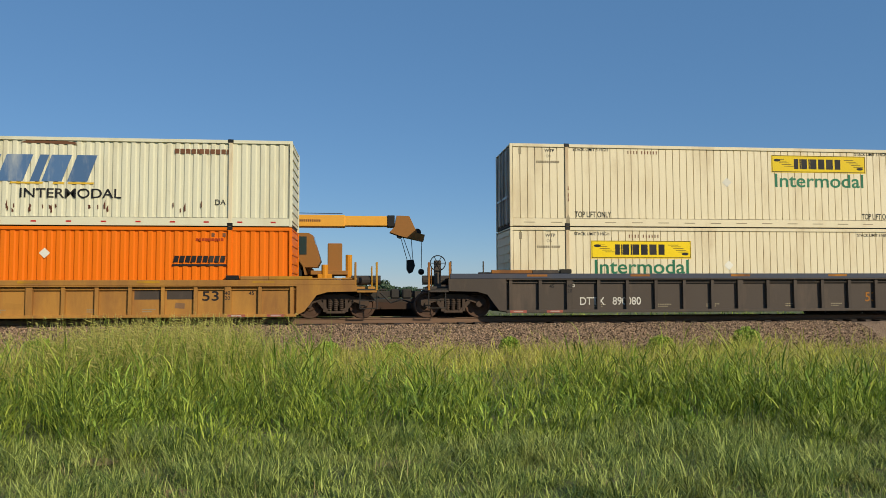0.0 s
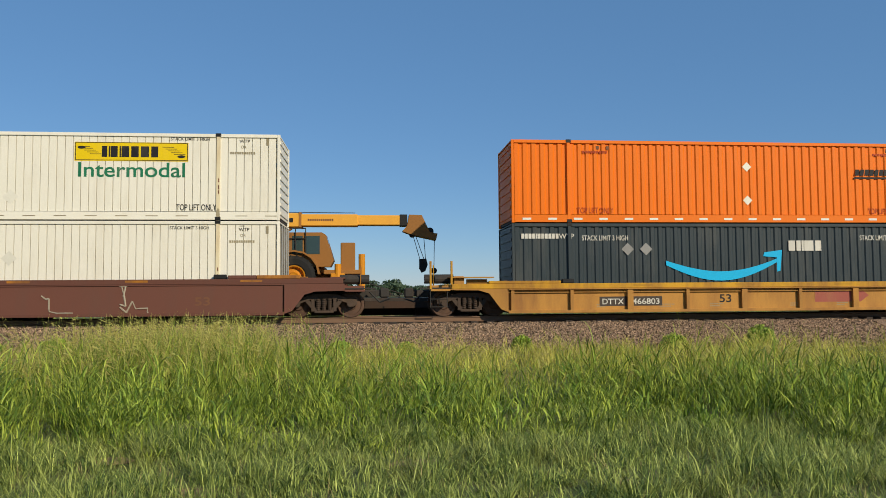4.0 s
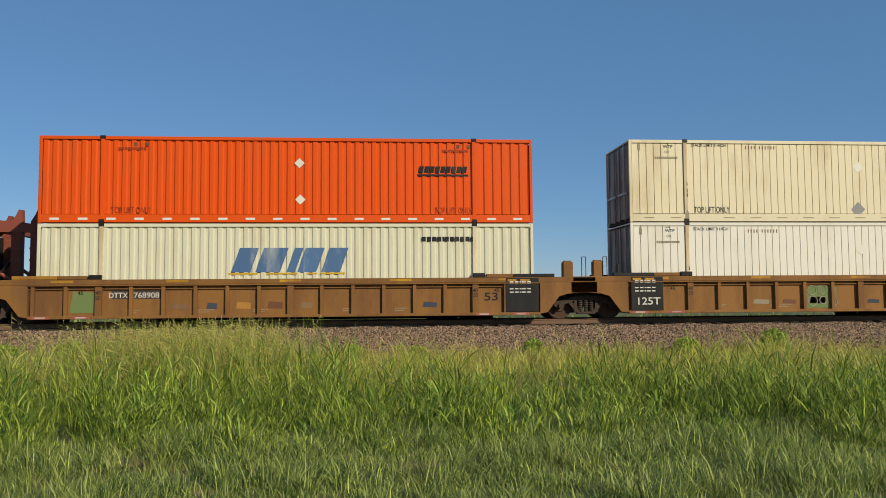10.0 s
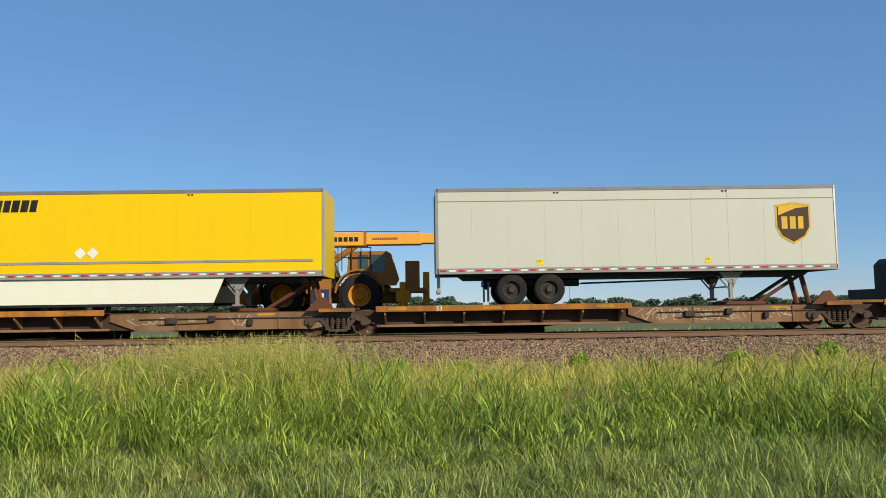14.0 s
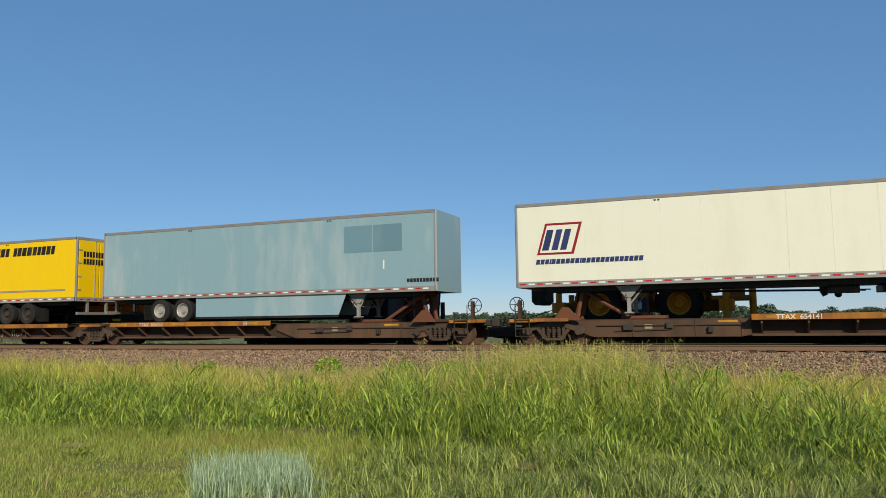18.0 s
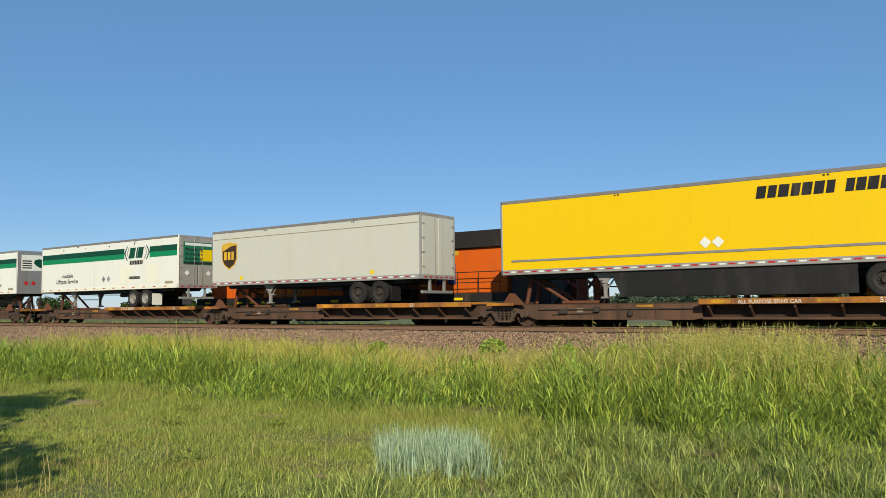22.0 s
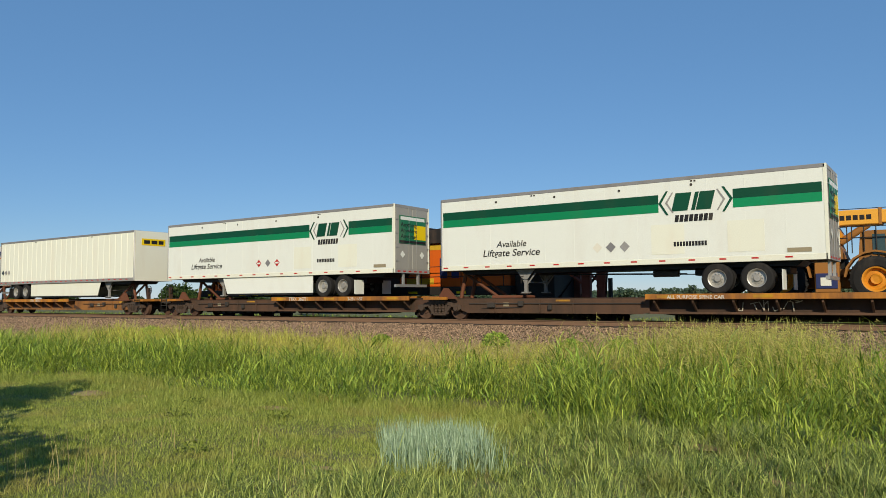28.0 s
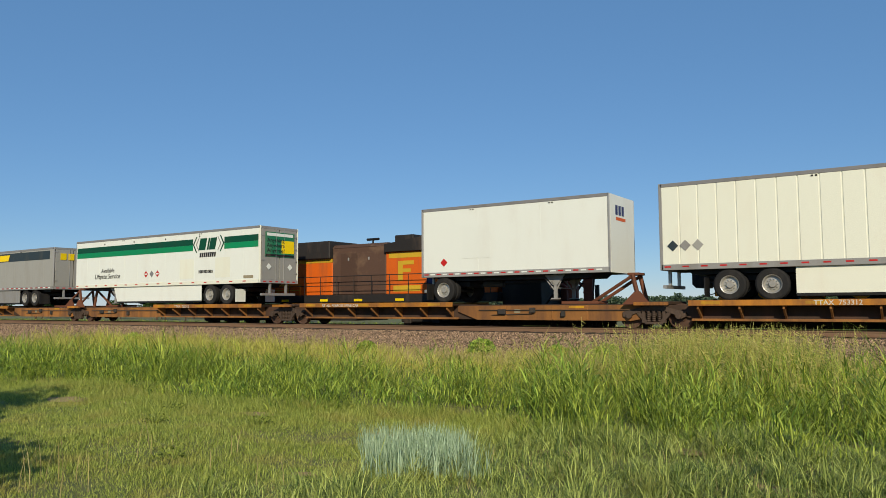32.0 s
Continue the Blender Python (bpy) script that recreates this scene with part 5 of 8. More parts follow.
SPL = "rust-brown spine car with an orange wheel deck"
BOG = {"A": [-136.65, -153.2, -170.2, -187.6, -204.9, -221.1], "B": [-225.4, -242.4, -260.0, -277.5, -295.0, -312.3], "C": [-316.3, -334.0, -352.85, -370.4], "D": [-375.0, -391.2, -409.1, -427.0, -444.5]}
TAIL = {"A": "LLLLR", "B": "LRRRR", "C": "LRR", "D": "LLRL"}
SIGN = {("A", 0): ((-6.3, "TTAX  654141", 0.15), (0.2, "53", 0.15)), ("A", 1): ((-5.2, "53", 0.15),), ("A", 4): ((-1.0, "TTAX  654141", 0.15),), ("B", 0): ((-5.5, "TTAX  654030", 0.15), (0.0, "53", 0.15)), ("B", 2): ((4.2, "53", 0.15), (0.2, "ALL PURPOSE SPINE CAR", 0.12)), ("B", 3): ((4.4, "53", 0.15),), ("B", 4): ((0.6, "TTAX  654030", 0.15), (5.5, "53", 0.15)), ("C", 0): ((-6.2, "2-28 / 1-57", 0.14), (-3.0, "TTRX  360731", 0.15)), ("C", 1): ((0.4, "ALL PURPOSE SPINE CAR", 0.12),), ("C", 2): ((0.2, "TTRX  360731", 0.15), (4.0, "2-28 / 1-57", 0.14)), ("D", 0): ((-3.0, "TTAX  753312", 0.15),), ("D", 1): ((-6.2, "53' ALL PURPOSE SPINE CAR", 0.12),), ("D", 2): ((1.0, "TTAX  753312", 0.14),)}


def scribble(t, x0, x1, z0, z1, y, n, seed, mat="graffiti_pale"):
    """Loose sprayed strokes, each a thin raised line of paint."""
    r = random.Random(seed)
    for i in range(n):
        x = x0 + (x1 - x0) * (i + r.random() * 0.6) / n
        bm = B()
        p = (x, r.uniform(z0, z1))
        for j in range(r.choice((1, 2, 3))):
            q = (p[0] + r.uniform(-0.05, 0.30), r.choice((z0, z1)) + r.uniform(-0.05, 0.05))
            d = Vector((q[0] - p[0], 0, q[1] - p[1]))
            side = Vector((-d.z, 0, d.x)).normalized() * r.uniform(0.012, 0.026)
            a, b = Vector((p[0], 0, p[1])), Vector((q[0], 0, q[1]))
            prism(bm, [(v.x, v.z) for v in (a - side, b - side * 0.6, b + side * 0.6, a + side)], y - 0.002 - 0.0007 * j, y)
            p = q
        part("graffiti", bm, mat, t, "pale sprayed stroke")


for key, bs in BOG.items():
    for i in range(len(bs) - 1):
        unit = spine_unit(bs[i + 1], bs[i], TAIL[key][i], SPL, SIGN.get((key, i), ()), first=i == 0, last=i == len(bs) - 2, side="sill_orange" if key == "D" else "sill_tan" if key + str(i) in ("A1", "A2") else "sill")
        mid = (bs[i] + bs[i + 1]) / 2
        if key + str(i) == "A1":
            scribble(unit, -160.2 - mid, -156.2 - mid, 0.42, 0.78, -1.022, 24, 3)
            scribble(unit, -155.9 - mid, -154.8 - mid, 0.50, 0.74, -1.022, 6, 4)
        if key + str(i) == "A2":
            scribble(unit, -177.3 - mid, -176.0 - mid, 0.45, 0.72, -1.022, 6, 5)
            scribble(unit, -173.9 - mid, -173.2 - mid, 0.45, 0.76, -1.022, 4, 6)
        if key + str(i) in ("B1", "C1"):
            scribble(unit, 2.6, 4.6, 0.45, 0.75, -1.022, 8, 7)


# ---- road trailers ----
def tyre_mesh():
    return mesh_of(lathe(B(), (0, 0, 0), [(-0.13, 0.30), (-0.14, 0.34), (-0.14, 0.46), (-0.10, 0.515), (0.10, 0.515), (0.14, 0.46), (0.14, 0.30)], 28, False), "tyre", M["rubber"])


def rim_mesh(mat):
    bm = lathe(B(), (0, 0, 0), [(-0.10, 0.05), (-0.10, 0.10), (-0.02, 0.13), (0.0, 0.24), (-0.12, 0.28), (-0.135, 0.305), (0.10, 0.305)], 28)
    for k in range(10):
        a = k * math.tau / 10
        rod(bm, (math.cos(a) * 0.165, -0.06, math.sin(a) * 0.165), (math.cos(a) * 0.165, -0.01, math.sin(a) * 0.165), 0.016, 5)
    return mesh_of(bm, "rim", M[mat])


TAPE = {c: mesh_of(box(B(), 0, 0.22, -0.006, 0, 0, 0.05), "reflector", M[c]) for c in ("red", "pure", "deck")}
TYRE, RIM, RIM_DARK = tyre_mesh(), rim_mesh("rim"), rim_mesh("steel")
SIDE_Y = -1.30


def trailer(left, right, top, tail, coat, label, axles, leg, seam=1.22, skirt="", rail="grey_rail", rear="alu", nose="", tape=("red", "pure"), rims=True, ribs=0.0, band_top=0.13, bottom=2.02, flap="black", tape_gap=0.62):
    t = thing("road_trailer", label, "trailer", "road trailers on spine cars")
    c, h = (left + right) / 2, (right - left) / 2
    k = -1 if tail == "L" else 1  # the tail's side
    w = 1.295
    bm = B()
    if ribs:
        ribbed(bm, -h + 0.10, h - 0.10, -w, bottom + 0.20, top - band_top, ribs, 0.90, 0.02, 0.03)
        part("side_wall", bm, coat, t)
    else:
        part("side_wall", box(B(), -h + 0.10, h - 0.10, -w, -w + 0.05, bottom + 0.20, top - band_top), coat, t)
        n = round(2 * h / seam)
        strip = mesh_of(box(B(), -0.012, 0.012, -0.005, 0, bottom + 0.2, top - band_top), "seam_strip", M[coat])
        for i in range(1, n):
            part("seam_strip", strip, coat, t, m=pose(-h + i * 2 * h / n, -w, 0))
    part("side_wall", box(B(), -h + 0.10, h - 0.10, w - 0.05, w, bottom + 0.2, top - band_top), coat, t)
    part("roof", box(B(), -h + 0.03, h - 0.03, -w + 0.03, w - 0.03, top - 0.05, top - 0.006), "alu", t)
    part("floor", box(B(), -h + 0.06, h - 0.06, -w + 0.06, w - 0.06, bottom + 0.02, bottom + 0.14), "steel", t)
    for y in (-1, 1):
        ya, yb = sorted((y * (w + 0.012), y * (w - 0.05)))
        part("bottom_rail", box(B(), -h + 0.05, h - 0.05, ya, yb, bottom, bottom + 0.20, 0.01), rail, t)
        part("top_rail", box(B(), -h + 0.05, h - 0.05, ya, yb, top - band_top, top, 0.012), "top_grey", t)
        for sg in (-1, 1):
            xa, xb = sorted((sg * h, sg * (h - 0.11)))
            part("corner_post", box(B(), xa, xb, ya, yb, bottom, top, 0.03 if sg == -k else 0.01), "alu" if sg == -k else rail, t)
    # nose wall and rear doors
    xn = -k * (h - 0.03)
    part("nose_wall", box(B(), xn - 0.03, xn + 0.03, -w + 0.05, w - 0.05, bottom, top - 0.02), nose or coat, t)
    xt = k * (h - 0.04)
    for y in (-0.61, 0.61):
        d = part("rear_door", box(B(), xt - 0.03, xt + 0.03, y - 0.58, y + 0.58, bottom + 0.18, top - 0.14, 0.008), rear, t)
        part("lock_rod", rod(B(), (xt + k * 0.05, y * 0.45, bottom + 0.1), (xt + k * 0.05, y * 0.45, top - 0.1), 0.018, 6), "alu", d)
        for i in range(4):
            z = bottom + 0.5 + i * 0.62
            part("hinge", box(B(), xt + (0.03 if k > 0 else -0.05), xt + (0.05 if k > 0 else -0.03), y * 1.85 - 0.09, y * 1.85 + 0.09, z, z + 0.06), "grey_rail", d)
    part("rear_sill", box(B(), *sorted((xt - k * 0.05, xt + k * 0.04)), -1.27, 1.27, bottom, bottom + 0.18), "grey_rail", t)
    part("rear_header", box(B(), *sorted((xt - k * 0.05, xt + k * 0.035)), -1.27, 1.27, top - 0.14, top - 0.01), "grey_rail", t)
    for i in range(6):
        part("reflector", box(B(), *sorted((xt + k * 0.04, xt + k * 0.045)), -1.1 + i * 0.4, -0.9 + i * 0.4, bottom + 0.05, bottom + 0.11), "red", t)
    guard = B()
    for y in (-0.55, 0.55):
        box(guard, *sorted((xt - k * 0.12, xt - k * 0.02)), y - 0.05, y + 0.05, 1.45, bottom)
    box(guard, *sorted((xt - k * 0.12, xt)), -1.15, 1.15, 1.40, 1.52)
    part("rear_guard", guard, "alu", t, "grey rear under-run guard")
    # sills and running gear
    part("under_sill", prism(B(), [(-h + 1.0, bottom - 0.16), (h - 1.0, bottom - 0.16), (h - 0.8, bottom), (-h + 0.8, bottom)], -0.9, 0.9), "black", t)
    ax = [a - c for a in axles]
    sl = part("axle_slider", box(B(), min(ax) - 0.9, max(ax) + 0.9, -0.62, 0.62, 1.62, 1.84, 0.02), "black", t)
    for a in ax:
        part("axle", rod(B(), (a, -1.0, 1.485), (a, 1.0, 1.485), 0.07, 8), "steel", sl)
        for y in (-1, 1):
            for yy in (1.12, 0.80):
                wl = part("wheel", TYRE, "rubber", t, "dual road tyre", pose(a, y * yy, 1.49, 0, 0, 0 if y < 0 else 180))
                if yy > 1:
                    part("rim", RIM if rims else RIM_DARK, "rim", wl)
    fx = (max(ax) if k > 0 else min(ax)) + k * 0.78
    for y in (-1.0, 1.0):
        part("mud_flap", box(B(), fx - 0.012, fx + 0.012, y - 0.32, y + 0.32, 1.10, 1.75), flap, t, "hanging mud flap")
    lx = leg - c
    lg = B()
    for y in (-0.85, 0.85):
        box(lg, lx - 0.06, lx + 0.06, y - 0.06, y + 0.06, 1.12, bottom)
        box(lg, lx - 0.14, lx + 0.14, y - 0.14, y + 0.14, 1.08, 1.12)
        rod(lg, (lx, y, 1.35), (lx + k * 0.55, y, bottom), 0.03, 6)
        rod(lg, (lx, y, 1.35), (lx - k * 0.35, y, bottom), 0.03, 6)
    rod(lg, (lx, -0.85, 1.5), (lx, 0.85, 1.5), 0.03, 6)
    gear = part("landing_gear", lg, "grey_rail", t, "grey landing legs")
    for y in (-0.93, 0.93):
        part("gusset", prism(B(), [(lx - 0.42, bottom - 0.02), (lx + 0.42, bottom - 0.02), (lx + 0.10, 1.62), (lx - 0.10, 1.62)], y - 0.01, y + 0.01), "grey_rail", gear, "grey triangular gusset plate")
        part("foot_plate", box(B(), lx - 0.17, lx + 0.17, y - 0.1, y + 0.1, 1.03, 1.08, 0.01), "steel", gear)
    part("crank_handle", rod(rod(B(), (lx - 0.05, -1.0, 1.72), (lx - 0.05, -1.18, 1.72), 0.014, 5), (lx - 0.05, -1.18, 1.72), (lx - 0.05, -1.18, 1.45), 0.014, 5), "steel", gear)
    if skirt:
        a0, a1 = sorted((lx + k * 0.35, (min(ax) if k > 0 else max(ax)) - k * 0.7))
        pts = [(a0 + (0.35 if k > 0 else 0), 1.18), (a1 - (0.35 if k < 0 else 0), 1.18), (a1, bottom), (a0, bottom)]
        for y in (-1, 1):
            ya, yb = sorted((y * 1.22, y * 1.19))
            sk = part("side_skirt", prism(B(), pts, ya, yb), skirt, t, "aerodynamic side skirt")
            part("skirt_edge", box(B(), pts[0][0], pts[1][0], ya - 0.003, yb + 0.003, 1.10, 1.19), "black", sk)
    for u in (0.30, 0.72):
        lx_ = -h + u * 2 * h
        part("marker_lamp", box(box(B(), lx_ - 0.09, lx_ - 0.03, -w - 0.018, -w - 0.010, top - band_top - 0.07, top - band_top - 0.02), lx_ + 0.03, lx_ + 0.09, -w - 0.018, -w - 0.010, top - band_top - 0.07, top - band_top - 0.02), "steel", t, "pair of dark marker lamps")
    for y in (-0.5, 0.5):
        part("air_line", rod(B(), (min(ax) - 1.2 if k > 0 else max(ax) + 1.2, y, 1.7), (lx, y, bottom - 0.2), 0.02, 5), "black", t)
    part("air_tank", rod(B(), (ax[0] - k * 1.5, -0.45, 1.72), (ax[0] - k * 2.4, -0.45, 1.72), 0.13, 10), "steel", t, "dark air tank under the floor")
    n = max(8, round(2 * h / tape_gap))
    for j, mt in enumerate(tape):
        for i in range(n if mt else 0):
            part("reflector", TAPE[mt], mt, t, m=pose(-h + 0.15 + (i + 0.5 * j) * (2 * h - 0.4) / n, -w - 0.012, bottom + 0.09))
    MOVERS.append((t, c, 0.0))
    return t, (lambda s: s - c)


def shield(t, x, z, k=1.0):
    def sh(f, y, mat, nm):
        pts = [(-0.60, 0.62), (0.0, 0.72), (0.60, 0.62), (0.60, -0.15), (0.42, -0.48), (0.0, -0.72), (-0.42, -0.48), (-0.60, -0.15)]
        return plate(nm, [(x + p * f * k, z + q * f * k) for p, q in pts], y, mat, t, "gold-edged brown shield logo" if mat == "gold" else "")
    sh(1.0, SIDE_Y - 0.002, "gold", "shield")
    sh(0.90, SIDE_Y - 0.006, "ups_dark", "shield_field")
    plate("shield_cap", [(x - 0.50 * k, z + 0.26 * k), (x - 0.50 * k, z + 0.56 * k), (x, z + 0.64 * k), (x + 0.5 * k, z + 0.56 * k), (x + 0.50 * k, z + 0.54 * k), (x + 0.1 * k, z + 0.50 * k)], SIDE_Y - 0.011, "gold", t)
    bars(x - 0.40 * k, SIDE_Y - 0.017, z - 0.20 * k, [0.20 * k, 0.20 * k, 0.18 * k], 0.42 * k, "gold", t, gap=0.42, label="gold blocks on the shield")


UPS = "pale grey road trailer with brown shield logo"
def crease(t, h, top):
    """Raised moulding under the roof line and a grey line at the floor."""
    part("side_moulding", box(B(), -h + 0.1, h - 0.1, -1.303, -1.295, top - 0.46, top - 0.43), "faint", t, "thin raised side moulding")


t, at = trailer(-144.57, -136.05, 4.95, "L", "ups", UPS, [-143.65], -139.3, skirt="ups", rims=False)
crease(t, 4.26, 4.95)
shield(t, at(-137.75), 3.75)
t, at = trailer(-166.9, -153.24, 4.92, "L", "ups", UPS, [-164.35, -163.08], -156.8, rims=False)
crease(t, 6.83, 4.92)
shield(t, at(-154.75), 3.62)
for s in (-163.5, -157.8):
    plate("lift_label", [(at(s), 2.30), (at(s) + 0.22, 2.30), (at(s) + 0.22, 2.48), (at(s), 2.48)], SIDE_Y, "logo_yellow", t, "small yellow label reading LIFT")
    letters("LIFT", at(s) + 0.03, SIDE_Y - 0.006, 2.40, 0.05, "letter_black", t)
YEL = "yellow road trailer with black block lettering on a spine car"


def yellow_marks(t, at, s, z, w, sd):
    bars(at(s), SIDE_Y - 0.004, z, [w * f for f in (0.055, 0.05, 0.06, 0.05, 0.055, 0.055, 0.045)], 0.40, "letter_black", t, slant=0.18, gap=0.22, label="row of black slanted blocks")
    bars(at(s) + w * 0.50, SIDE_Y - 0.004, z, [w * f for f in (0.045, 0.05, 0.055, 0.06, 0.05, 0.045, 0.05, 0.05, 0.045)], 0.40, "letter_black", t, slant=0.18, gap=0.20)
    for u in (0, 0.42):
        diamond(t, at(sd) + u, 2.88, y=SIDE_Y - 0.004, r=0.20, mat="pure", label="small white diamond placard")
    part("side_strip", box(B(), -7.6, 7.6, -1.315, -1.30, 2.52, 2.60), "grey_rail", t, "grey rub rail")


t, at = trailer(-186.6, -170.6, 4.98, "L", "yellow", YEL, [-184.6, -183.3], -173.6, skirt="act", rear="yellow", rims=False)
yellow_marks(t, at, -185.4, 4.28, 5.05, -178.7)
ACT = "white road trailer with dark red and navy markings"


def act_marks(t, at, s, su):
    x = at(s)
    plate("logo_frame", [(x, 3.15), (x + 1.3, 3.15), (x + 1.62, 4.25), (x + 0.32, 4.25)], SIDE_Y - 0.002, "dk_red", t, "dark red slanted logo frame")
    plate("logo_field", [(x + 0.10, 3.22), (x + 1.22, 3.22), (x + 1.50, 4.17), (x + 0.38, 4.17)], SIDE_Y - 0.007, "act", t)
    bars(x + 0.18, SIDE_Y - 0.013, 3.30, [0.24, 0.22, 0.22], 0.72, "navy", t, slant=0.28, gap=0.4)
    bars(x - 0.05, SIDE_Y - 0.004, 2.82, [0.135] * 3 + [0.06] + [0.14] * 6 + [0.06] + [0.135] * 13, 0.17, "navy", t, gap=0.18, slant=0.2)
    bars(at(su) + 0.2, SIDE_Y - 0.004, 2.62, [0.13] * 3 + [0.03] + [0.12] * 9 + [0.03] + [0.12] * 3, 0.17, "dk_red", t, gap=0.22, slant=0.2)


t, at = trailer(-204.14, -187.8, 5.03, "L", "act", ACT, [-201.1, -199.8], -191.0)
act_marks(t, at, -189.9, -203.2)
t, at = trailer(-222.34, -205.94, 5.0, "R", "act", ACT, [-210.05, -208.8], -218.5)
act_marks(t, at, -221.55, -209.0)
t, at = trailer(-241.8, -225.38, 5.07, "L", "sky_blue", "pale blue road trailer with darker repainted patch", [-238.5, -237.25], -228.9, skirt="sky_blue", nose="sky_blue", bottom=2.0)
for a, b in ((-229.3, -228.06), (-228.02, -226.8)):
    plate("repainted_patch", [(at(a), 3.58), (at(b), 3.58), (at(b), 4.62), (at(a), 4.62)], SIDE_Y, "blue_patch", t, "darker repainted patch")
bars(at(-226.6), SIDE_Y - 0.004, 2.36, [0.11] * 4 + [0.11] * 6, 0.14, "letter_black", t, gap=0.2)
plate("scratch", [(at(-227.6), 2.9), (at(-227.54), 2.9), (at(-227.54), 3.25), (at(-227.6), 3.25)], SIDE_Y, "pure", t)
t, at = trailer(-259.99, -243.4, 5.02, "R", "yellow", YEL, [-248.0, -246.6], -256.3, skirt="black", rear="yellow", rims=False, bottom=2.02)
yellow_marks(t, at, -250.2, 4.26, 5.15, -252.2)
for y, z in ((-0.95, 4.1), (-0.95, 3.75)):
    bars(at(-243.4) + 0.002, y, z, [0.13] * 9, 0.26, "letter_black", t, gap=0.3, turn=90)
t, at = trailer(-277.46, -261.3, 4.95, "R", "yellow", YEL, [-264.4, -263.2], -273.3, skirt="black", rear="yellow", rims=False)
yellow_marks(t, at, -267.9, 4.20, 5.15, -269.55)
for y, z in ((-0.95, 4.1), (-0.95, 3.75)):
    bars(at(-261.3) + 0.002, y, z, [0.13] * 9, 0.26, "letter_black", t, gap=0.3, turn=90)
t, at = trailer(-295.13, -281.36, 4.90, "R", "ups", UPS, [-285.0, -283.75], -291.1, rims=False, rear="ups")
crease(t, 6.88, 4.90)
shield(t, at(-293.72), 3.56)
for s in (-292.9, -284.2):
    plate("lift_label", [(at(s), 2.30), (at(s) + 0.22, 2.30), (at(s) + 0.22, 2.48), (at(s), 2.48)], SIDE_Y, "logo_yellow", t, "small yellow label reading LIFT")
RLL = "white road trailer with green stripe and block logo"


def green_trailer(left, right, tail, axles, leg, logo, words, haz, skirt, top=4.97, sign=True, gap=0.52):
    t, at = trailer(left, right, top, tail, "pure", RLL, axles, leg, skirt=skirt, rear="grey_trailer", nose="alu", tape=("red", ""), flap="pure", rail="act", tape_gap=1.05)
    x0, x1 = at(left) + 0.15, at(right) - 0.15
    a, b = at(logo) - 1.25, at(logo) + 1.25
    for p, q in ((x0, a), (b, x1)):
        sg = 0.25
        plate("stripe", [(p, 4.13), (q, 4.13), (q - (0 if q == x1 else -0.0), 4.45), (p, 4.45)], SIDE_Y - 0.003, "green_dark", t, "dark green stripe")
        plate("stripe", [(p, 3.83), (q, 3.83), (q, 4.127), (p, 4.127)], SIDE_Y - 0.003, "green_band", t, "bright green stripe")
    for sg in (-1, 1):
        xx = at(logo) + sg * 1.25
        plate("chevron", [(xx - sg * 0.35, 3.72), (xx - sg * 0.27, 3.72), (xx, 4.14), (xx - sg * 0.27, 4.56), (xx - sg * 0.35, 4.56), (xx - sg * 0.10, 4.14)], SIDE_Y - 0.004, "green_dark", t, "green chevron")
        xx -= sg * 0.20
        plate("chevron", [(xx - sg * 0.33, 3.78), (xx - sg * 0.28, 3.78), (xx - sg * 0.04, 4.14), (xx - sg * 0.28, 4.50), (xx - sg * 0.33, 4.50), (xx - sg * 0.12, 4.14)], SIDE_Y - 0.004, "grey_rail", t, "thin grey inner chevron")
    for u in (0.18, 0.36, 0.54, 0.72):
        cx_ = x0 + u * (x1 - x0)
        plate("side_lamp", [(cx_ + 0.05 * math.cos(j * math.tau / 8), top - 0.30 + 0.05 * math.sin(j * math.tau / 8)) for j in range(8)], SIDE_Y - 0.003, "steel", t, "small dark round side lamp")
    for u in (0.62, 0.80):
        plate("wall_panel", [(x0 + u * (x1 - x0), 2.36), (x0 + u * (x1 - x0) + 1.15, 2.36), (x0 + u * (x1 - x0) + 1.15, 3.40), (x0 + u * (x1 - x0), 3.40)], SIDE_Y + 0.002, "act", t, "riveted white wall panel")
    plate("corner_mark", [(x1 - 1.05, 2.28), (x1 - 0.35, 2.28), (x1 - 0.35, 2.42), (x1 - 1.05, 2.42)], SIDE_Y - 0.003, "faint", t, "small dark unit marking")
    bars(at(logo) - 0.80, SIDE_Y - 0.004, 3.84, [0.55, 0.13, 0.50], 0.62, "green_dark", t, slant=0.25, gap=0.22, label="dark green slanted logo blocks")
    bars(at(logo) - 0.70, SIDE_Y - 0.004, 3.46, [0.13] * 8, 0.24, "letter_black", t, slant=0.15, gap=0.25)
    letters("Available", at(words) + 0.62, SIDE_Y - 0.004, 2.90, 0.24, "letter_black", t, slant=0.2, width=1.35)
    letters("Liftgate Service", at(words), SIDE_Y - 0.004, 2.54, 0.27, "letter_black", t, slant=0.2, width=2.55)
    for i, mt in enumerate(("red", "top_grey", "red") if skirt else ("placard", "top_grey", "grey_rail")):
        diamond(t, at(haz) + 0.2 + i * gap, 2.70, y=SIDE_Y - 0.003, r=0.19, mat=mt, label="diamond hazard placard holder")
        if mt == "red":
            plate("placard_band", [(at(haz) + 0.08 + i * gap, 2.66), (at(haz) + 0.32 + i * gap, 2.66), (at(haz) + 0.32 + i * gap, 2.74), (at(haz) + 0.08 + i * gap, 2.74)], SIDE_Y - 0.008, "pure", t, "white band on the placard")
    bars(at(logo) - 0.75, SIDE_Y - 0.004, 2.62, [0.08] * 11, 0.16, "letter_black", t, gap=0.3)
    xr = at(right) + 0.012
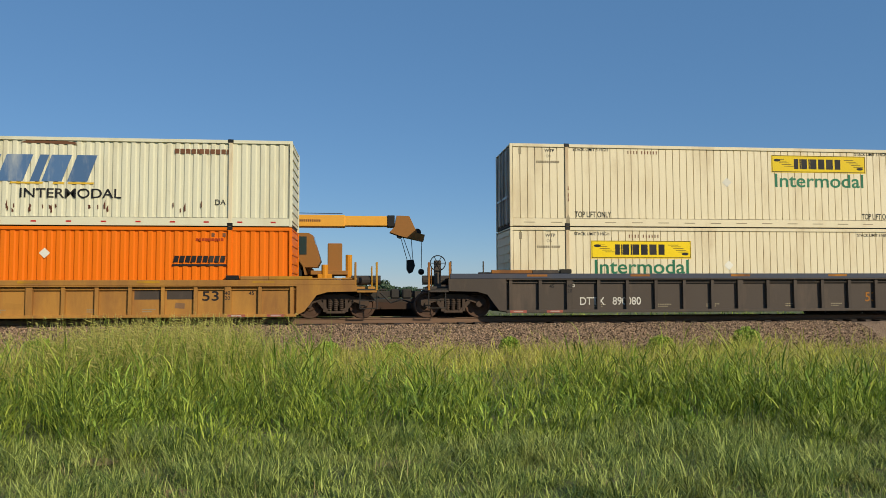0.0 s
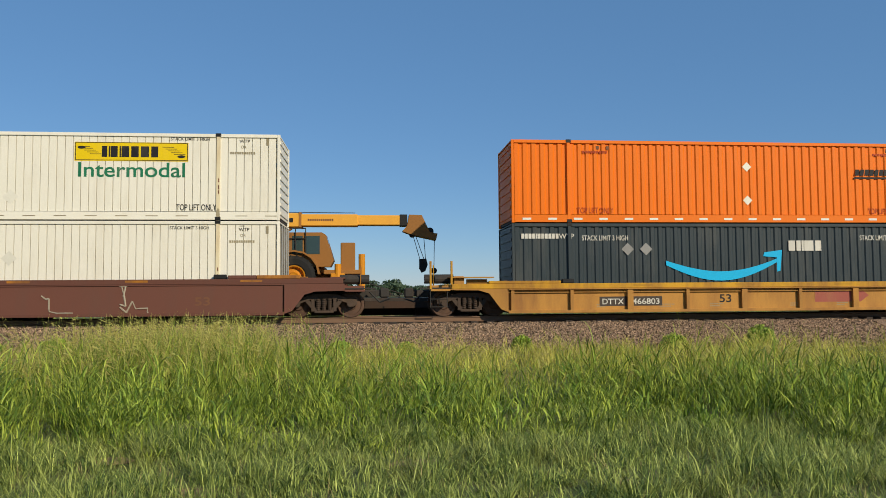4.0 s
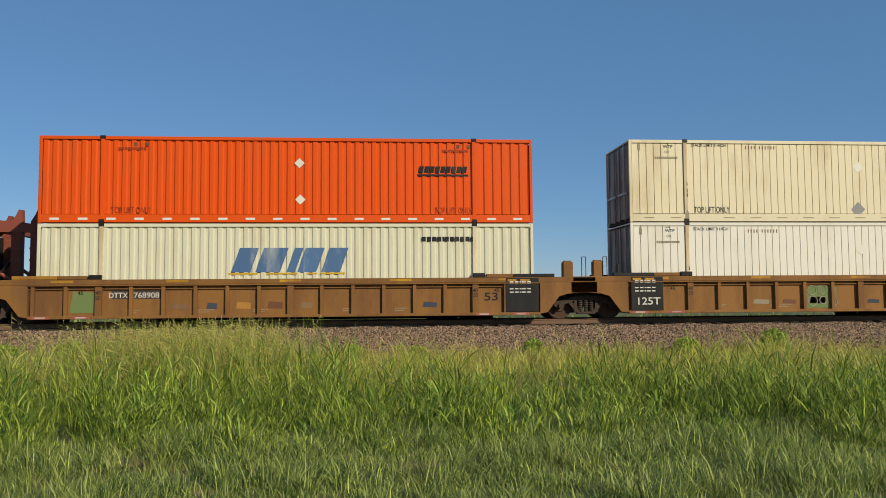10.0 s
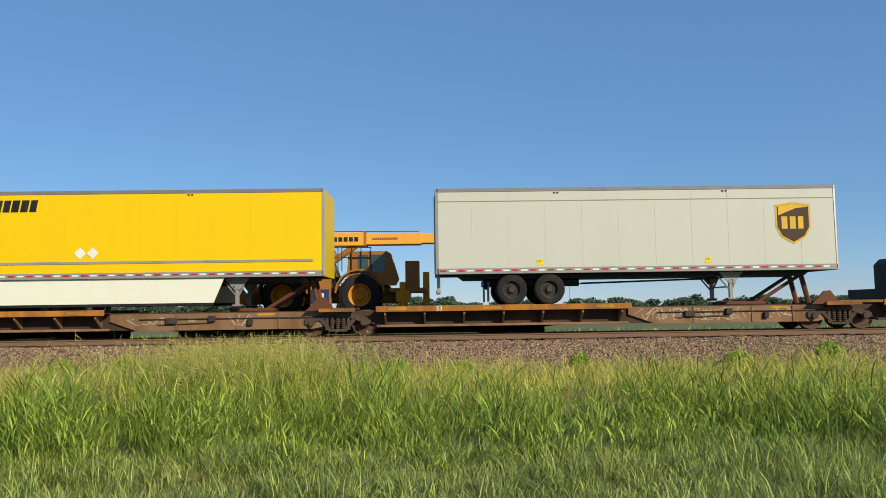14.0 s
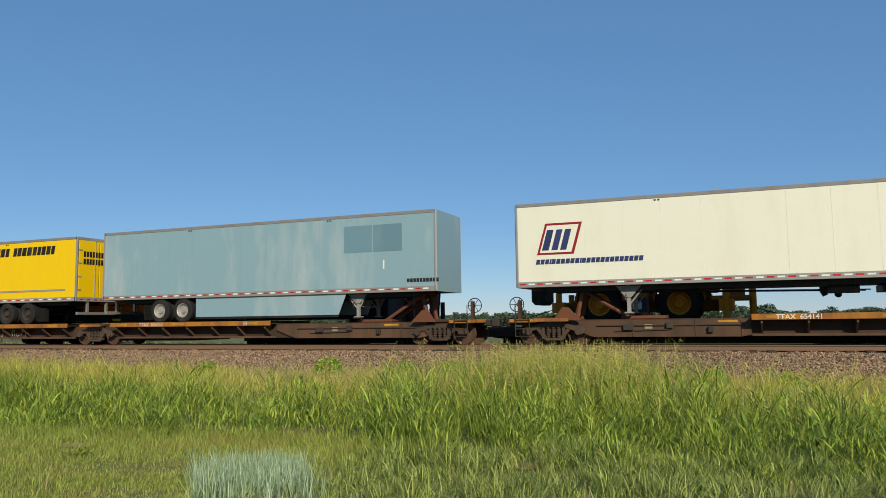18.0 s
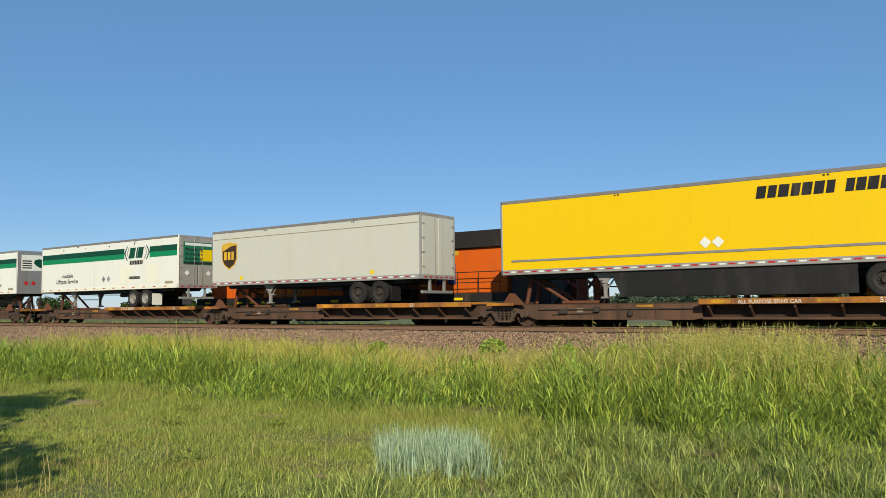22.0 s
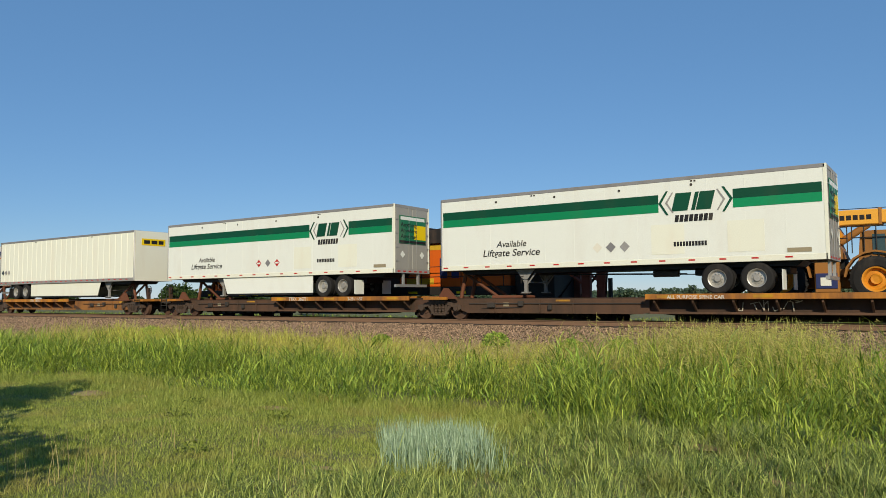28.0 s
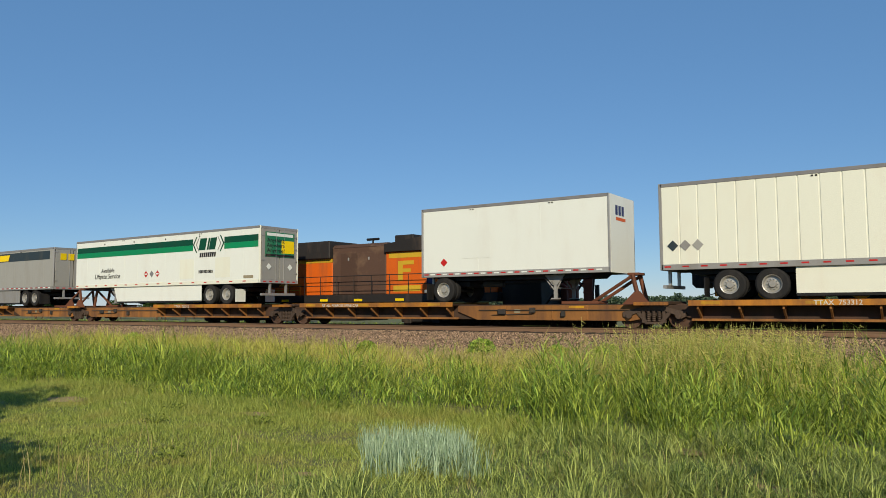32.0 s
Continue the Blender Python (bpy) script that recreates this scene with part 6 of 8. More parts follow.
    if sign:
        if tail == "R":
            s_ = part("rear_sign", box(B(), xr, xr + 0.008, -1.0, 1.0, 3.35, 4.60), "logo_green", t, "green and yellow advertising sign")
            part("sign_glow", box(B(), xr + 0.008, xr + 0.012, 0.1, 0.98, 3.55, 4.2), "logo_yellow", s_)
            part("sign_head", box(B(), xr + 0.008, xr + 0.012, -0.9, 0.9, 4.40, 4.55), "pure", s_)
            part("sign_foot", box(B(), xr + 0.008, xr + 0.012, -0.98, 0.98, 3.37, 3.48), "letter_black", s_)
            for i, wd in enumerate(("Anything", "Anywhere", "Anytime!")):
                letters(wd, xr + 0.016, -0.9, 4.10 - i * 0.26, 0.19, "letter_black", t, turn=90, width=1.2)
            for y in (-0.75, 0.7):
                part("placard", prism(B(), [(y - 0.17, 2.85), (y, 2.68), (y + 0.17, 2.85), (y, 3.02)], xr + 0.0, xr + 0.006, "x"), "pure", t)
        else:
            s_ = part("nose_sign", box(B(), xr, xr + 0.006, -1.05, 0.95, 3.62, 4.72), "pure", t, "white sign with dark green map shape")
            part("map_shape", prism(B(), [(-0.15, 4.35), (0.1, 4.45), (0.55, 4.42), (0.85, 4.5), (0.88, 4.2), (0.7, 3.95), (0.55, 3.8), (0.2, 3.85), (-0.05, 4.0), (-0.2, 4.15)], xr + 0.006, xr + 0.010, "x"), "green_dark", s_)
            for i in range(4):
                part("sign_line", box(B(), xr + 0.006, xr + 0.010, -0.98, -0.35, 4.25 - i * 0.16, 4.34 - i * 0.16), "letter_black", s_)
            for y in (-0.7, -0.2):
                part("placard", prism(B(), [(y - 0.17, 2.75), (y, 2.58), (y + 0.17, 2.75), (y, 2.92)], xr, xr + 0.006, "x"), "red", t)
    return t, at


green_trailer(-312.6, -297.98, "R", [-302.3, -301.1], -309.2, -301.9, -310.7, -306.0, "")
green_trailer(-332.1, -315.82, "L", [-329.5, -328.2], -319.6, -328.06, -320.55, -323.85, "pure", 5.01, gap=0.68)
green_trailer(-352.6, -338.0, "R", [-341.4, -340.15], -348.8, -342.05, -350.5, -345.8, "", 5.02)
green_trailer(-371.36, -355.05, "R", [-359.4, -358.15], -367.0, -359.0, -369.2, -364.0, "pure", 5.08, gap=0.66)
t, at = trailer(-390.85, -374.55, 5.02, "L", "act", "off-white ribbed road trailer with yellow nose sign", [-388.6, -387.3], -377.8, skirt="act", nose="act", ribs=0.62, tape=("red", ""))
xr = at(-374.55) + 0.003
s_ = part("nose_sign", box(B(), xr, xr + 0.008, -0.85, 0.75, 4.15, 4.55), "logo_yellow", t, "yellow sign with black border")
part("sign_blocks", box(box(box(B(), xr + 0.008, xr + 0.012, -0.7, -0.3, 4.24, 4.46), xr + 0.008, xr + 0.012, -0.2, 0.2, 4.24, 4.46), xr + 0.008, xr + 0.012, 0.28, 0.62, 4.24, 4.46), "letter_black", s_)
for i in range(3):
    diamond(t, at(-390.4) + i * 0.42, 2.85, y=SIDE_Y - 0.003, r=0.19, mat=("slate", "grey_rail", "grey_trailer")[i], label="dark diamond placard holder")
t, at = trailer(-400.93, -392.62, 4.90, "L", "pure", "clean white short road trailer with single axle", [-399.86], -395.0, nose="pure", seam=2.8)
diamond(t, at(-399.8), 2.62, y=SIDE_Y - 0.003, r=0.17, mat="red", label="red diamond placard")
plate("panel_outline", [(at(-398.9), 2.75), (at(-397.6), 2.75), (at(-397.6), 4.05), (at(-398.9), 4.05)], SIDE_Y + 0.001, "pure", t, "repaired white panel")
xr = at(-392.62) + 0.003
bars(xr + 0.003, -0.75, 4.15, [0.24, 0.24, 0.24], 0.36, "navy", t, turn=90, gap=0.35)
bars(xr + 0.003, -0.7, 3.95, [1.0], 0.12, "loco_orange", t, turn=90)
green_trailer(-427.0, -410.68, "R", [-414.5, -413.2], -423.4, -414.6, -424.9, -420.1, "pure", 4.88)
t, at = trailer(-444.0, -429.5, 4.70, "R", "grey_trailer", "grey road trailer with dark band and yellow emblem", [-433.0, -431.8], -440.5, skirt="grey_rail", nose="grey_trailer", rear="grey_trailer")
plate("dark_band", [(at(-443.5), 3.95), (at(-430), 3.95), (at(-430), 4.5), (at(-443.5), 4.5)], SIDE_Y, "slate", t, "dark band below the roof")
plate("emblem", [(at(-436.5), 4.0), (at(-435.2), 4.0), (at(-435.0), 4.4), (at(-436.3), 4.4)], SIDE_Y - 0.006, "logo_yellow", t, "yellow slanted emblem")
bars(at(-429.5) + 0.02, -0.9, 3.9, [0.4, 0.4, 0.4], 0.42, "logo_yellow", t, turn=90, gap=0.3)


# ---- ground, track ----
def ground_z(x, y):
    base = np.interp(y, [-400, 0, 7, 12, 20, 22, 33, 37, 60, 4000], [-0.65, -0.65, -0.66, -0.86, -0.98, -0.95, -0.9, -1.25, -1.3, -1.3])
    return base + 0.05 * np.sin(x * 0.9 + y * 0.5) * np.cos(y * 0.7 - x * 0.31) * (np.abs(y - 10) < 11)


def sheet(name, xs, ys, zf, mat):
    X, Y = np.meshgrid(xs, ys)
    Z = zf(X, Y)
    nx, ny = len(xs), len(ys)
    i = np.arange(ny - 1)[:, None] * nx + np.arange(nx - 1)[None, :]
    faces = np.stack([i, i + 1, i + 1 + nx, i + nx], -1).reshape(-1, 4)
    me = bpy.data.meshes.new(name)
    me.from_pydata(np.stack([X, Y, Z], -1).reshape(-1, 3).tolist(), [], faces.tolist())
    me.materials.append(M[mat])
    return new(name, me)


xs = np.concatenate([[-4000, -1500, -600, -250, -120], np.arange(-70, 40.1, 1.0), [70, 150, 400, 1200, 4000]])
ys = np.concatenate([[-1500, -400, -100, -30, -10], np.arange(-4, 36, 0.8), [40, 50, 70, 120, 250, 600, 1500, 4500]])
tagged(sheet("ground", xs, ys, ground_z, "soil"), "flat grassy ground reaching the horizon", "ground", kind="structure")


def ballast_z(x, y):
    z = np.interp(y, [21.7, 23.7, 24.2, 27.6, 28.6, 32.2, 34.6], [-1.02, -0.31, -0.24, -0.22, -0.62, -0.62, -1.3])
    r = np.sin(x * 7.3 + y * 11.1) * np.sin(y * 9.7 - x * 5.1) + np.sin(x * 2.3 - y * 3.7)
    return z + 0.018 * r + 0.012 * np.sin(x * 23.0) * np.sin(y * 29.0)


bal = tagged(sheet("ballast", np.concatenate([[-400, -200, -120], np.arange(-70, 40, 0.22), [80, 200, 400]]), np.arange(21.7, 34.7, 0.16), ballast_z, "ballast"), "bank of brown crushed-stone railway ballast", "ballast", kind="structure")


# added sheet over the ballast that darkens the ground below the train
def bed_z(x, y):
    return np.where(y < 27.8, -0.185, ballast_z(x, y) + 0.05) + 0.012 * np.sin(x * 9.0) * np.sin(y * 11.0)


tagged(sheet("track_bed", np.concatenate([[-200, -120], np.arange(-70, 40, 0.5), [80, 200]]), np.arange(25.4, 33.6, 0.3), bed_z, "bed"), "dark sheet painting the train's shade on the track bed", "track bed", kind="structure")


def scatter_mesh(name, verts, faces_n, mat):
    """verts: n x k x 3 with the same list of faces for each piece."""
    n, k, _ = verts.shape
    me = bpy.data.meshes.new(name)
    co = verts.reshape(-1, 3)
    base = np.arange(n) * k
    idx = np.concatenate([np.array(f)[None, :] + base[:, None] for f in faces_n], 1).ravel()
    per = [len(f) for f in faces_n]
    tot = np.tile(per, n)
    st = np.concatenate([[0], np.cumsum(tot)[:-1]])
    me.vertices.add(len(co))
    me.vertices.foreach_set("co", co.ravel())
    me.loops.add(len(idx))
    me.loops.foreach_set("vertex_index", idx.astype(np.int32))
    me.polygons.add(len(tot))
    me.polygons.foreach_set("loop_start", st.astype(np.int32))
    me.polygons.foreach_set("loop_total", tot.astype(np.int32))
    me.update(calc_edges=True)
    me.validate()
    me.materials.append(M[mat])
    return new(name, me)


rs = np.random.RandomState(3)
n = 85000
x = np.where(rs.rand(n) < 0.7, rs.uniform(-22, 17, n), rs.uniform(-60, -20, n))
y = rs.uniform(21.9, 24.9, n)
c = np.stack([x, y, ballast_z(x, y) + 0.012], -1)
octa = np.array([[1, 0, 0], [-1, 0, 0], [0, 1, 0], [0, -1, 0], [0, 0, 1], [0, 0, -1]], float)
size = rs.uniform(0.016, 0.040, (n, 1, 1))
pts = octa[None] * rs.uniform(0.6, 1.25, (n, 6, 3)) * size
ang = rs.uniform(0, math.tau, n)
ca, sa = np.cos(ang)[:, None], np.sin(ang)[:, None]
pts = np.stack([pts[..., 0] * ca - pts[..., 1] * sa, pts[..., 0] * sa + pts[..., 1] * ca, pts[..., 2]], -1) + c[:, None]
OCT = [(0, 2, 4), (2, 1, 4), (1, 3, 4), (3, 0, 4), (2, 0, 5), (1, 2, 5), (3, 1, 5), (0, 3, 5)]
tagged(scatter_mesh("ballast_stones", pts, OCT, "stone"), "loose brown crushed stones on the track bank", "stones", kind="stuff")


def rails(yc, zt, label):
    for s in (-1, 1):
        bm = B()
        y = yc + s * 0.755
        prism(bm, [(y - 0.07, zt - 0.175), (y + 0.07, zt - 0.175), (y + 0.07, zt - 0.16), (y + 0.012, zt - 0.14), (y + 0.012, zt - 0.045), (y + 0.036, zt - 0.035), (y + 0.036, zt - 0.004), (y + 0.025, zt), (y - 0.025, zt), (y - 0.036, zt - 0.004), (y - 0.036, zt - 0.035), (y - 0.012, zt - 0.045), (y - 0.012, zt - 0.14), (y - 0.07, zt - 0.16)], -420, 420, "x")
        solid("rail", bm, "rail", label, "rail", "structure")
    bm = B()
    for i in range(200):
        xx = -75 + i * 0.54
        box(bm, xx - 0.11, xx + 0.11, yc - 1.3, yc + 1.3, zt - 0.24, zt - 0.168 + 0.012 * math.sin(i * 5.3))
    solid("railway_ties", bm, "tie", "row of dark timber ties half sunk in ballast", "ties", "stuff")


rails(YC, 0.0, "rust-brown steel rail of the near track")
rails(YB, -0.42, "rust-brown steel rail of the far track")


# ---- grass ----
def blades(name, x, y, h, width, lean, mat, label, category="grass", seed=1, droop=0.5, thing_kind="stuff"):
    r = np.random.RandomState(seed)
    n = len(x)
    z = ground_z(x, y) - 0.01
    a = r.uniform(0, math.tau, n)
    wind = r.uniform(0, math.tau, n)
    dx, dy = np.cos(wind) + 0.15, np.sin(wind) * 0.7
    l = lean * r.uniform(0.05, 1.5, n) * h
    wx, wy = np.cos(a) * width * r.uniform(0.6, 1.3, n), np.sin(a) * width * r.uniform(0.6, 1.3, n)
    v = np.zeros((n, 7, 3))
    for i, (u, k) in enumerate(((0.0, 1.0), (0.40, 0.9), (0.78, 0.55))):
        px, py, pz = x + dx * l * u ** 2, y + dy * l * u ** 2, z + h * (u - droop * 0.25 * u ** 3)
        for j, s in enumerate((-1, 1)):
            v[:, i * 2 + j] = np.stack([px + s * wx * k, py + s * wy * k, pz], -1)
    v[:, 6] = np.stack([x + dx * l * 1.15, y + dy * l * 1.15, z + h * (1 - droop * 0.38)], -1)
    ob = scatter_mesh(name, v, [(0, 1, 3, 2), (2, 3, 5, 4), (4, 5, 6)], mat)
    return tagged(ob, label, category, kind=thing_kind)


def field(n, x0, x1, y0, y1, seed, power=1.0):
    r = np.random.RandomState(seed)
    x = r.uniform(x0, x1, n)
    y = y0 + (y1 - y0) * r.rand(n) ** power
    return x, y, r


def lumps(x, y, s=1.0):
    return 0.5 + 0.25 * (np.sin(x * 1.3 * s + 1.7 * np.sin(y * 0.8 * s)) + np.sin(y * 1.9 * s - 0.6 * x * s + 2.0))


def front(x):
    return 7.5 + 0.35 * np.sin(x * 0.8) + 0.25 * np.sin(x * 2.1 + 1) + np.interp(x, [-8.5, -7.5, -5.5, -3.5, 2, 5], [-0.5, 0, 0, -0.4, -0.3, 0.1])


GREEN_TALL = "tall green roadside grass bending in the wind"


def ribbons(name, x, y, z, length, half, az, tilt, bend, mat, label, seed, levels=5, category="grass"):
    """Blades that rise from their root and arch over: half is half the blade's width, az the way it leans, tilt its first lean, bend how far it nods."""
    r = np.random.RandomState(seed)
    n = len(x)
    twist = az + math.pi / 2 + r.normal(0, 0.45, n)
    wx, wy = np.cos(twist) * half, np.sin(twist) * half
    ca, sa = np.cos(az), np.sin(az)
    v = np.zeros((n, levels * 2 - 1, 3))
    px, py, pz = x.copy(), y.copy(), z - 0.02
    shape = np.interp(np.linspace(0, 1, levels), [0, 0.3, 0.6, 1], [0.65, 1.0, 0.85, 0])
    for i in range(levels):
        u = i / (levels - 1)
        if i < levels - 1:
            v[:, 2 * i] = np.stack([px - wx * shape[i], py - wy * shape[i], pz], -1)
            v[:, 2 * i + 1] = np.stack([px + wx * shape[i], py + wy * shape[i], pz], -1)
        else:
            v[:, 2 * i] = np.stack([px, py, pz], -1)
        th = tilt + bend * (u + 0.5 / (levels - 1)) ** 1.6
        d = length / (levels - 1)
        px, py, pz = px + ca * np.sin(th) * d, py + sa * np.sin(th) * d, pz + np.cos(th) * d
    faces = [(2 * i, 2 * i + 1, 2 * i + 3, 2 * i + 2) for i in range(levels - 2)] + [(2 * levels - 4, 2 * levels - 3, 2 * levels - 2)]
    return tagged(scatter_mesh(name, v, faces, mat), label, category, kind="stuff")


def stand_height(x, y):
    """Height of the tall growth over the plan."""
    h = 0.52 + 0.5 * lumps(x, y) + 0.16 * np.sin(x * 2.3 + 0.7) * np.sin(y * 1.7 + x * 0.6)
    h *= np.interp(y, [7, 8.5, 13, 17, 20, 22], [0.86, 1.0, 1.08, 0.92, 0.62, 0.38])
    h *= np.interp(y - front(x), [-0.5, 0.0, 0.7, 1.7], [0.30, 0.52, 0.82, 1.0])
    h *= np.where((x < -15) & (y > 13), np.interp(x, [-22, -15], [1.6, 1.0]), 1.0)
    return np.minimum(h, 1.02) * np.where((x > -15.5) & (x < -4.8) & (y > 16.8), 0.36, 1.0)


def clumps(name, count, each, x0, x1, y0, y1, size, half, mat, label, seed, power=1.0, spread=0.10, nod=1.5, loose=0.32):
    """Tufts: every blade is rooted near its tuft's middle and leans out from it."""
    r = np.random.RandomState(seed)
    cx, cy = r.uniform(x0, x1, count), y0 + (y1 - y0) * r.rand(count) ** power
    keep = (cy > front(cx) + r.normal(0.1, 0.35, count)) & (np.abs(cx) < 4 + cy * 0.75 + np.where(cx < 0, 15, 0))
    hollow = np.sin(cx * 3.1 + 1.3 * np.sin(cy * 2.7)) * np.sin(cy * 3.7 + 1.1 * np.sin(cx * 1.9))
    keep &= hollow > -0.28 + r.normal(0, 0.12, count)
    hollow = hollow[keep]
    cx, cy = cx[keep], cy[keep]
    ch = (0.84 + 0.34 * hollow) * stand_height(cx, cy) * r.uniform(0.62, 1.2, len(cx)) * size
    lean_x, lean_y = r.normal(0.03, 0.16, len(cx)), r.normal(-0.06, 0.16, len(cx))
    k = np.repeat(np.arange(len(cx)), each)
    n = len(k)
    a = r.uniform(0, math.tau, n)
    q = np.abs(r.normal(0, spread, n))
    x, y = cx[k] + np.cos(a) * q, cy[k] + np.sin(a) * q
    # leaves set along leaning stems, nodding outward
    rise = np.where(r.rand(n) < 0.72, r.rand(n) ** 0.8 * 0.80, 0.0)
    tilt = np.abs(r.normal(0, loose, n)) + 0.35 * (rise > 0) * r.rand(n)
    ox, oy = np.cos(a) * q * 1.2 + lean_x[k], np.sin(a) * q * 1.2 + lean_y[k]
    up = rise * ch[k]
    length = ch[k] * r.uniform(0.36, 0.72, n) * (1.15 - 0.45 * rise)
    turn = a + r.normal(0, 0.9, n)
    ribbons(name, x + ox * up, y + oy * up, ground_z(x, y) + up, length, half * r.uniform(0.55, 1.35, n), turn, tilt, r.uniform(0.15, 1.0, n) * nod, mat, label, seed + 1)


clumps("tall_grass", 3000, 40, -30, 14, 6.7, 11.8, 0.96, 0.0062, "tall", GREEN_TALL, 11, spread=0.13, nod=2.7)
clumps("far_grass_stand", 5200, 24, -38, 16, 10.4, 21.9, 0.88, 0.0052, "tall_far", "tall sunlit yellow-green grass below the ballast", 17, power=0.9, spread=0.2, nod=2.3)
clumps("broad_grass", 900, 15, -26, 13, 6.9, 11.0, 1.02, 0.0105, "weed", "broad-leaved tall grass with arching blades", 15, spread=0.09, nod=3.0, loose=0.42)
# taller wispy stand
r = np.random.RandomState(5)
n = 7000
x, y = r.normal(-3.6, 1.1, n), r.normal(13.6, 1.6, n)
ribbons("wispy_grass", x, y, ground_z(x, y), r.uniform(0.6, 1.55, n), r.uniform(0.003, 0.0055, n), r.uniform(0, math.tau, n), np.abs(r.normal(0, 0.22, n)), r.uniform(0.2, 1.8, n), "tall", "taller wispy stand of green grass", 23)
x, y, r = field(27000, -44, 12, 17.5, 22.4, 13)
some = np.arange(len(x)) < 17000
x, y = np.where(some, r.normal(-10.0, 2.8, len(x)), x), np.where(some, r.uniform(17.0, 22.0, len(x)), y)
blades("straw_grass", x, y, r.uniform(0.14, 0.5, len(x)), 0.007, 0.7, "straw", "dry yellow grass along the foot of the ballast", seed=24)
# seed heads: thin stalk with a loose tuft
r = np.random.RandomState(6)
n = 1350
x = np.concatenate([r.normal(-3.7, 1.0, 800), r.normal(-5.0, 2.2, 250), r.uniform(-30, 13, n - 1050)])
y = np.concatenate([r.normal(13.6, 1.5, 800), r.uniform(9.5, 14, 250), r.uniform(9, 20.5, n - 1050)])
hh = np.concatenate([r.uniform(0.8, 1.42, 800), r.uniform(0.65, 1.05, n - 800) * np.interp(y[800:], [9, 14, 20], [1, 0.95, 0.7])])
z = ground_z(x, y)
sway = r.normal(0.08, 0.17, n)
tips = []
for i in range(8):
    u = 0.70 + 0.30 * i / 8
    o = r.normal(0, 0.05, (n, 3)) * (1.25 - u) * 3.0
    p = np.stack([x + sway * hh * u ** 2, y, z + hh * (u - 0.12 * np.abs(sway) * u ** 3)], -1)
    q = p + o * np.array([1, 1, 1.1]) + np.stack([sway * 0.2, 0 * sway, np.full(n, 0.01)], -1)
    w = np.array([0.007, 0, 0.006])
    tips.append(np.stack([p - w, p + w, q], 1))
v = np.concatenate(tips, 0)
tagged(scatter_mesh("seed_heads", v, [(0, 1, 2)], "seed"), "loose tan seed heads above the grass", "grass", kind="stuff")
w = np.stack([np.full(n, 0.0022), np.zeros(n), np.zeros(n)], -1)
p0, p1 = np.stack([x, y, z], -1), np.stack([x + sway * hh, y, z + hh * (1 - 0.12 * np.abs(sway))], -1)
tagged(scatter_mesh("grass_stalks", np.stack([p0 - w, p0 + w, p1 + w * 0.5, p1 - w * 0.5], 1), [(0, 1, 2, 3)], "seed"), "thin tan grass stalks", "grass", kind="stuff")
# short grass before the stand: rough and tufted on one side, mown on the other
BARE = ((-3.73, 5.34, 0.20), (-3.55, 6.35, 0.28), (-12.2, 6.1, 0.45), (-11.0, 6.3, 0.3), (-5.8, 6.4, 0.24), (-8.1, 6.5, 0.35), (-1.4, 5.9, 0.25), (0.4, 6.6, 0.3), (1.9, 5.6, 0.22), (-2.3, 6.9, 0.25), (-5.0, 4.2, 0.16))


def clear_of_bare(x, y, r):
    ok = np.ones(len(x), bool)
    for bx, by, br in BARE:
        ok &= np.hypot(x - bx, (y - by) * 1.6) > br * r.uniform(0.1, 1.1, len(x))
    return ok


def rough_share(x, y):
    """1 where the verge grows rough, 0 where it is mown."""
    return np.clip((x + 5.1 - 0.15 * (y - 4) + 0.35 * np.sin(y * 2.3)) / 1.4, 0, 1)


x, y, r = field(480000, -19, -2.0, 1.8, 8.3, 14, 1.15)
keep = (y < front(x) + 0.5) & (np.hypot(x, y) > 4.7) & (y > 1.5 - 0.444 * (x + 6.9)) & (r.rand(len(x)) > rough_share(x, y)) & clear_of_bare(x, y, r)
x, y = x[keep], y[keep]
n = len(x)
ribbons("mown_grass", x, y, ground_z(x, y), (0.045 + 0.035 * lumps(x, y, 2.3) + np.interp(y - front(x), [-1.2, 0.3], [0, 0.12])) * r.uniform(0.5, 1.5, n), r.uniform(0.0024, 0.0046, n), r.uniform(0, math.tau, n), np.abs(r.normal(0, 0.45, n)), r.uniform(0.2, 1.3, n), "mown", "mown fine-bladed roadside lawn with bare patches", 25, levels=3)
# rough tufts
r = np.random.RandomState(31)
cx, cy = r.uniform(-8, 7.5, 5000), r.uniform(2.6, 9.2, 5000)
keep = (r.rand(5000) < rough_share(cx, cy)) & (cy < front(cx) + 1.3) & (np.hypot(cx, cy) > 4.4) & (cx < 1.6 + cy * 0.72) & clear_of_bare(cx, cy, r)
cx, cy = cx[keep], cy[keep]
k = np.repeat(np.arange(len(cx)), 34)
n = len(k)
a = r.uniform(0, math.tau, n)
q = np.abs(r.normal(0, 0.06, n))
x, y = cx[k] + np.cos(a) * q, cy[k] + np.sin(a) * q
tall_here = (0.13 + 0.22 * lumps(cx, cy, 2.1)) * r.uniform(0.55, 1.25, len(cx))
ribbons("rough_grass", x, y, ground_z(x, y), tall_here[k] * r.uniform(0.5, 1.3, n), r.uniform(0.0022, 0.0052, n), r.uniform(0, math.tau, n), np.abs(r.normal(0, 0.55, n)), r.uniform(0.2, 2.6, n), "short", "rough tufted blue-green grass before the tall stand", 32)
x, y, r = field(60000, -6.5, 7.5, 2.6, 9.4, 36)
keep = (r.rand(len(x)) < rough_share(x, y)) & (np.hypot(x, y) > 4.4) & (y < front(x) + 1.6)
x, y = x[keep], y[keep]
n = len(x)
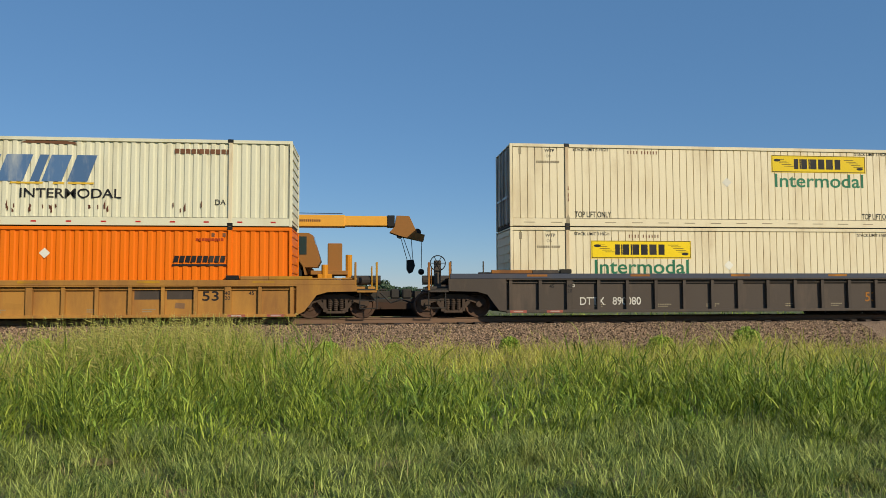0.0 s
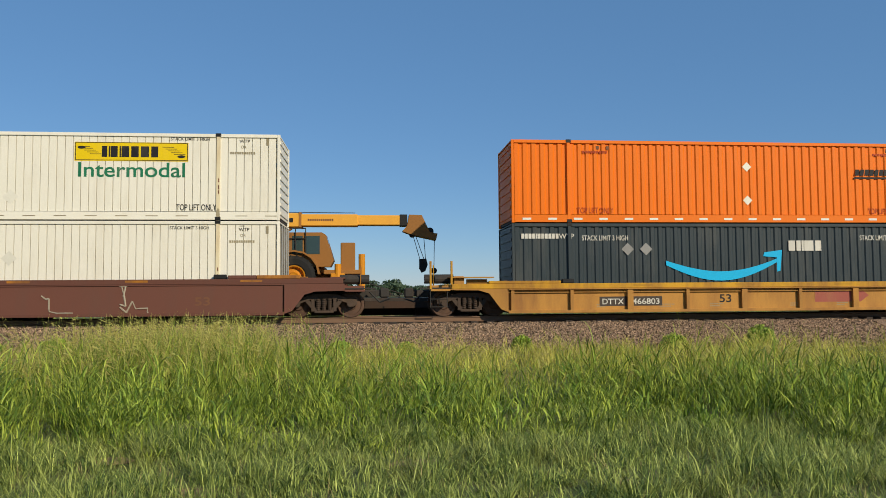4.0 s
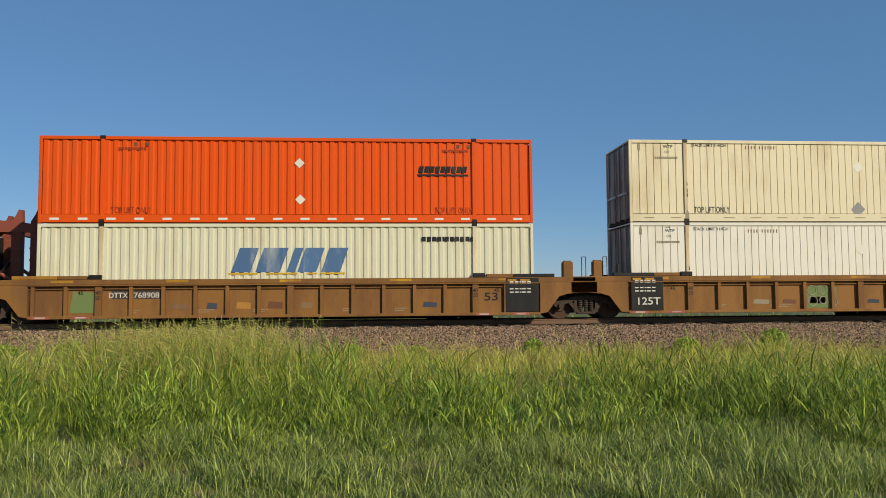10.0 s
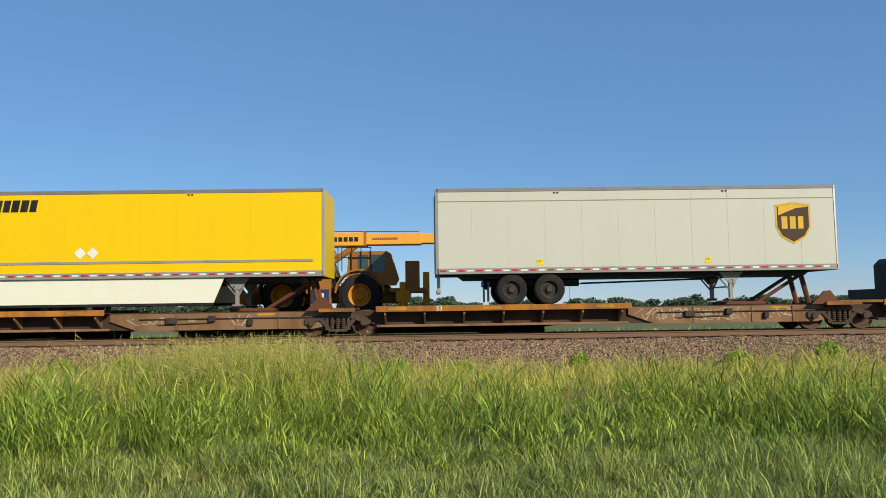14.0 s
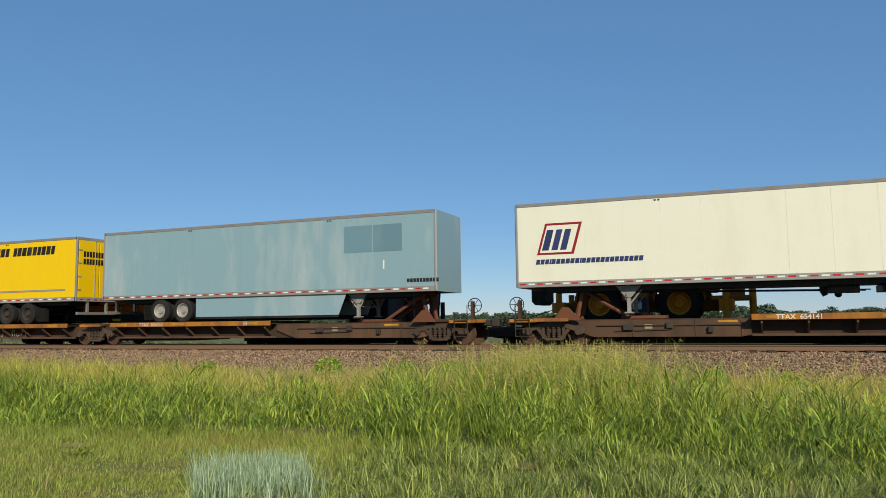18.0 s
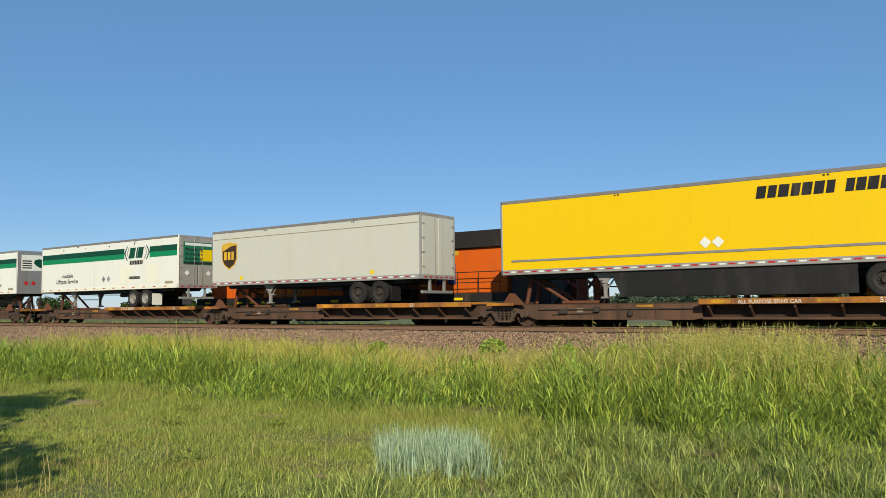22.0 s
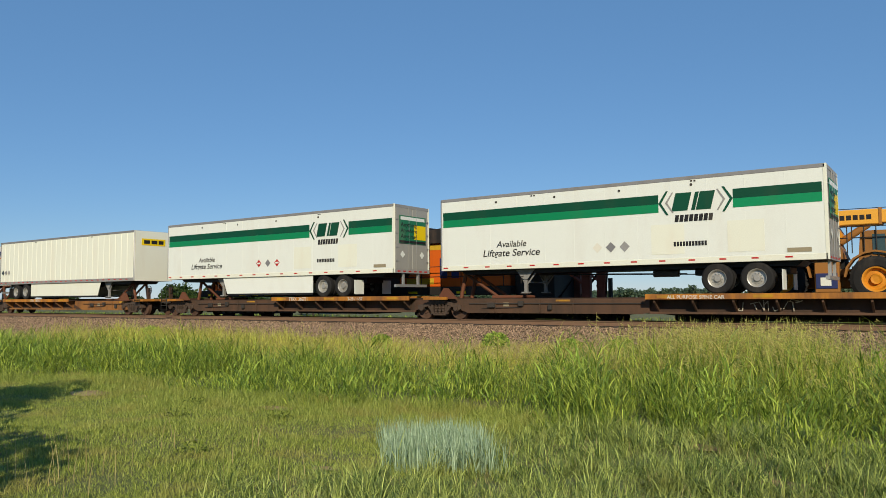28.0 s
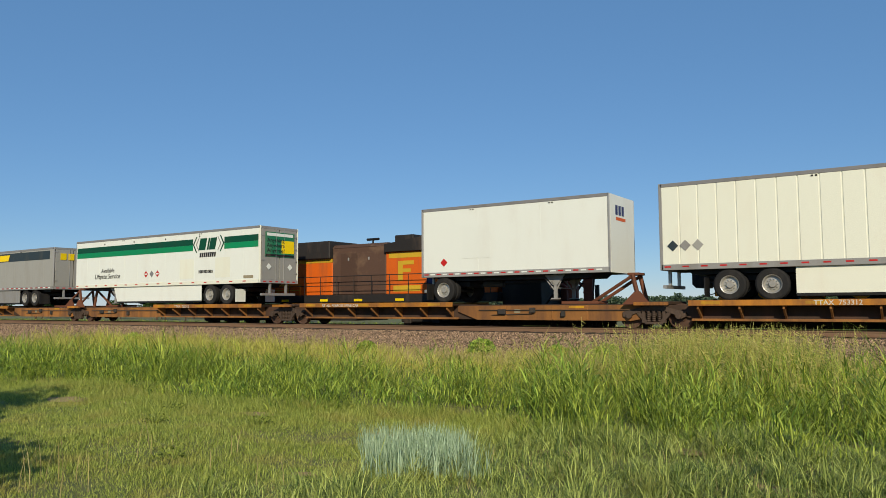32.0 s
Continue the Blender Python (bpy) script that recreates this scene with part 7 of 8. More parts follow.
ribbons("under_grass", x, y, ground_z(x, y), r.uniform(0.05, 0.17, n), r.uniform(0.002, 0.0045, n), r.uniform(0, math.tau, n), np.abs(r.normal(0, 0.6, n)), r.uniform(0.2, 1.5, n), "short", "low grass between the rough tufts", 37, levels=3)
x, y, r = field(9000, -19, 7, 2.5, 8.5, 16)
n = len(x)
ribbons("dry_grass", x, y, ground_z(x, y), r.uniform(0.05, 0.22, n) * (0.35 + 0.65 * rough_share(x, y)), r.uniform(0.0015, 0.0035, n), r.uniform(0, math.tau, n), np.abs(r.normal(0, 0.7, n)), r.uniform(0, 1.0, n), "straw", "dry straw scattered through the short grass", 27, levels=4)
# pale stalks standing alone
r = np.random.RandomState(33)
n = 46
x = np.concatenate([r.normal(-6.6, 0.35, 26), r.uniform(-7.5, -4.4, 20)])
y = np.concatenate([r.normal(2.75, 0.3, 26), r.uniform(2.9, 4.6, 20)])
blades("pale_stalks", x, y, r.uniform(0.22, 0.48, n), 0.0038, 0.22, "straw", "thin pale stalks standing in the short grass", seed=34, droop=0.0)
r = random.Random(35)
for bx, by, br in BARE:
    bm = B()
    vs = []
    for k in range(16):
        q = br * r.uniform(0.7, 1.1)
        px, py = bx + q * math.cos(k * math.tau / 16), by + q * 0.6 * math.sin(k * math.tau / 16)
        vs.append(bm.verts.new((px, py, float(ground_z(np.array(px), np.array(py))) + 0.02)))
    bm.faces.new(vs)
    solid("bare_soil", bm, "bare", "bare patch of dry brown soil", "soil", "structure")
# pale blue-green patch
r = np.random.RandomState(9)
n = 3000
u, w_ = r.rand(n), r.rand(n)
x = -4.42 + 0.85 * u - 1.0 * w_ + r.normal(0, 0.06, n)
y = 4.45 + 0.5 * u + 1.15 * w_ + r.normal(0, 0.06, n)
ribbons("pale_grass_patch", x, y, ground_z(x, y), r.uniform(0.16, 0.40, n), r.uniform(0.003, 0.0058, n), r.uniform(0, math.tau, n), np.abs(r.normal(0, 0.16, n)), r.uniform(0.0, 0.6, n), "pale_blade", "patch of pale blue-green upright grass", 28)


def shrub(px, py, rad, hgt, label, seed, mat="bush", n=1200):
    """A small weed: stems and many leaves in loose clumps."""
    r = np.random.RandomState(seed)
    z0 = float(max(ground_z(np.array(px), np.array(py)), ballast_z(np.array(px), np.array(py)) if py > 21.7 else -9))
    t = thing("shrub", label, "shrub", "weeds by the track", pose(px, py, z0))
    bm = B()
    for i in range(9):
        a = r.uniform(0, math.tau)
        rod(bm, (0, 0, -0.02), (math.cos(a) * rad * 0.7, math.sin(a) * rad * 0.6, hgt * r.uniform(0.6, 1.0)), 0.008, 5, 0.003)
    part("stem", bm, "bush", t)
    a, q = r.uniform(0, math.tau, n), r.rand(n) ** 0.5
    zz = r.uniform(0.05, 1.0, n)
    c = np.stack([np.cos(a) * q * rad * (1.1 - 0.5 * zz), np.sin(a) * q * rad * (1.1 - 0.5 * zz), zz * hgt * (1 - 0.25 * q)], -1)
    d1 = r.normal(0, 1, (n, 3))
    d1 /= np.linalg.norm(d1, axis=1, keepdims=True)
    d2 = np.cross(d1, r.normal(0, 1, (n, 3)))
    d2 /= np.linalg.norm(d2, axis=1, keepdims=True)
    s = r.uniform(0.025, 0.06, (n, 1)) * (hgt / 0.5) ** 0.5
    v = np.stack([c - d1 * s, c + d2 * s * 0.4, c + d1 * s, c - d2 * s * 0.4], 1)
    ob = scatter_mesh("leaves", v, [(0, 1, 2, 3)], mat)
    ob.parent = t
    return t


for i, (px, py, rad, hgt) in enumerate(((11.6, 21.5, 0.55, 0.8), (4.3, 21.6, 0.4, 0.55), (-12.9, 20.7, 0.65, 0.85), (-31.5, 20.2, 0.7, 0.7), (-1.0, 21.6, 0.45, 0.45), (8.9, 21.5, 0.5, 0.55), (-17.6, 20.4, 0.5, 0.6), (-8.6, 20.9, 0.6, 0.7), (-10.2, 20.8, 0.5, 0.6), (0.9, 21.5, 0.35, 0.4))):
    shrub(px, py, rad, hgt, "leafy green weed at the foot of the ballast", 40 + i, mat="weed")
for i, (px, py, rad, hgt) in enumerate(((-6.6, 4.0, 0.22, 0.16), (-8.6, 5.2, 0.25, 0.14), (-7.4, 5.9, 0.22, 0.13), (-9.4, 6.1, 0.25, 0.15))):
    shrub(px, py, rad, hgt, "low broad-leaved weed in the short grass", 60 + i, n=90)


# ---- far trees ----
def tree(px, py, z0, hgt, wid, seed, n=700, leaf=0.35, mat="leaf", group="far tree line", label="dark green leafy tree on the horizon"):
    r = np.random.RandomState(seed)
    t = thing("tree", label, "tree", group, pose(px, py, z0))
    bm = B()
    rod(bm, (0, 0, -0.3), (0, 0, hgt * 0.45), hgt * 0.03, 8, hgt * 0.02)
    tops = []
    for i in range(9):
        a = r.uniform(0, math.tau)
        p = Vector((math.cos(a) * wid * r.uniform(0.15, 0.42), math.sin(a) * wid * r.uniform(0.15, 0.42), hgt * r.uniform(0.42, 0.88)))
        rod(bm, (0, 0, hgt * r.uniform(0.2, 0.45)), p, hgt * 0.012, 5, hgt * 0.004)
        tops.append(p)
    part("trunk", bm, "bark", t)
    k = r.randint(0, len(tops), n)
    cen = np.array([list(p) for p in tops])[k]
    d = r.normal(0, 1, (n, 3))
    d /= np.linalg.norm(d, axis=1, keepdims=True)
    c = cen + d * (r.rand(n, 1) ** 0.4) * np.array([wid * 0.24, wid * 0.24, hgt * 0.17])
    d1 = r.normal(0, 1, (n, 3))
    d1 /= np.linalg.norm(d1, axis=1, keepdims=True)
    d2 = np.cross(d1, r.normal(0, 1, (n, 3)))
    d2 /= np.linalg.norm(d2, axis=1, keepdims=True)
    s = r.uniform(0.5, 1.3, (n, 1)) * leaf
    ob = scatter_mesh("crown", np.stack([c - d1 * s, c + d2 * s * 0.6, c + d1 * s, c - d2 * s * 0.6], 1), [(0, 1, 2, 3)], mat)
    ob.parent = t
    return t


models = [tree(-30 + 9 * i, 260 + 8 * i, -1.3, 6.5 + 0.7 * (i % 3), 8.5 + (i % 2) * 2, 70 + i, leaf=0.55, mat="far_leaf") for i in range(5)]
r = random.Random(12)
for i in range(210):
    copy_thing(r.choice(models), pose(-330 + i * 2.8 + r.uniform(-2, 2), r.uniform(235, 330), -3.0 - r.uniform(0, 1.5), 0, 0, r.uniform(0, 360)))
near = [tree(-62 - 4 * i, 62 + 3 * i, -1.3, 3.6 + 0.6 * (i % 3), 4.6, 90 + i, leaf=0.24, n=900, group="bushes beyond the tracks", label="rounded green bush beyond the tracks") for i in range(3)]
for i in range(14):
    copy_thing(r.choice(near), pose(-72 - i * 7.5 + r.uniform(-2, 2), 60 + r.uniform(0, 25), -1.3 - r.uniform(0.0, 0.8), 0, 0, r.uniform(0, 360)))
for i, (bx, by) in enumerate(((-80, 60), (-85.5, 61), (-76.5, 62))):
    copy_thing(near[i], pose(bx, by, -1.2, 0, 0, 80 * i))
# thin mast on the horizon
mast = B()
rod(mast, (0, 0, -1), (0, 0, 15.0), 0.18, 6, 0.06)
ob = solid("radio_mast", mast, "grey_rail", "thin grey mast on the horizon", "mast")
ob.matrix_basis = pose(63, 330, -1.3)


# ---- far track: work train standing still ----
ZF = -0.42  # far rail head


def flat_car(x0, x1, label, deck=0.60):
    t = thing("flat_car", label, "rail car", "cars standing on the far track", pose((x0 + x1) / 2, YB, ZF))
    h, d = (x1 - x0) / 2, deck - ZF
    part("deck", box(B(), -h, h, -1.45, 1.45, d - 0.12, d, 0.01), "tie", t, "dark timber deck")
    for y in (-1, 1):
        part("side_sill", box(B(), -h, h, *sorted((y * 1.47, y * 1.35)), d - 0.40, d - 0.122, 0.01), "spine", t)
    part("centre_sill", prism(B(), [(-h + 0.3, d - 0.45), (-h + 2.5, d - 0.70), (h - 2.5, d - 0.70), (h - 0.3, d - 0.45), (h - 0.3, d - 0.122), (-h + 0.3, d - 0.122)], -0.35, 0.35), "spine", t)
    for sg in (-1, 1):
        bogie(t, sg * (h - 2.2))
        coupler(t, sg * (h + 0.3), sg)
    return t


FAR = [flat_car(-11.2, 5.2, "dark flat car carrying the crane on the far track")]

# crane
cr = thing("mobile_crane", "yellow rough-terrain crane with boom lowered, chained to a flat car", "crane", "", pose(0, YB, 0.60))
FRONT = -1.28


def tyre_big(x, y):
    w = part("wheel", lathe(B(), (x, y, 0.86), [(-0.27, 0.44), (-0.30, 0.50), (-0.29, 0.70), (-0.22, 0.83), (0.22, 0.83), (0.29, 0.70), (0.29, 0.44)], 30, False), "rubber", cr, "large lugged rubber tyre")
    part("rim", lathe(B(), (x, y, 0.86), [(-0.22, 0.10), (-0.24, 0.17), (-0.12, 0.20), (-0.10, 0.33), (-0.26, 0.40), (-0.275, 0.45), (0.1, 0.45)], 26), "crane", w, "yellow wheel rim")
    lug = B()
    for k in range(22):
        a = k * math.tau / 22
        c, s = math.cos(a), math.sin(a)
        rod(lug, (x + c * 0.835, y - 0.25, 0.86 + s * 0.835), (x + math.cos(a + 0.14) * 0.835, y + 0.25, 0.86 + math.sin(a + 0.14) * 0.835), 0.035, 4)
    part("tread_lugs", lug, "rubber", w)


for x in (-6.1, -3.05):
    for y in (-1.0, 1.0):
        tyre_big(x, y)
# chassis, cab and mudguards take the yellow with shade painted in
part("chassis", box(box(B(), -7.4, -1.6, -0.55, 0.55, 0.55, 1.05, 0.04), -7.2, -1.9, -0.75, 0.75, 1.0, 1.25, 0.03), "crane_shaded", cr)
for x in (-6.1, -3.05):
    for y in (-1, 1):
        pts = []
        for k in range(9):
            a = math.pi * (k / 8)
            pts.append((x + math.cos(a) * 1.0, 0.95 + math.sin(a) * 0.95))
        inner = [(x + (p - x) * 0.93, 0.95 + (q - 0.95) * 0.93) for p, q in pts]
        part("mudguard", prism(B(), pts + inner[::-1], *sorted((y * 1.30, y * 0.70))), "crane_shaded", cr, "rounded yellow mudguard")
part("engine_hood", box(B(), -7.35, -4.75, -0.95, 0.95, 1.80, 2.45, 0.06), "crane", cr)
part("spare_bracket", box(B(), -8.5, -7.4, -0.15, 0.15, 1.5, 1.7), "crane_shaded", cr)
part("engine_grille", box(B(), -5.6, -4.9, -0.97, -0.95, 1.95, 2.38), "steel", cr, "grey engine grille")
part("hood_top", box(B(), -7.2, -5.0, -0.8, 0.8, 2.45, 2.58, 0.03), "alu", cr)
part("rear_plate", prism(B(), [(-7.95, 1.75), (-7.45, 1.75), (-7.35, 2.5), (-7.75, 2.5)], -1.05, -0.2), "crane_shaded", cr)
part("spare_tyre", prism(B(), [(-9.02, 1.05), (-8.88, 0.9), (-8.6, 0.9), (-8.44, 1.05), (-8.44, 2.2), (-8.6, 2.35), (-8.88, 2.35), (-9.02, 2.2)], -0.75, 0.75), "rubber", cr, "upright spare tyre")
for x in (-7.75, -1.35):
    part("outrigger_box", box(B(), x - 0.28, x + 0.28, -1.30, 1.30, 0.55, 0.98, 0.03), "crane", cr, "yellow outrigger beam")
    for y in (-1.2, 1.2):
        part("outrigger_jack", rod(B(), (x, y, 0.05), (x, y, 1.35), 0.13, 12), "crane", cr)
part("battery_box", box(B(), -5.0, -4.2, -1.28, -0.8, 0.40, 1.75, 0.03), "crane_shaded", cr)
part("tool_box", box(B(), -4.95, -4.25, -1.31, -1.28, 0.55, 1.1), "navy", cr, "blue panel with white label")
part("label_plate", box(B(), -4.8, -4.45, -1.316, -1.31, 0.65, 0.95), "pure", cr)
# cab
part("cab", prism(B(), [(-3.6, 1.25), (-1.65, 1.25), (-1.52, 1.5), (-1.82, 2.5), (-1.98, 2.6), (-3.3, 2.6), (-3.5, 2.5)], -1.15, -0.15), "crane_shaded", cr, "yellow operator cab, darkened by shade in its colour")
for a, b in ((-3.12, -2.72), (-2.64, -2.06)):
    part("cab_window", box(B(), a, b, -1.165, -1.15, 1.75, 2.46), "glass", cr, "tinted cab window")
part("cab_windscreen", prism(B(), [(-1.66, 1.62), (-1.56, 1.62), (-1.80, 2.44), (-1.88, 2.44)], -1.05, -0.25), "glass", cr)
part("front_mirror_box", box(B(), -1.25, -0.68, -1.1, -0.9, 0.95, 2.2, 0.03), "crane_shaded", cr, "dark front equipment cabinet")
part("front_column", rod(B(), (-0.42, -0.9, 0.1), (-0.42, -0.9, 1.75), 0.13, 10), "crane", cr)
part("front_deck", box(B(), -1.9, -0.45, -1.25, 1.25, 0.95, 1.12, 0.02), "crane_shaded", cr)
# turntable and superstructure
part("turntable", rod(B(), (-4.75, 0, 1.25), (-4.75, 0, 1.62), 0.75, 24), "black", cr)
part("superstructure", prism(B(), [(-5.5, 1.62), (-4.0, 1.62), (-4.3, 2.4), (-4.9, 3.05), (-6.0, 3.1), (-6.0, 2.75), (-5.4, 2.6)], -0.75, 0.75), "crane_shaded", cr)
part("counterweight", prism(B(), [(-7.45, 2.75), (-7.25, 2.62), (-5.95, 2.62), (-5.8, 2.75), (-5.8, 3.25), (-6.1, 3.38), (-7.45, 3.38)], -1.1, 1.1), "crane", cr, "yellow counterweight with white warning sign")
sg_ = part("warning_sign", box(B(), -7.42, -6.85, -1.108, -1.10, 2.85, 3.15), "pure", cr, "white warning sign with red header")
part("sign_header", box(B(), -7.40, -6.87, -1.112, -1.108, 3.03, 3.13), "red", sg_)
part("black_panel", box(B(), -6.65, -6.05, -1.108, -1.10, 2.72, 3.3), "black", cr)
part("winch", rod(rod(B(), (-5.6, -0.5, 3.32), (-5.6, 0.5, 3.32), 0.24, 14), (-6.3, -0.4, 3.45), (-6.3, 0.4, 3.45), 0.16, 12), "black", cr, "dark winch drums")
part("beacon", rod(B(), (-5.15, -0.6, 3.2), (-5.15, -0.6, 3.42), 0.09, 10), "red", cr, "red beacon")
part("boom_root", prism(B(), [(-5.1, 3.02), (-4.7, 2.5), (-4.2, 2.3), (-4.1, 2.5), (-4.55, 3.35), (-5.0, 3.4)], -0.5, 0.5), "crane", cr)
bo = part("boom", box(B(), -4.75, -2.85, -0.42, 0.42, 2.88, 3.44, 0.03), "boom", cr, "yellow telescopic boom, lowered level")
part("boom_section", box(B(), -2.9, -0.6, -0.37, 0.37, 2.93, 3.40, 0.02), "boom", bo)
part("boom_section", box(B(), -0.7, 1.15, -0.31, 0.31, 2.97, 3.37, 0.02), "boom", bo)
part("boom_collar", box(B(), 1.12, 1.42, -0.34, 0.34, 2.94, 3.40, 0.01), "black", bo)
part("boom_collar", box(B(), -2.95, -2.85, -0.44, 0.44, 2.86, 3.47, 0.01), "crane_shaded", bo)
part("boom_head", prism(B(), [(1.42, 2.95), (1.22, 2.72), (1.65, 2.56), (2.6, 2.35), (2.66, 2.62), (2.35, 2.68), (2.02, 3.38), (1.5, 3.40)], -0.30, 0.30), "crane_shaded", bo, "boom head with pulley brackets")
part("pulley", rod(rod(B(), (2.35, -0.2, 2.72), (2.35, 0.2, 2.72), 0.16, 14), (1.65, -0.22, 2.62), (1.65, 0.22, 2.62), 0.14, 14), "black", bo)
bars(-4.2, -0.428, 3.06, [0.16] * 5, 0.18, "letter_black", cr, gap=0.35, label="row of black blocks on the boom")
bars(-4.6, -0.428, 3.28, [0.05] * 4, 0.08, "letter_black", cr)
bars(-2.6, -0.378, 3.12, [0.05] * 14, 0.09, "letter_brown", cr, gap=0.5)
part("lift_ram", rod(B(), (-4.6, -0.2, 2.0), (-3.3, -0.2, 2.9), 0.13, 12), "crane_shaded", cr)
part("luff_cable", rod(B(), (-6.9, -0.2, 3.52), (-0.7, -0.2, 3.47), 0.014, 5), "black", cr)
cb = B()
for x0, x1 in ((1.65, 1.95), (1.75, 2.12), (2.1, 2.18), (2.55, 2.52)):
    rod(cb, (x0, -0.1, 2.6), (x1, -0.1, 1.55 if x1 < 2.3 else 1.25), 0.014, 5)
part("hoist_cable", cb, "black", cr, "steel hoist cables")
part("hook_block", prism(B(), [(1.92, 1.58), (2.2, 1.60), (2.26, 1.35), (2.16, 1.08), (2.02, 1.02), (1.92, 1.2)], -0.2, 0.1), "black", cr, "black hook block")
part("headache_ball", lathe(B(), (2.52, -0.1, 1.10), [(-0.13, 0.03), (-0.09, 0.10), (0.0, 0.13), (0.09, 0.10), (0.13, 0.03)], 14), "black", cr)
for a, b in (((-7.3, -1.0), (-5.0, -1.0)), ((-4.6, -1.25), (-3.9, -1.25)), ((-3.75, -1.22), (-2.6, -1.22))):
    for z in (2.35, 2.75):
        part("hand_rail", rod(B(), (*a, z), (*b, z), 0.02, 5), "black", cr, "black tubular handrail")
    for u in (0, 0.33, 0.66, 1):
        xx = a[0] + (b[0] - a[0]) * u
        part("rail_post", rod(B(), (xx, a[1], 1.8), (xx, a[1], 2.75), 0.02, 5), "black", cr)
part("exhaust_stack", rod(B(), (-7.55, -0.7, 2.4), (-7.55, -0.7, 3.0), 0.035, 8), "black", cr)
tie = B()
for x0, z0, x1 in ((-8.0, 0.7, -10.3), (-7.8, 0.5, -9.9), (-0.5, 0.7, 1.6), (-0.6, 0.55, 1.1)):
    rod(tie, (x0, -0.9, z0), (x1, -1.2, 0.02), 0.02, 5)
part("tie_down_chain", tie, "steel", cr, "dark tie-down chains")

# red machine on its own flat car
FAR.append(flat_car(-21.0, -11.9, "dark flat car carrying the red machine on the far track"))
rm = thing("track_machine", "faded red steel-framed track machine on a flat car", "machine", "", pose(0, YB, 0.60))
for y in (-1.15, 1.15):
    for x in (-14.0 - (y > 0) * 2.2, -13.3 - (y > 0) * 2.2):
        f = part("upright", box(B(), x - 0.20, x + 0.20, y - 0.12, y + 0.12, 0.0, 3.15, 0.02), "machine_red", rm)
        for i in range(6):
            part("stiffener", box(B(), x - 0.21, x + 0.21, y - 0.14, y - 0.12, 0.3 + i * 0.45, 0.36 + i * 0.45), "machine_red", f)
        part("horn", prism(B(), [(x - 0.2, 3.15), (x + 0.2, 3.15), (x + 0.18, 3.6), (x + 0.05, 3.62), (x - 0.05, 3.4)], y - 0.1, y + 0.1), "machine_red", f)
    part("top_beam", prism(B(), [(-17.3, 2.75), (-13.3 - (y > 0), 2.75), (-13.3 - (y > 0), 3.05), (-13.8 - (y > 0), 3.12), (-14.6, 3.2), (-17.3, 3.2)], y - 0.14, y + 0.14), "machine_red", rm)
    part("brace", rod(B(), (-15.4, y, 0.2), (-14.1, y, 1.8), 0.06, 6), "black", rm)
    part("brace", rod(B(), (-15.6, y, 1.9), (-14.2, y, 0.9), 0.07, 6), "machine_red", rm)
    part("lower_beam", box(B(), -18.5, -13.1 - (y > 0), y - 0.12, y + 0.12, 0.0, 0.25, 0.02), "machine_red", rm)
part("cross_beam", box(B(), -14.6, -14.3, -1.1, 1.1, 2.7, 2.95), "machine_red", rm)
part("engine_box", box(B(), -17.6, -15.6, -1.1, 1.1, 0.1, 2.7, 0.05), "black", rm, "dark engine housing")
part("roof_plate", box(B(), -17.8, -15.2, -1.25, 1.25, 3.2, 3.28, 0.02), "machine_red", rm)
part("hydraulic_arm", rod(B(), (-15.6, -0.8, 2.1), (-14.9, -0.8, 1.5), 0.14, 8), "black", rm)
part("hose", rod(rod(B(), (-13.1, -1.2, 3.1), (-12.95, -1.2, 2.2), 0.03, 6), (-12.95, -1.2, 2.2), (-13.1, -1.2, 0.4), 0.03, 6), "black", rm)
part("post", box(B(), -13.0, -12.85, -1.2, -1.05, 0.0, 1.1), "steel", rm)


# locomotives
def loco_truck(t, x):
    b = part("bogie", box(B(), x - 2.2, x + 2.2, -1.15, 1.15, 0.45, 0.80, 0.04), "loco_black", t, "black three-axle bogie")
    for k in (-1.75, 0.0, 1.75):
        for y in (-0.76, 0.76):
            part("wheel", lathe(B(), (x + k, y, 0.5), [(-0.07, 0.15), (-0.06, 0.42), (-0.07, 0.52), (0.07, 0.53), (0.07, 0.15)], 24), "wheel", b)
        part("axle_box", box(B(), x + k - 0.22, x + k + 0.22, -1.25, -1.13, 0.38, 0.72, 0.03), "loco_black", b)


def railing(t, x0, x1, y, z0, z1, n, mat):
    for z in (z0 + (z1 - z0) * 0.5, z1):
        part("hand_rail", rod(B(), (x0, y, z), (x1, y, z), 0.022, 5), mat, t, "tubular walkway handrail")
    for i in range(n):
        xx = x0 + (x1 - x0) * i / (n - 1)
        part("rail_post", rod(B(), (xx, y, z0), (xx, y, z1), 0.02, 5), mat, t)


lo = thing("locomotive", "orange and black locomotive with a scorched brown panel, standing", "locomotive", "locomotives on the far track", pose(0, YB, ZF))
D0 = 1.86  # walkway height
part("underframe", box(B(), -40.0, -17.6, -1.5, 1.5, 1.45, D0, 0.02), "loco_black", lo)
for i, x in enumerate((-39.2, -36.3, -35.2, -34.1, -31.5, -28.6, -26.2, -23.5, -20.6)):
    part("yellow_patch", box(B(), x, x + 0.55, -1.508, -1.5, 1.52, 1.64), "logo_yellow", lo, "small yellow reflector")
part("fuel_tank", prism(B(), [(-31.8, 0.9), (-31.4, 0.5), (-26.2, 0.5), (-25.8, 0.9), (-25.8, 1.45), (-31.8, 1.45)], -1.35, 1.35), "loco_black", lo)
for x in (-36.4, -21.2):
    loco_truck(lo, x)
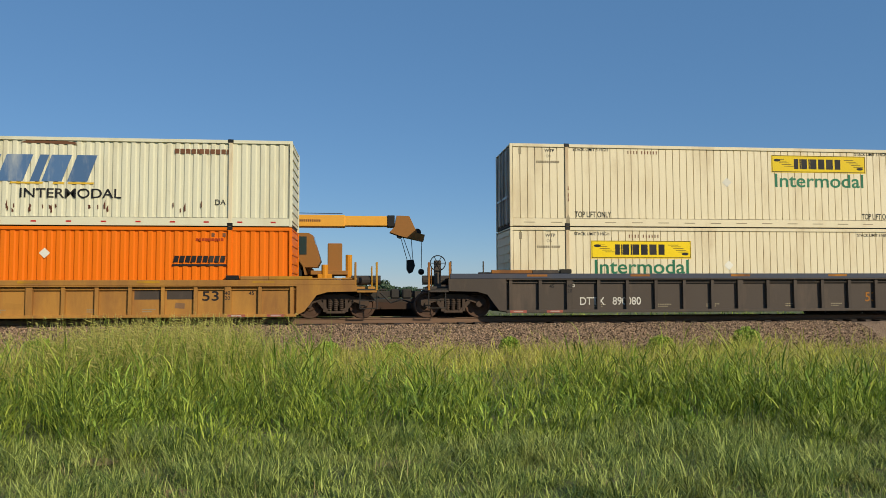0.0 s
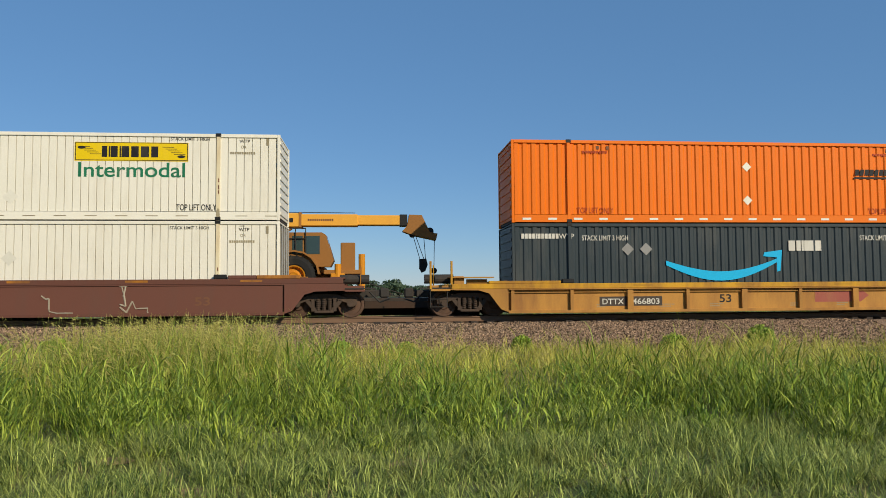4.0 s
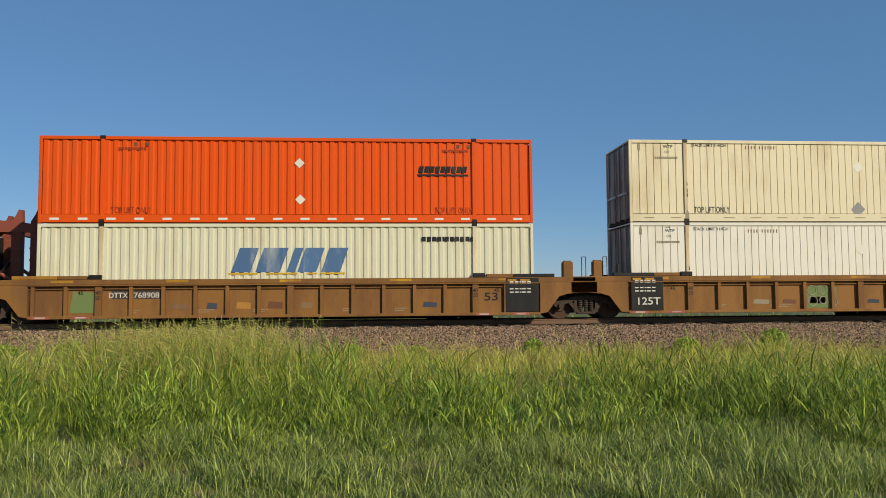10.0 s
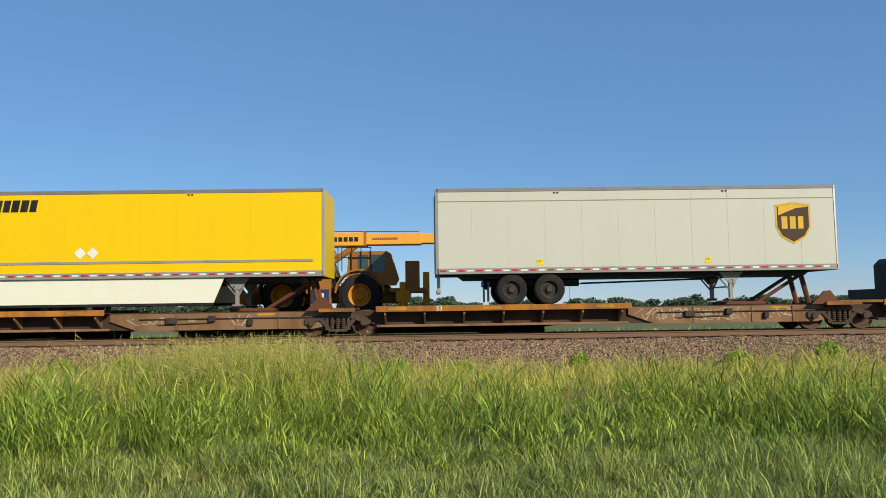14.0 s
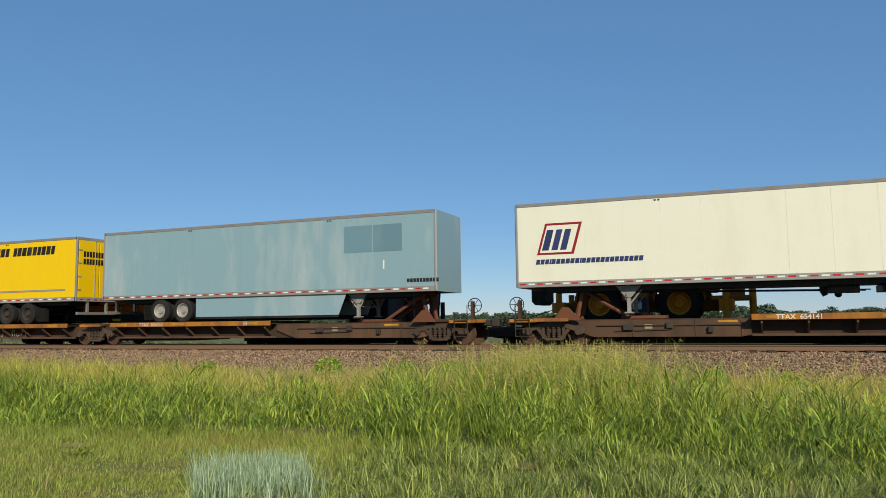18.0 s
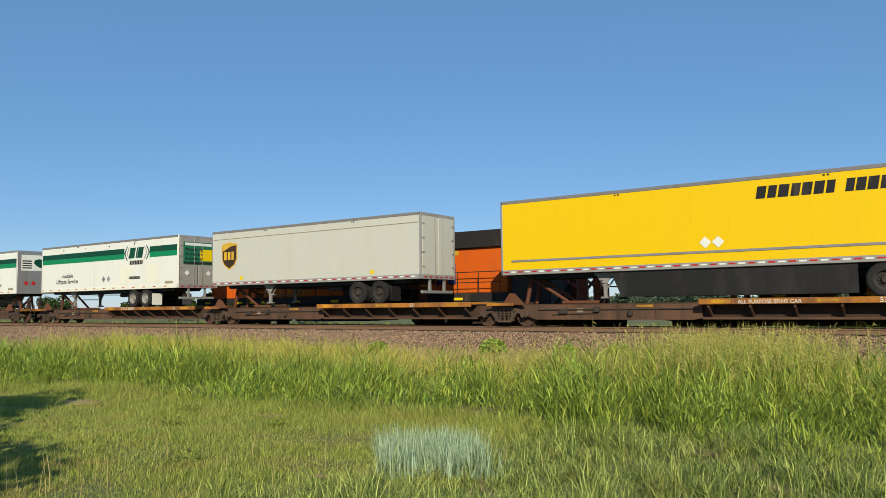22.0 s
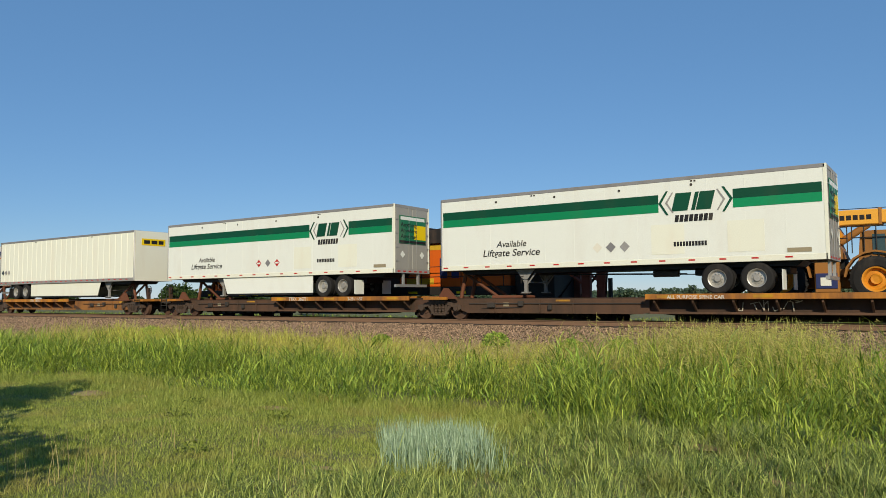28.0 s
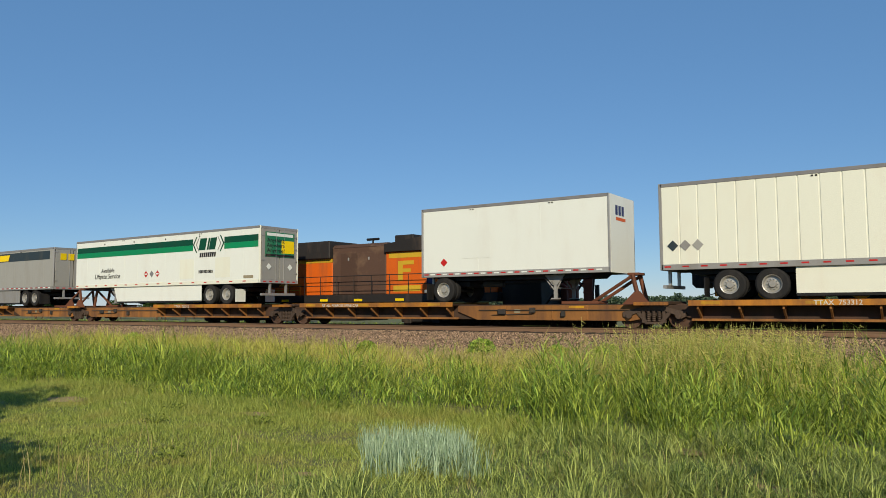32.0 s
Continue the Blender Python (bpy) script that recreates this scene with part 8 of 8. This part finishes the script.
cabp = part("cab", prism(B(), [(-37.5, D0), (-34.6, D0), (-34.6, 4.62), (-35.2, 4.74), (-36.8, 4.68), (-37.5, 4.36)], -1.5, 1.5), "loco_orange", lo, "orange cab with dark windows")
part("cab_roof", prism(B(), [(-37.55, 4.37), (-36.85, 4.71), (-35.2, 4.76), (-34.5, 4.63), (-34.5, 4.69), (-35.2, 4.83), (-36.9, 4.78), (-37.6, 4.43)], -1.52, 1.52), "loco_orange", cabp)
for a, b in ((-37.2, -36.75), (-36.65, -36.1), (-36.0, -35.55)):
    part("cab_window", box(B(), a, b, -1.512, -1.50, 3.45, 4.05), "glass", cabp, "dark side window")
part("cab_mirror", box(B(), -35.1, -34.85, -1.62, -1.5, 3.55, 4.05, 0.03), "black", cabp)
bars(-37.3, -1.506, 2.7, [0.28] * 4, 0.46, "letter_black", lo, gap=0.35, label="row of plain black blocks")
part("nose", prism(B(), [(-38.8, D0), (-37.5, D0), (-37.5, 3.6), (-38.2, 3.2), (-38.8, 2.7)], -1.3, 1.3), "loco_orange", lo)
part("step_well", box(B(), -39.4, -38.9, -1.45, -1.2, 0.7, 2.2, 0.02), "loco_black", lo)
part("hood", box(B(), -34.6, -28.2, -0.98, 0.98, D0, 3.85, 0.04), "loco_orange", lo)
part("hood_stripe", box(B(), -34.6, -28.2, -0.99, 0.99, 3.65, 3.84), "loco_yellow", lo)
part("hood_top", box(B(), -34.6, -28.2, -1.22, 1.22, 3.85, 4.82, 0.05), "loco_black", lo)
for a in (-33.5, -32.2):
    v = part("roof_vent", box(B(), a, a + 1.0, -1.235, -1.22, 4.15, 4.65), "grey_rail", lo, "grey louvred vent")
    sl = B()
    for i in range(4):
        box(sl, a + 0.06 + i * 0.24, a + 0.20 + i * 0.24, -1.242, -1.235, 4.2, 4.6)
    part("louvre", sl, "black", v)
part("scorched_hood", box(B(), -28.2, -24.5, -0.97, 0.97, D0, 4.42, 0.06), "loco_burnt", lo, "scorched brown hood section")
part("scorched_roof", prism(B(), [(-0.97, 4.40), (0.97, 4.40), (0.8, 4.58), (-0.8, 4.58)], -28.2, -24.5, "x"), "loco_burnt", lo)
for x in (-27.0, -25.6):
    part("hood_door", box(B(), x - 0.6, x + 0.6, -0.985, -0.97, 2.1, 4.1, 0.008), "loco_burnt", lo)
    part("latch", box(B(), x - 0.08, x + 0.02, -0.995, -0.985, 3.7, 3.85), "alu", lo)
part("hood", box(B(), -24.5, -17.9, -0.98, 0.98, D0, 4.05, 0.04), "loco_orange", lo)
part("hood_stripe", box(B(), -24.3, -20.6, -0.99, -0.98, 3.72, 3.98), "loco_yellow", lo)
part("hood_stripe", box(B(), -24.0, -22.3, -0.99, -0.98, 2.0, 2.3), "loco_yellow", lo)
part("hood_top", prism(B(), [(-24.5, 4.05), (-17.9, 4.05), (-17.9, 4.85), (-21.2, 4.85), (-24.5, 4.45)], -1.15, 1.15), "loco_black", lo)
part("exhaust_stack", box(B(), -24.3, -23.1, -0.5, 0.5, 4.5, 4.95, 0.04), "loco_black", lo)
part("air_horn", rod(rod(B(), (-25.9, -0.3, 4.6), (-25.9, -0.3, 4.82), 0.05, 8), (-26.3, -0.3, 4.84), (-25.5, -0.3, 4.84), 0.07, 8), "black", lo)
bars(-23.7, -0.995, 2.55, [0.30], 1.0, "loco_yellow", lo, label="plain yellow block emblem")
bars(-23.4, -0.995, 3.36, [0.7], 0.2, "loco_yellow", lo)
bars(-23.4, -0.995, 2.98, [0.5], 0.18, "loco_yellow", lo)
for x in (-21.7, -21.0):
    part("radiator_screen", box(B(), x - 0.22, x + 0.22, -0.995, -0.98, 2.3, 3.3), "navy", lo, "dark blue screen panel")
railing(lo, -34.5, -18.0, -1.46, D0, 2.85, 15, "loco_black")
railing(lo, -34.5, -30.2, -1.40, D0, 2.45, 6, "loco_yellow")

lr = thing("locomotive", "dull yellow and black locomotive cab end", "locomotive", "locomotives on the far track", pose(0, YB, ZF))
part("underframe", box(B(), 18.0, 39.5, -1.5, 1.5, 1.45, D0, 0.02), "loco_black", lr)
part("nose", prism(B(), [(18.9, D0), (20.6, D0), (20.6, 3.2), (19.15, 3.15), (18.9, 2.9)], -1.0, 1.0), "loco_black", lr)
part("nose_side", box(B(), 19.55, 20.6, -1.06, 1.06, D0 + 0.1, 3.18, 0.04), "olive", lr)
cabp = part("cab", prism(B(), [(20.1, D0), (23.0, D0), (23.0, 4.15), (20.15, 4.15)], -1.5, 1.5), "olive", lr, "dull yellow cab")
part("cab_roof", box(B(), 20.0, 23.1, -1.55, 1.55, 4.15, 4.27, 0.03), "loco_black", cabp)
for a, b in ((20.35, 21.2), (21.35, 22.6)):
    part("cab_window", box(B(), a, b, -1.512, -1.50, 3.25, 3.95), "glass", cabp, "cab side window")
for x in (20.35, 20.7, 21.1):
    part("beacon", rod(B(), (x, -0.9, 4.27), (x, -0.9, 4.5), 0.08, 8), "black", cabp)
part("side_mirror", box(B(), 20.1, 20.55, -1.75, -1.5, 3.0, 3.3, 0.03), "black", cabp)
part("hood", box(B(), 23.0, 39.0, -0.95, 0.95, D0, 4.1, 0.04), "olive", lr)
part("hood_top", box(B(), 23.0, 39.0, -1.0, 1.0, 4.1, 4.35, 0.04), "loco_black", lr)
for x in (22.0, 35.5):
    loco_truck(lr, x)
part("lantern", box(B(), 19.15, 19.3, -1.3, -1.2, 2.75, 3.05, 0.02), "red", lr, "red flag lantern")
rb = B()
for x in (18.35, 18.6):
    rod(rb, (x, -1.4, D0), (x, -1.4, 3.3), 0.03, 6)
rod(rb, (18.35, -1.4, 3.3), (19.7, -1.4, 3.3), 0.03, 6)
rod(rb, (18.6, -1.4, 3.12), (19.4, -1.4, 3.12), 0.03, 6)
part("end_rail", rb, "black", lr, "bent black end handrail")
railing(lr, 20.2, 30.0, -1.46, D0, 2.7, 7, "loco_black")

# growth beyond the far track and a roadside tree behind the viewer
x, y, r = field(24000, -95, 42, 34.2, 44, 33)
blades("far_grass", x, y, r.uniform(0.3, 1.25, len(x)), 0.03, 0.5, "tall", "rank green growth beyond the far track", seed=34)
tree(-5.8, -3.3, -0.65, 4.2, 5.6, 121, n=4600, leaf=0.11, group="", label="low leafy roadside tree behind the viewer")
tree(-9.2, -2.6, -0.65, 4.8, 5.2, 120, n=4600, leaf=0.11, group="", label="leafy roadside tree behind the viewer")
FAR += [cr, rm, lo, lr]


# ---- motion of the train, and of the cars creeping on the far track ----
ROWS = (0, 2, 3, 3.5, 4.5, 5.5, 6, 6.5, 7, 7.5, 8, 9, 12, 16, 20, 24, 28, 32)


def motions():
    for t, s, z in MOVERS:
        walk(t, [(k, pose(s + run(k), YC, z)) for k in ROWS])
    for ob in FAR:
        p = ob.matrix_basis.translation.copy()
        walk(ob, [(k, pose(p.x + d, p.y, p.z)) for k, d in ((0, -0.15), (3, -0.12), (9, -0.04), (12, 0.0), (13, 0.08), (14, 0.24), (14.5, 0.36), (16.5, 0.57), (18, 0.61), (23, 0.64), (32, 0.70))])


motions()
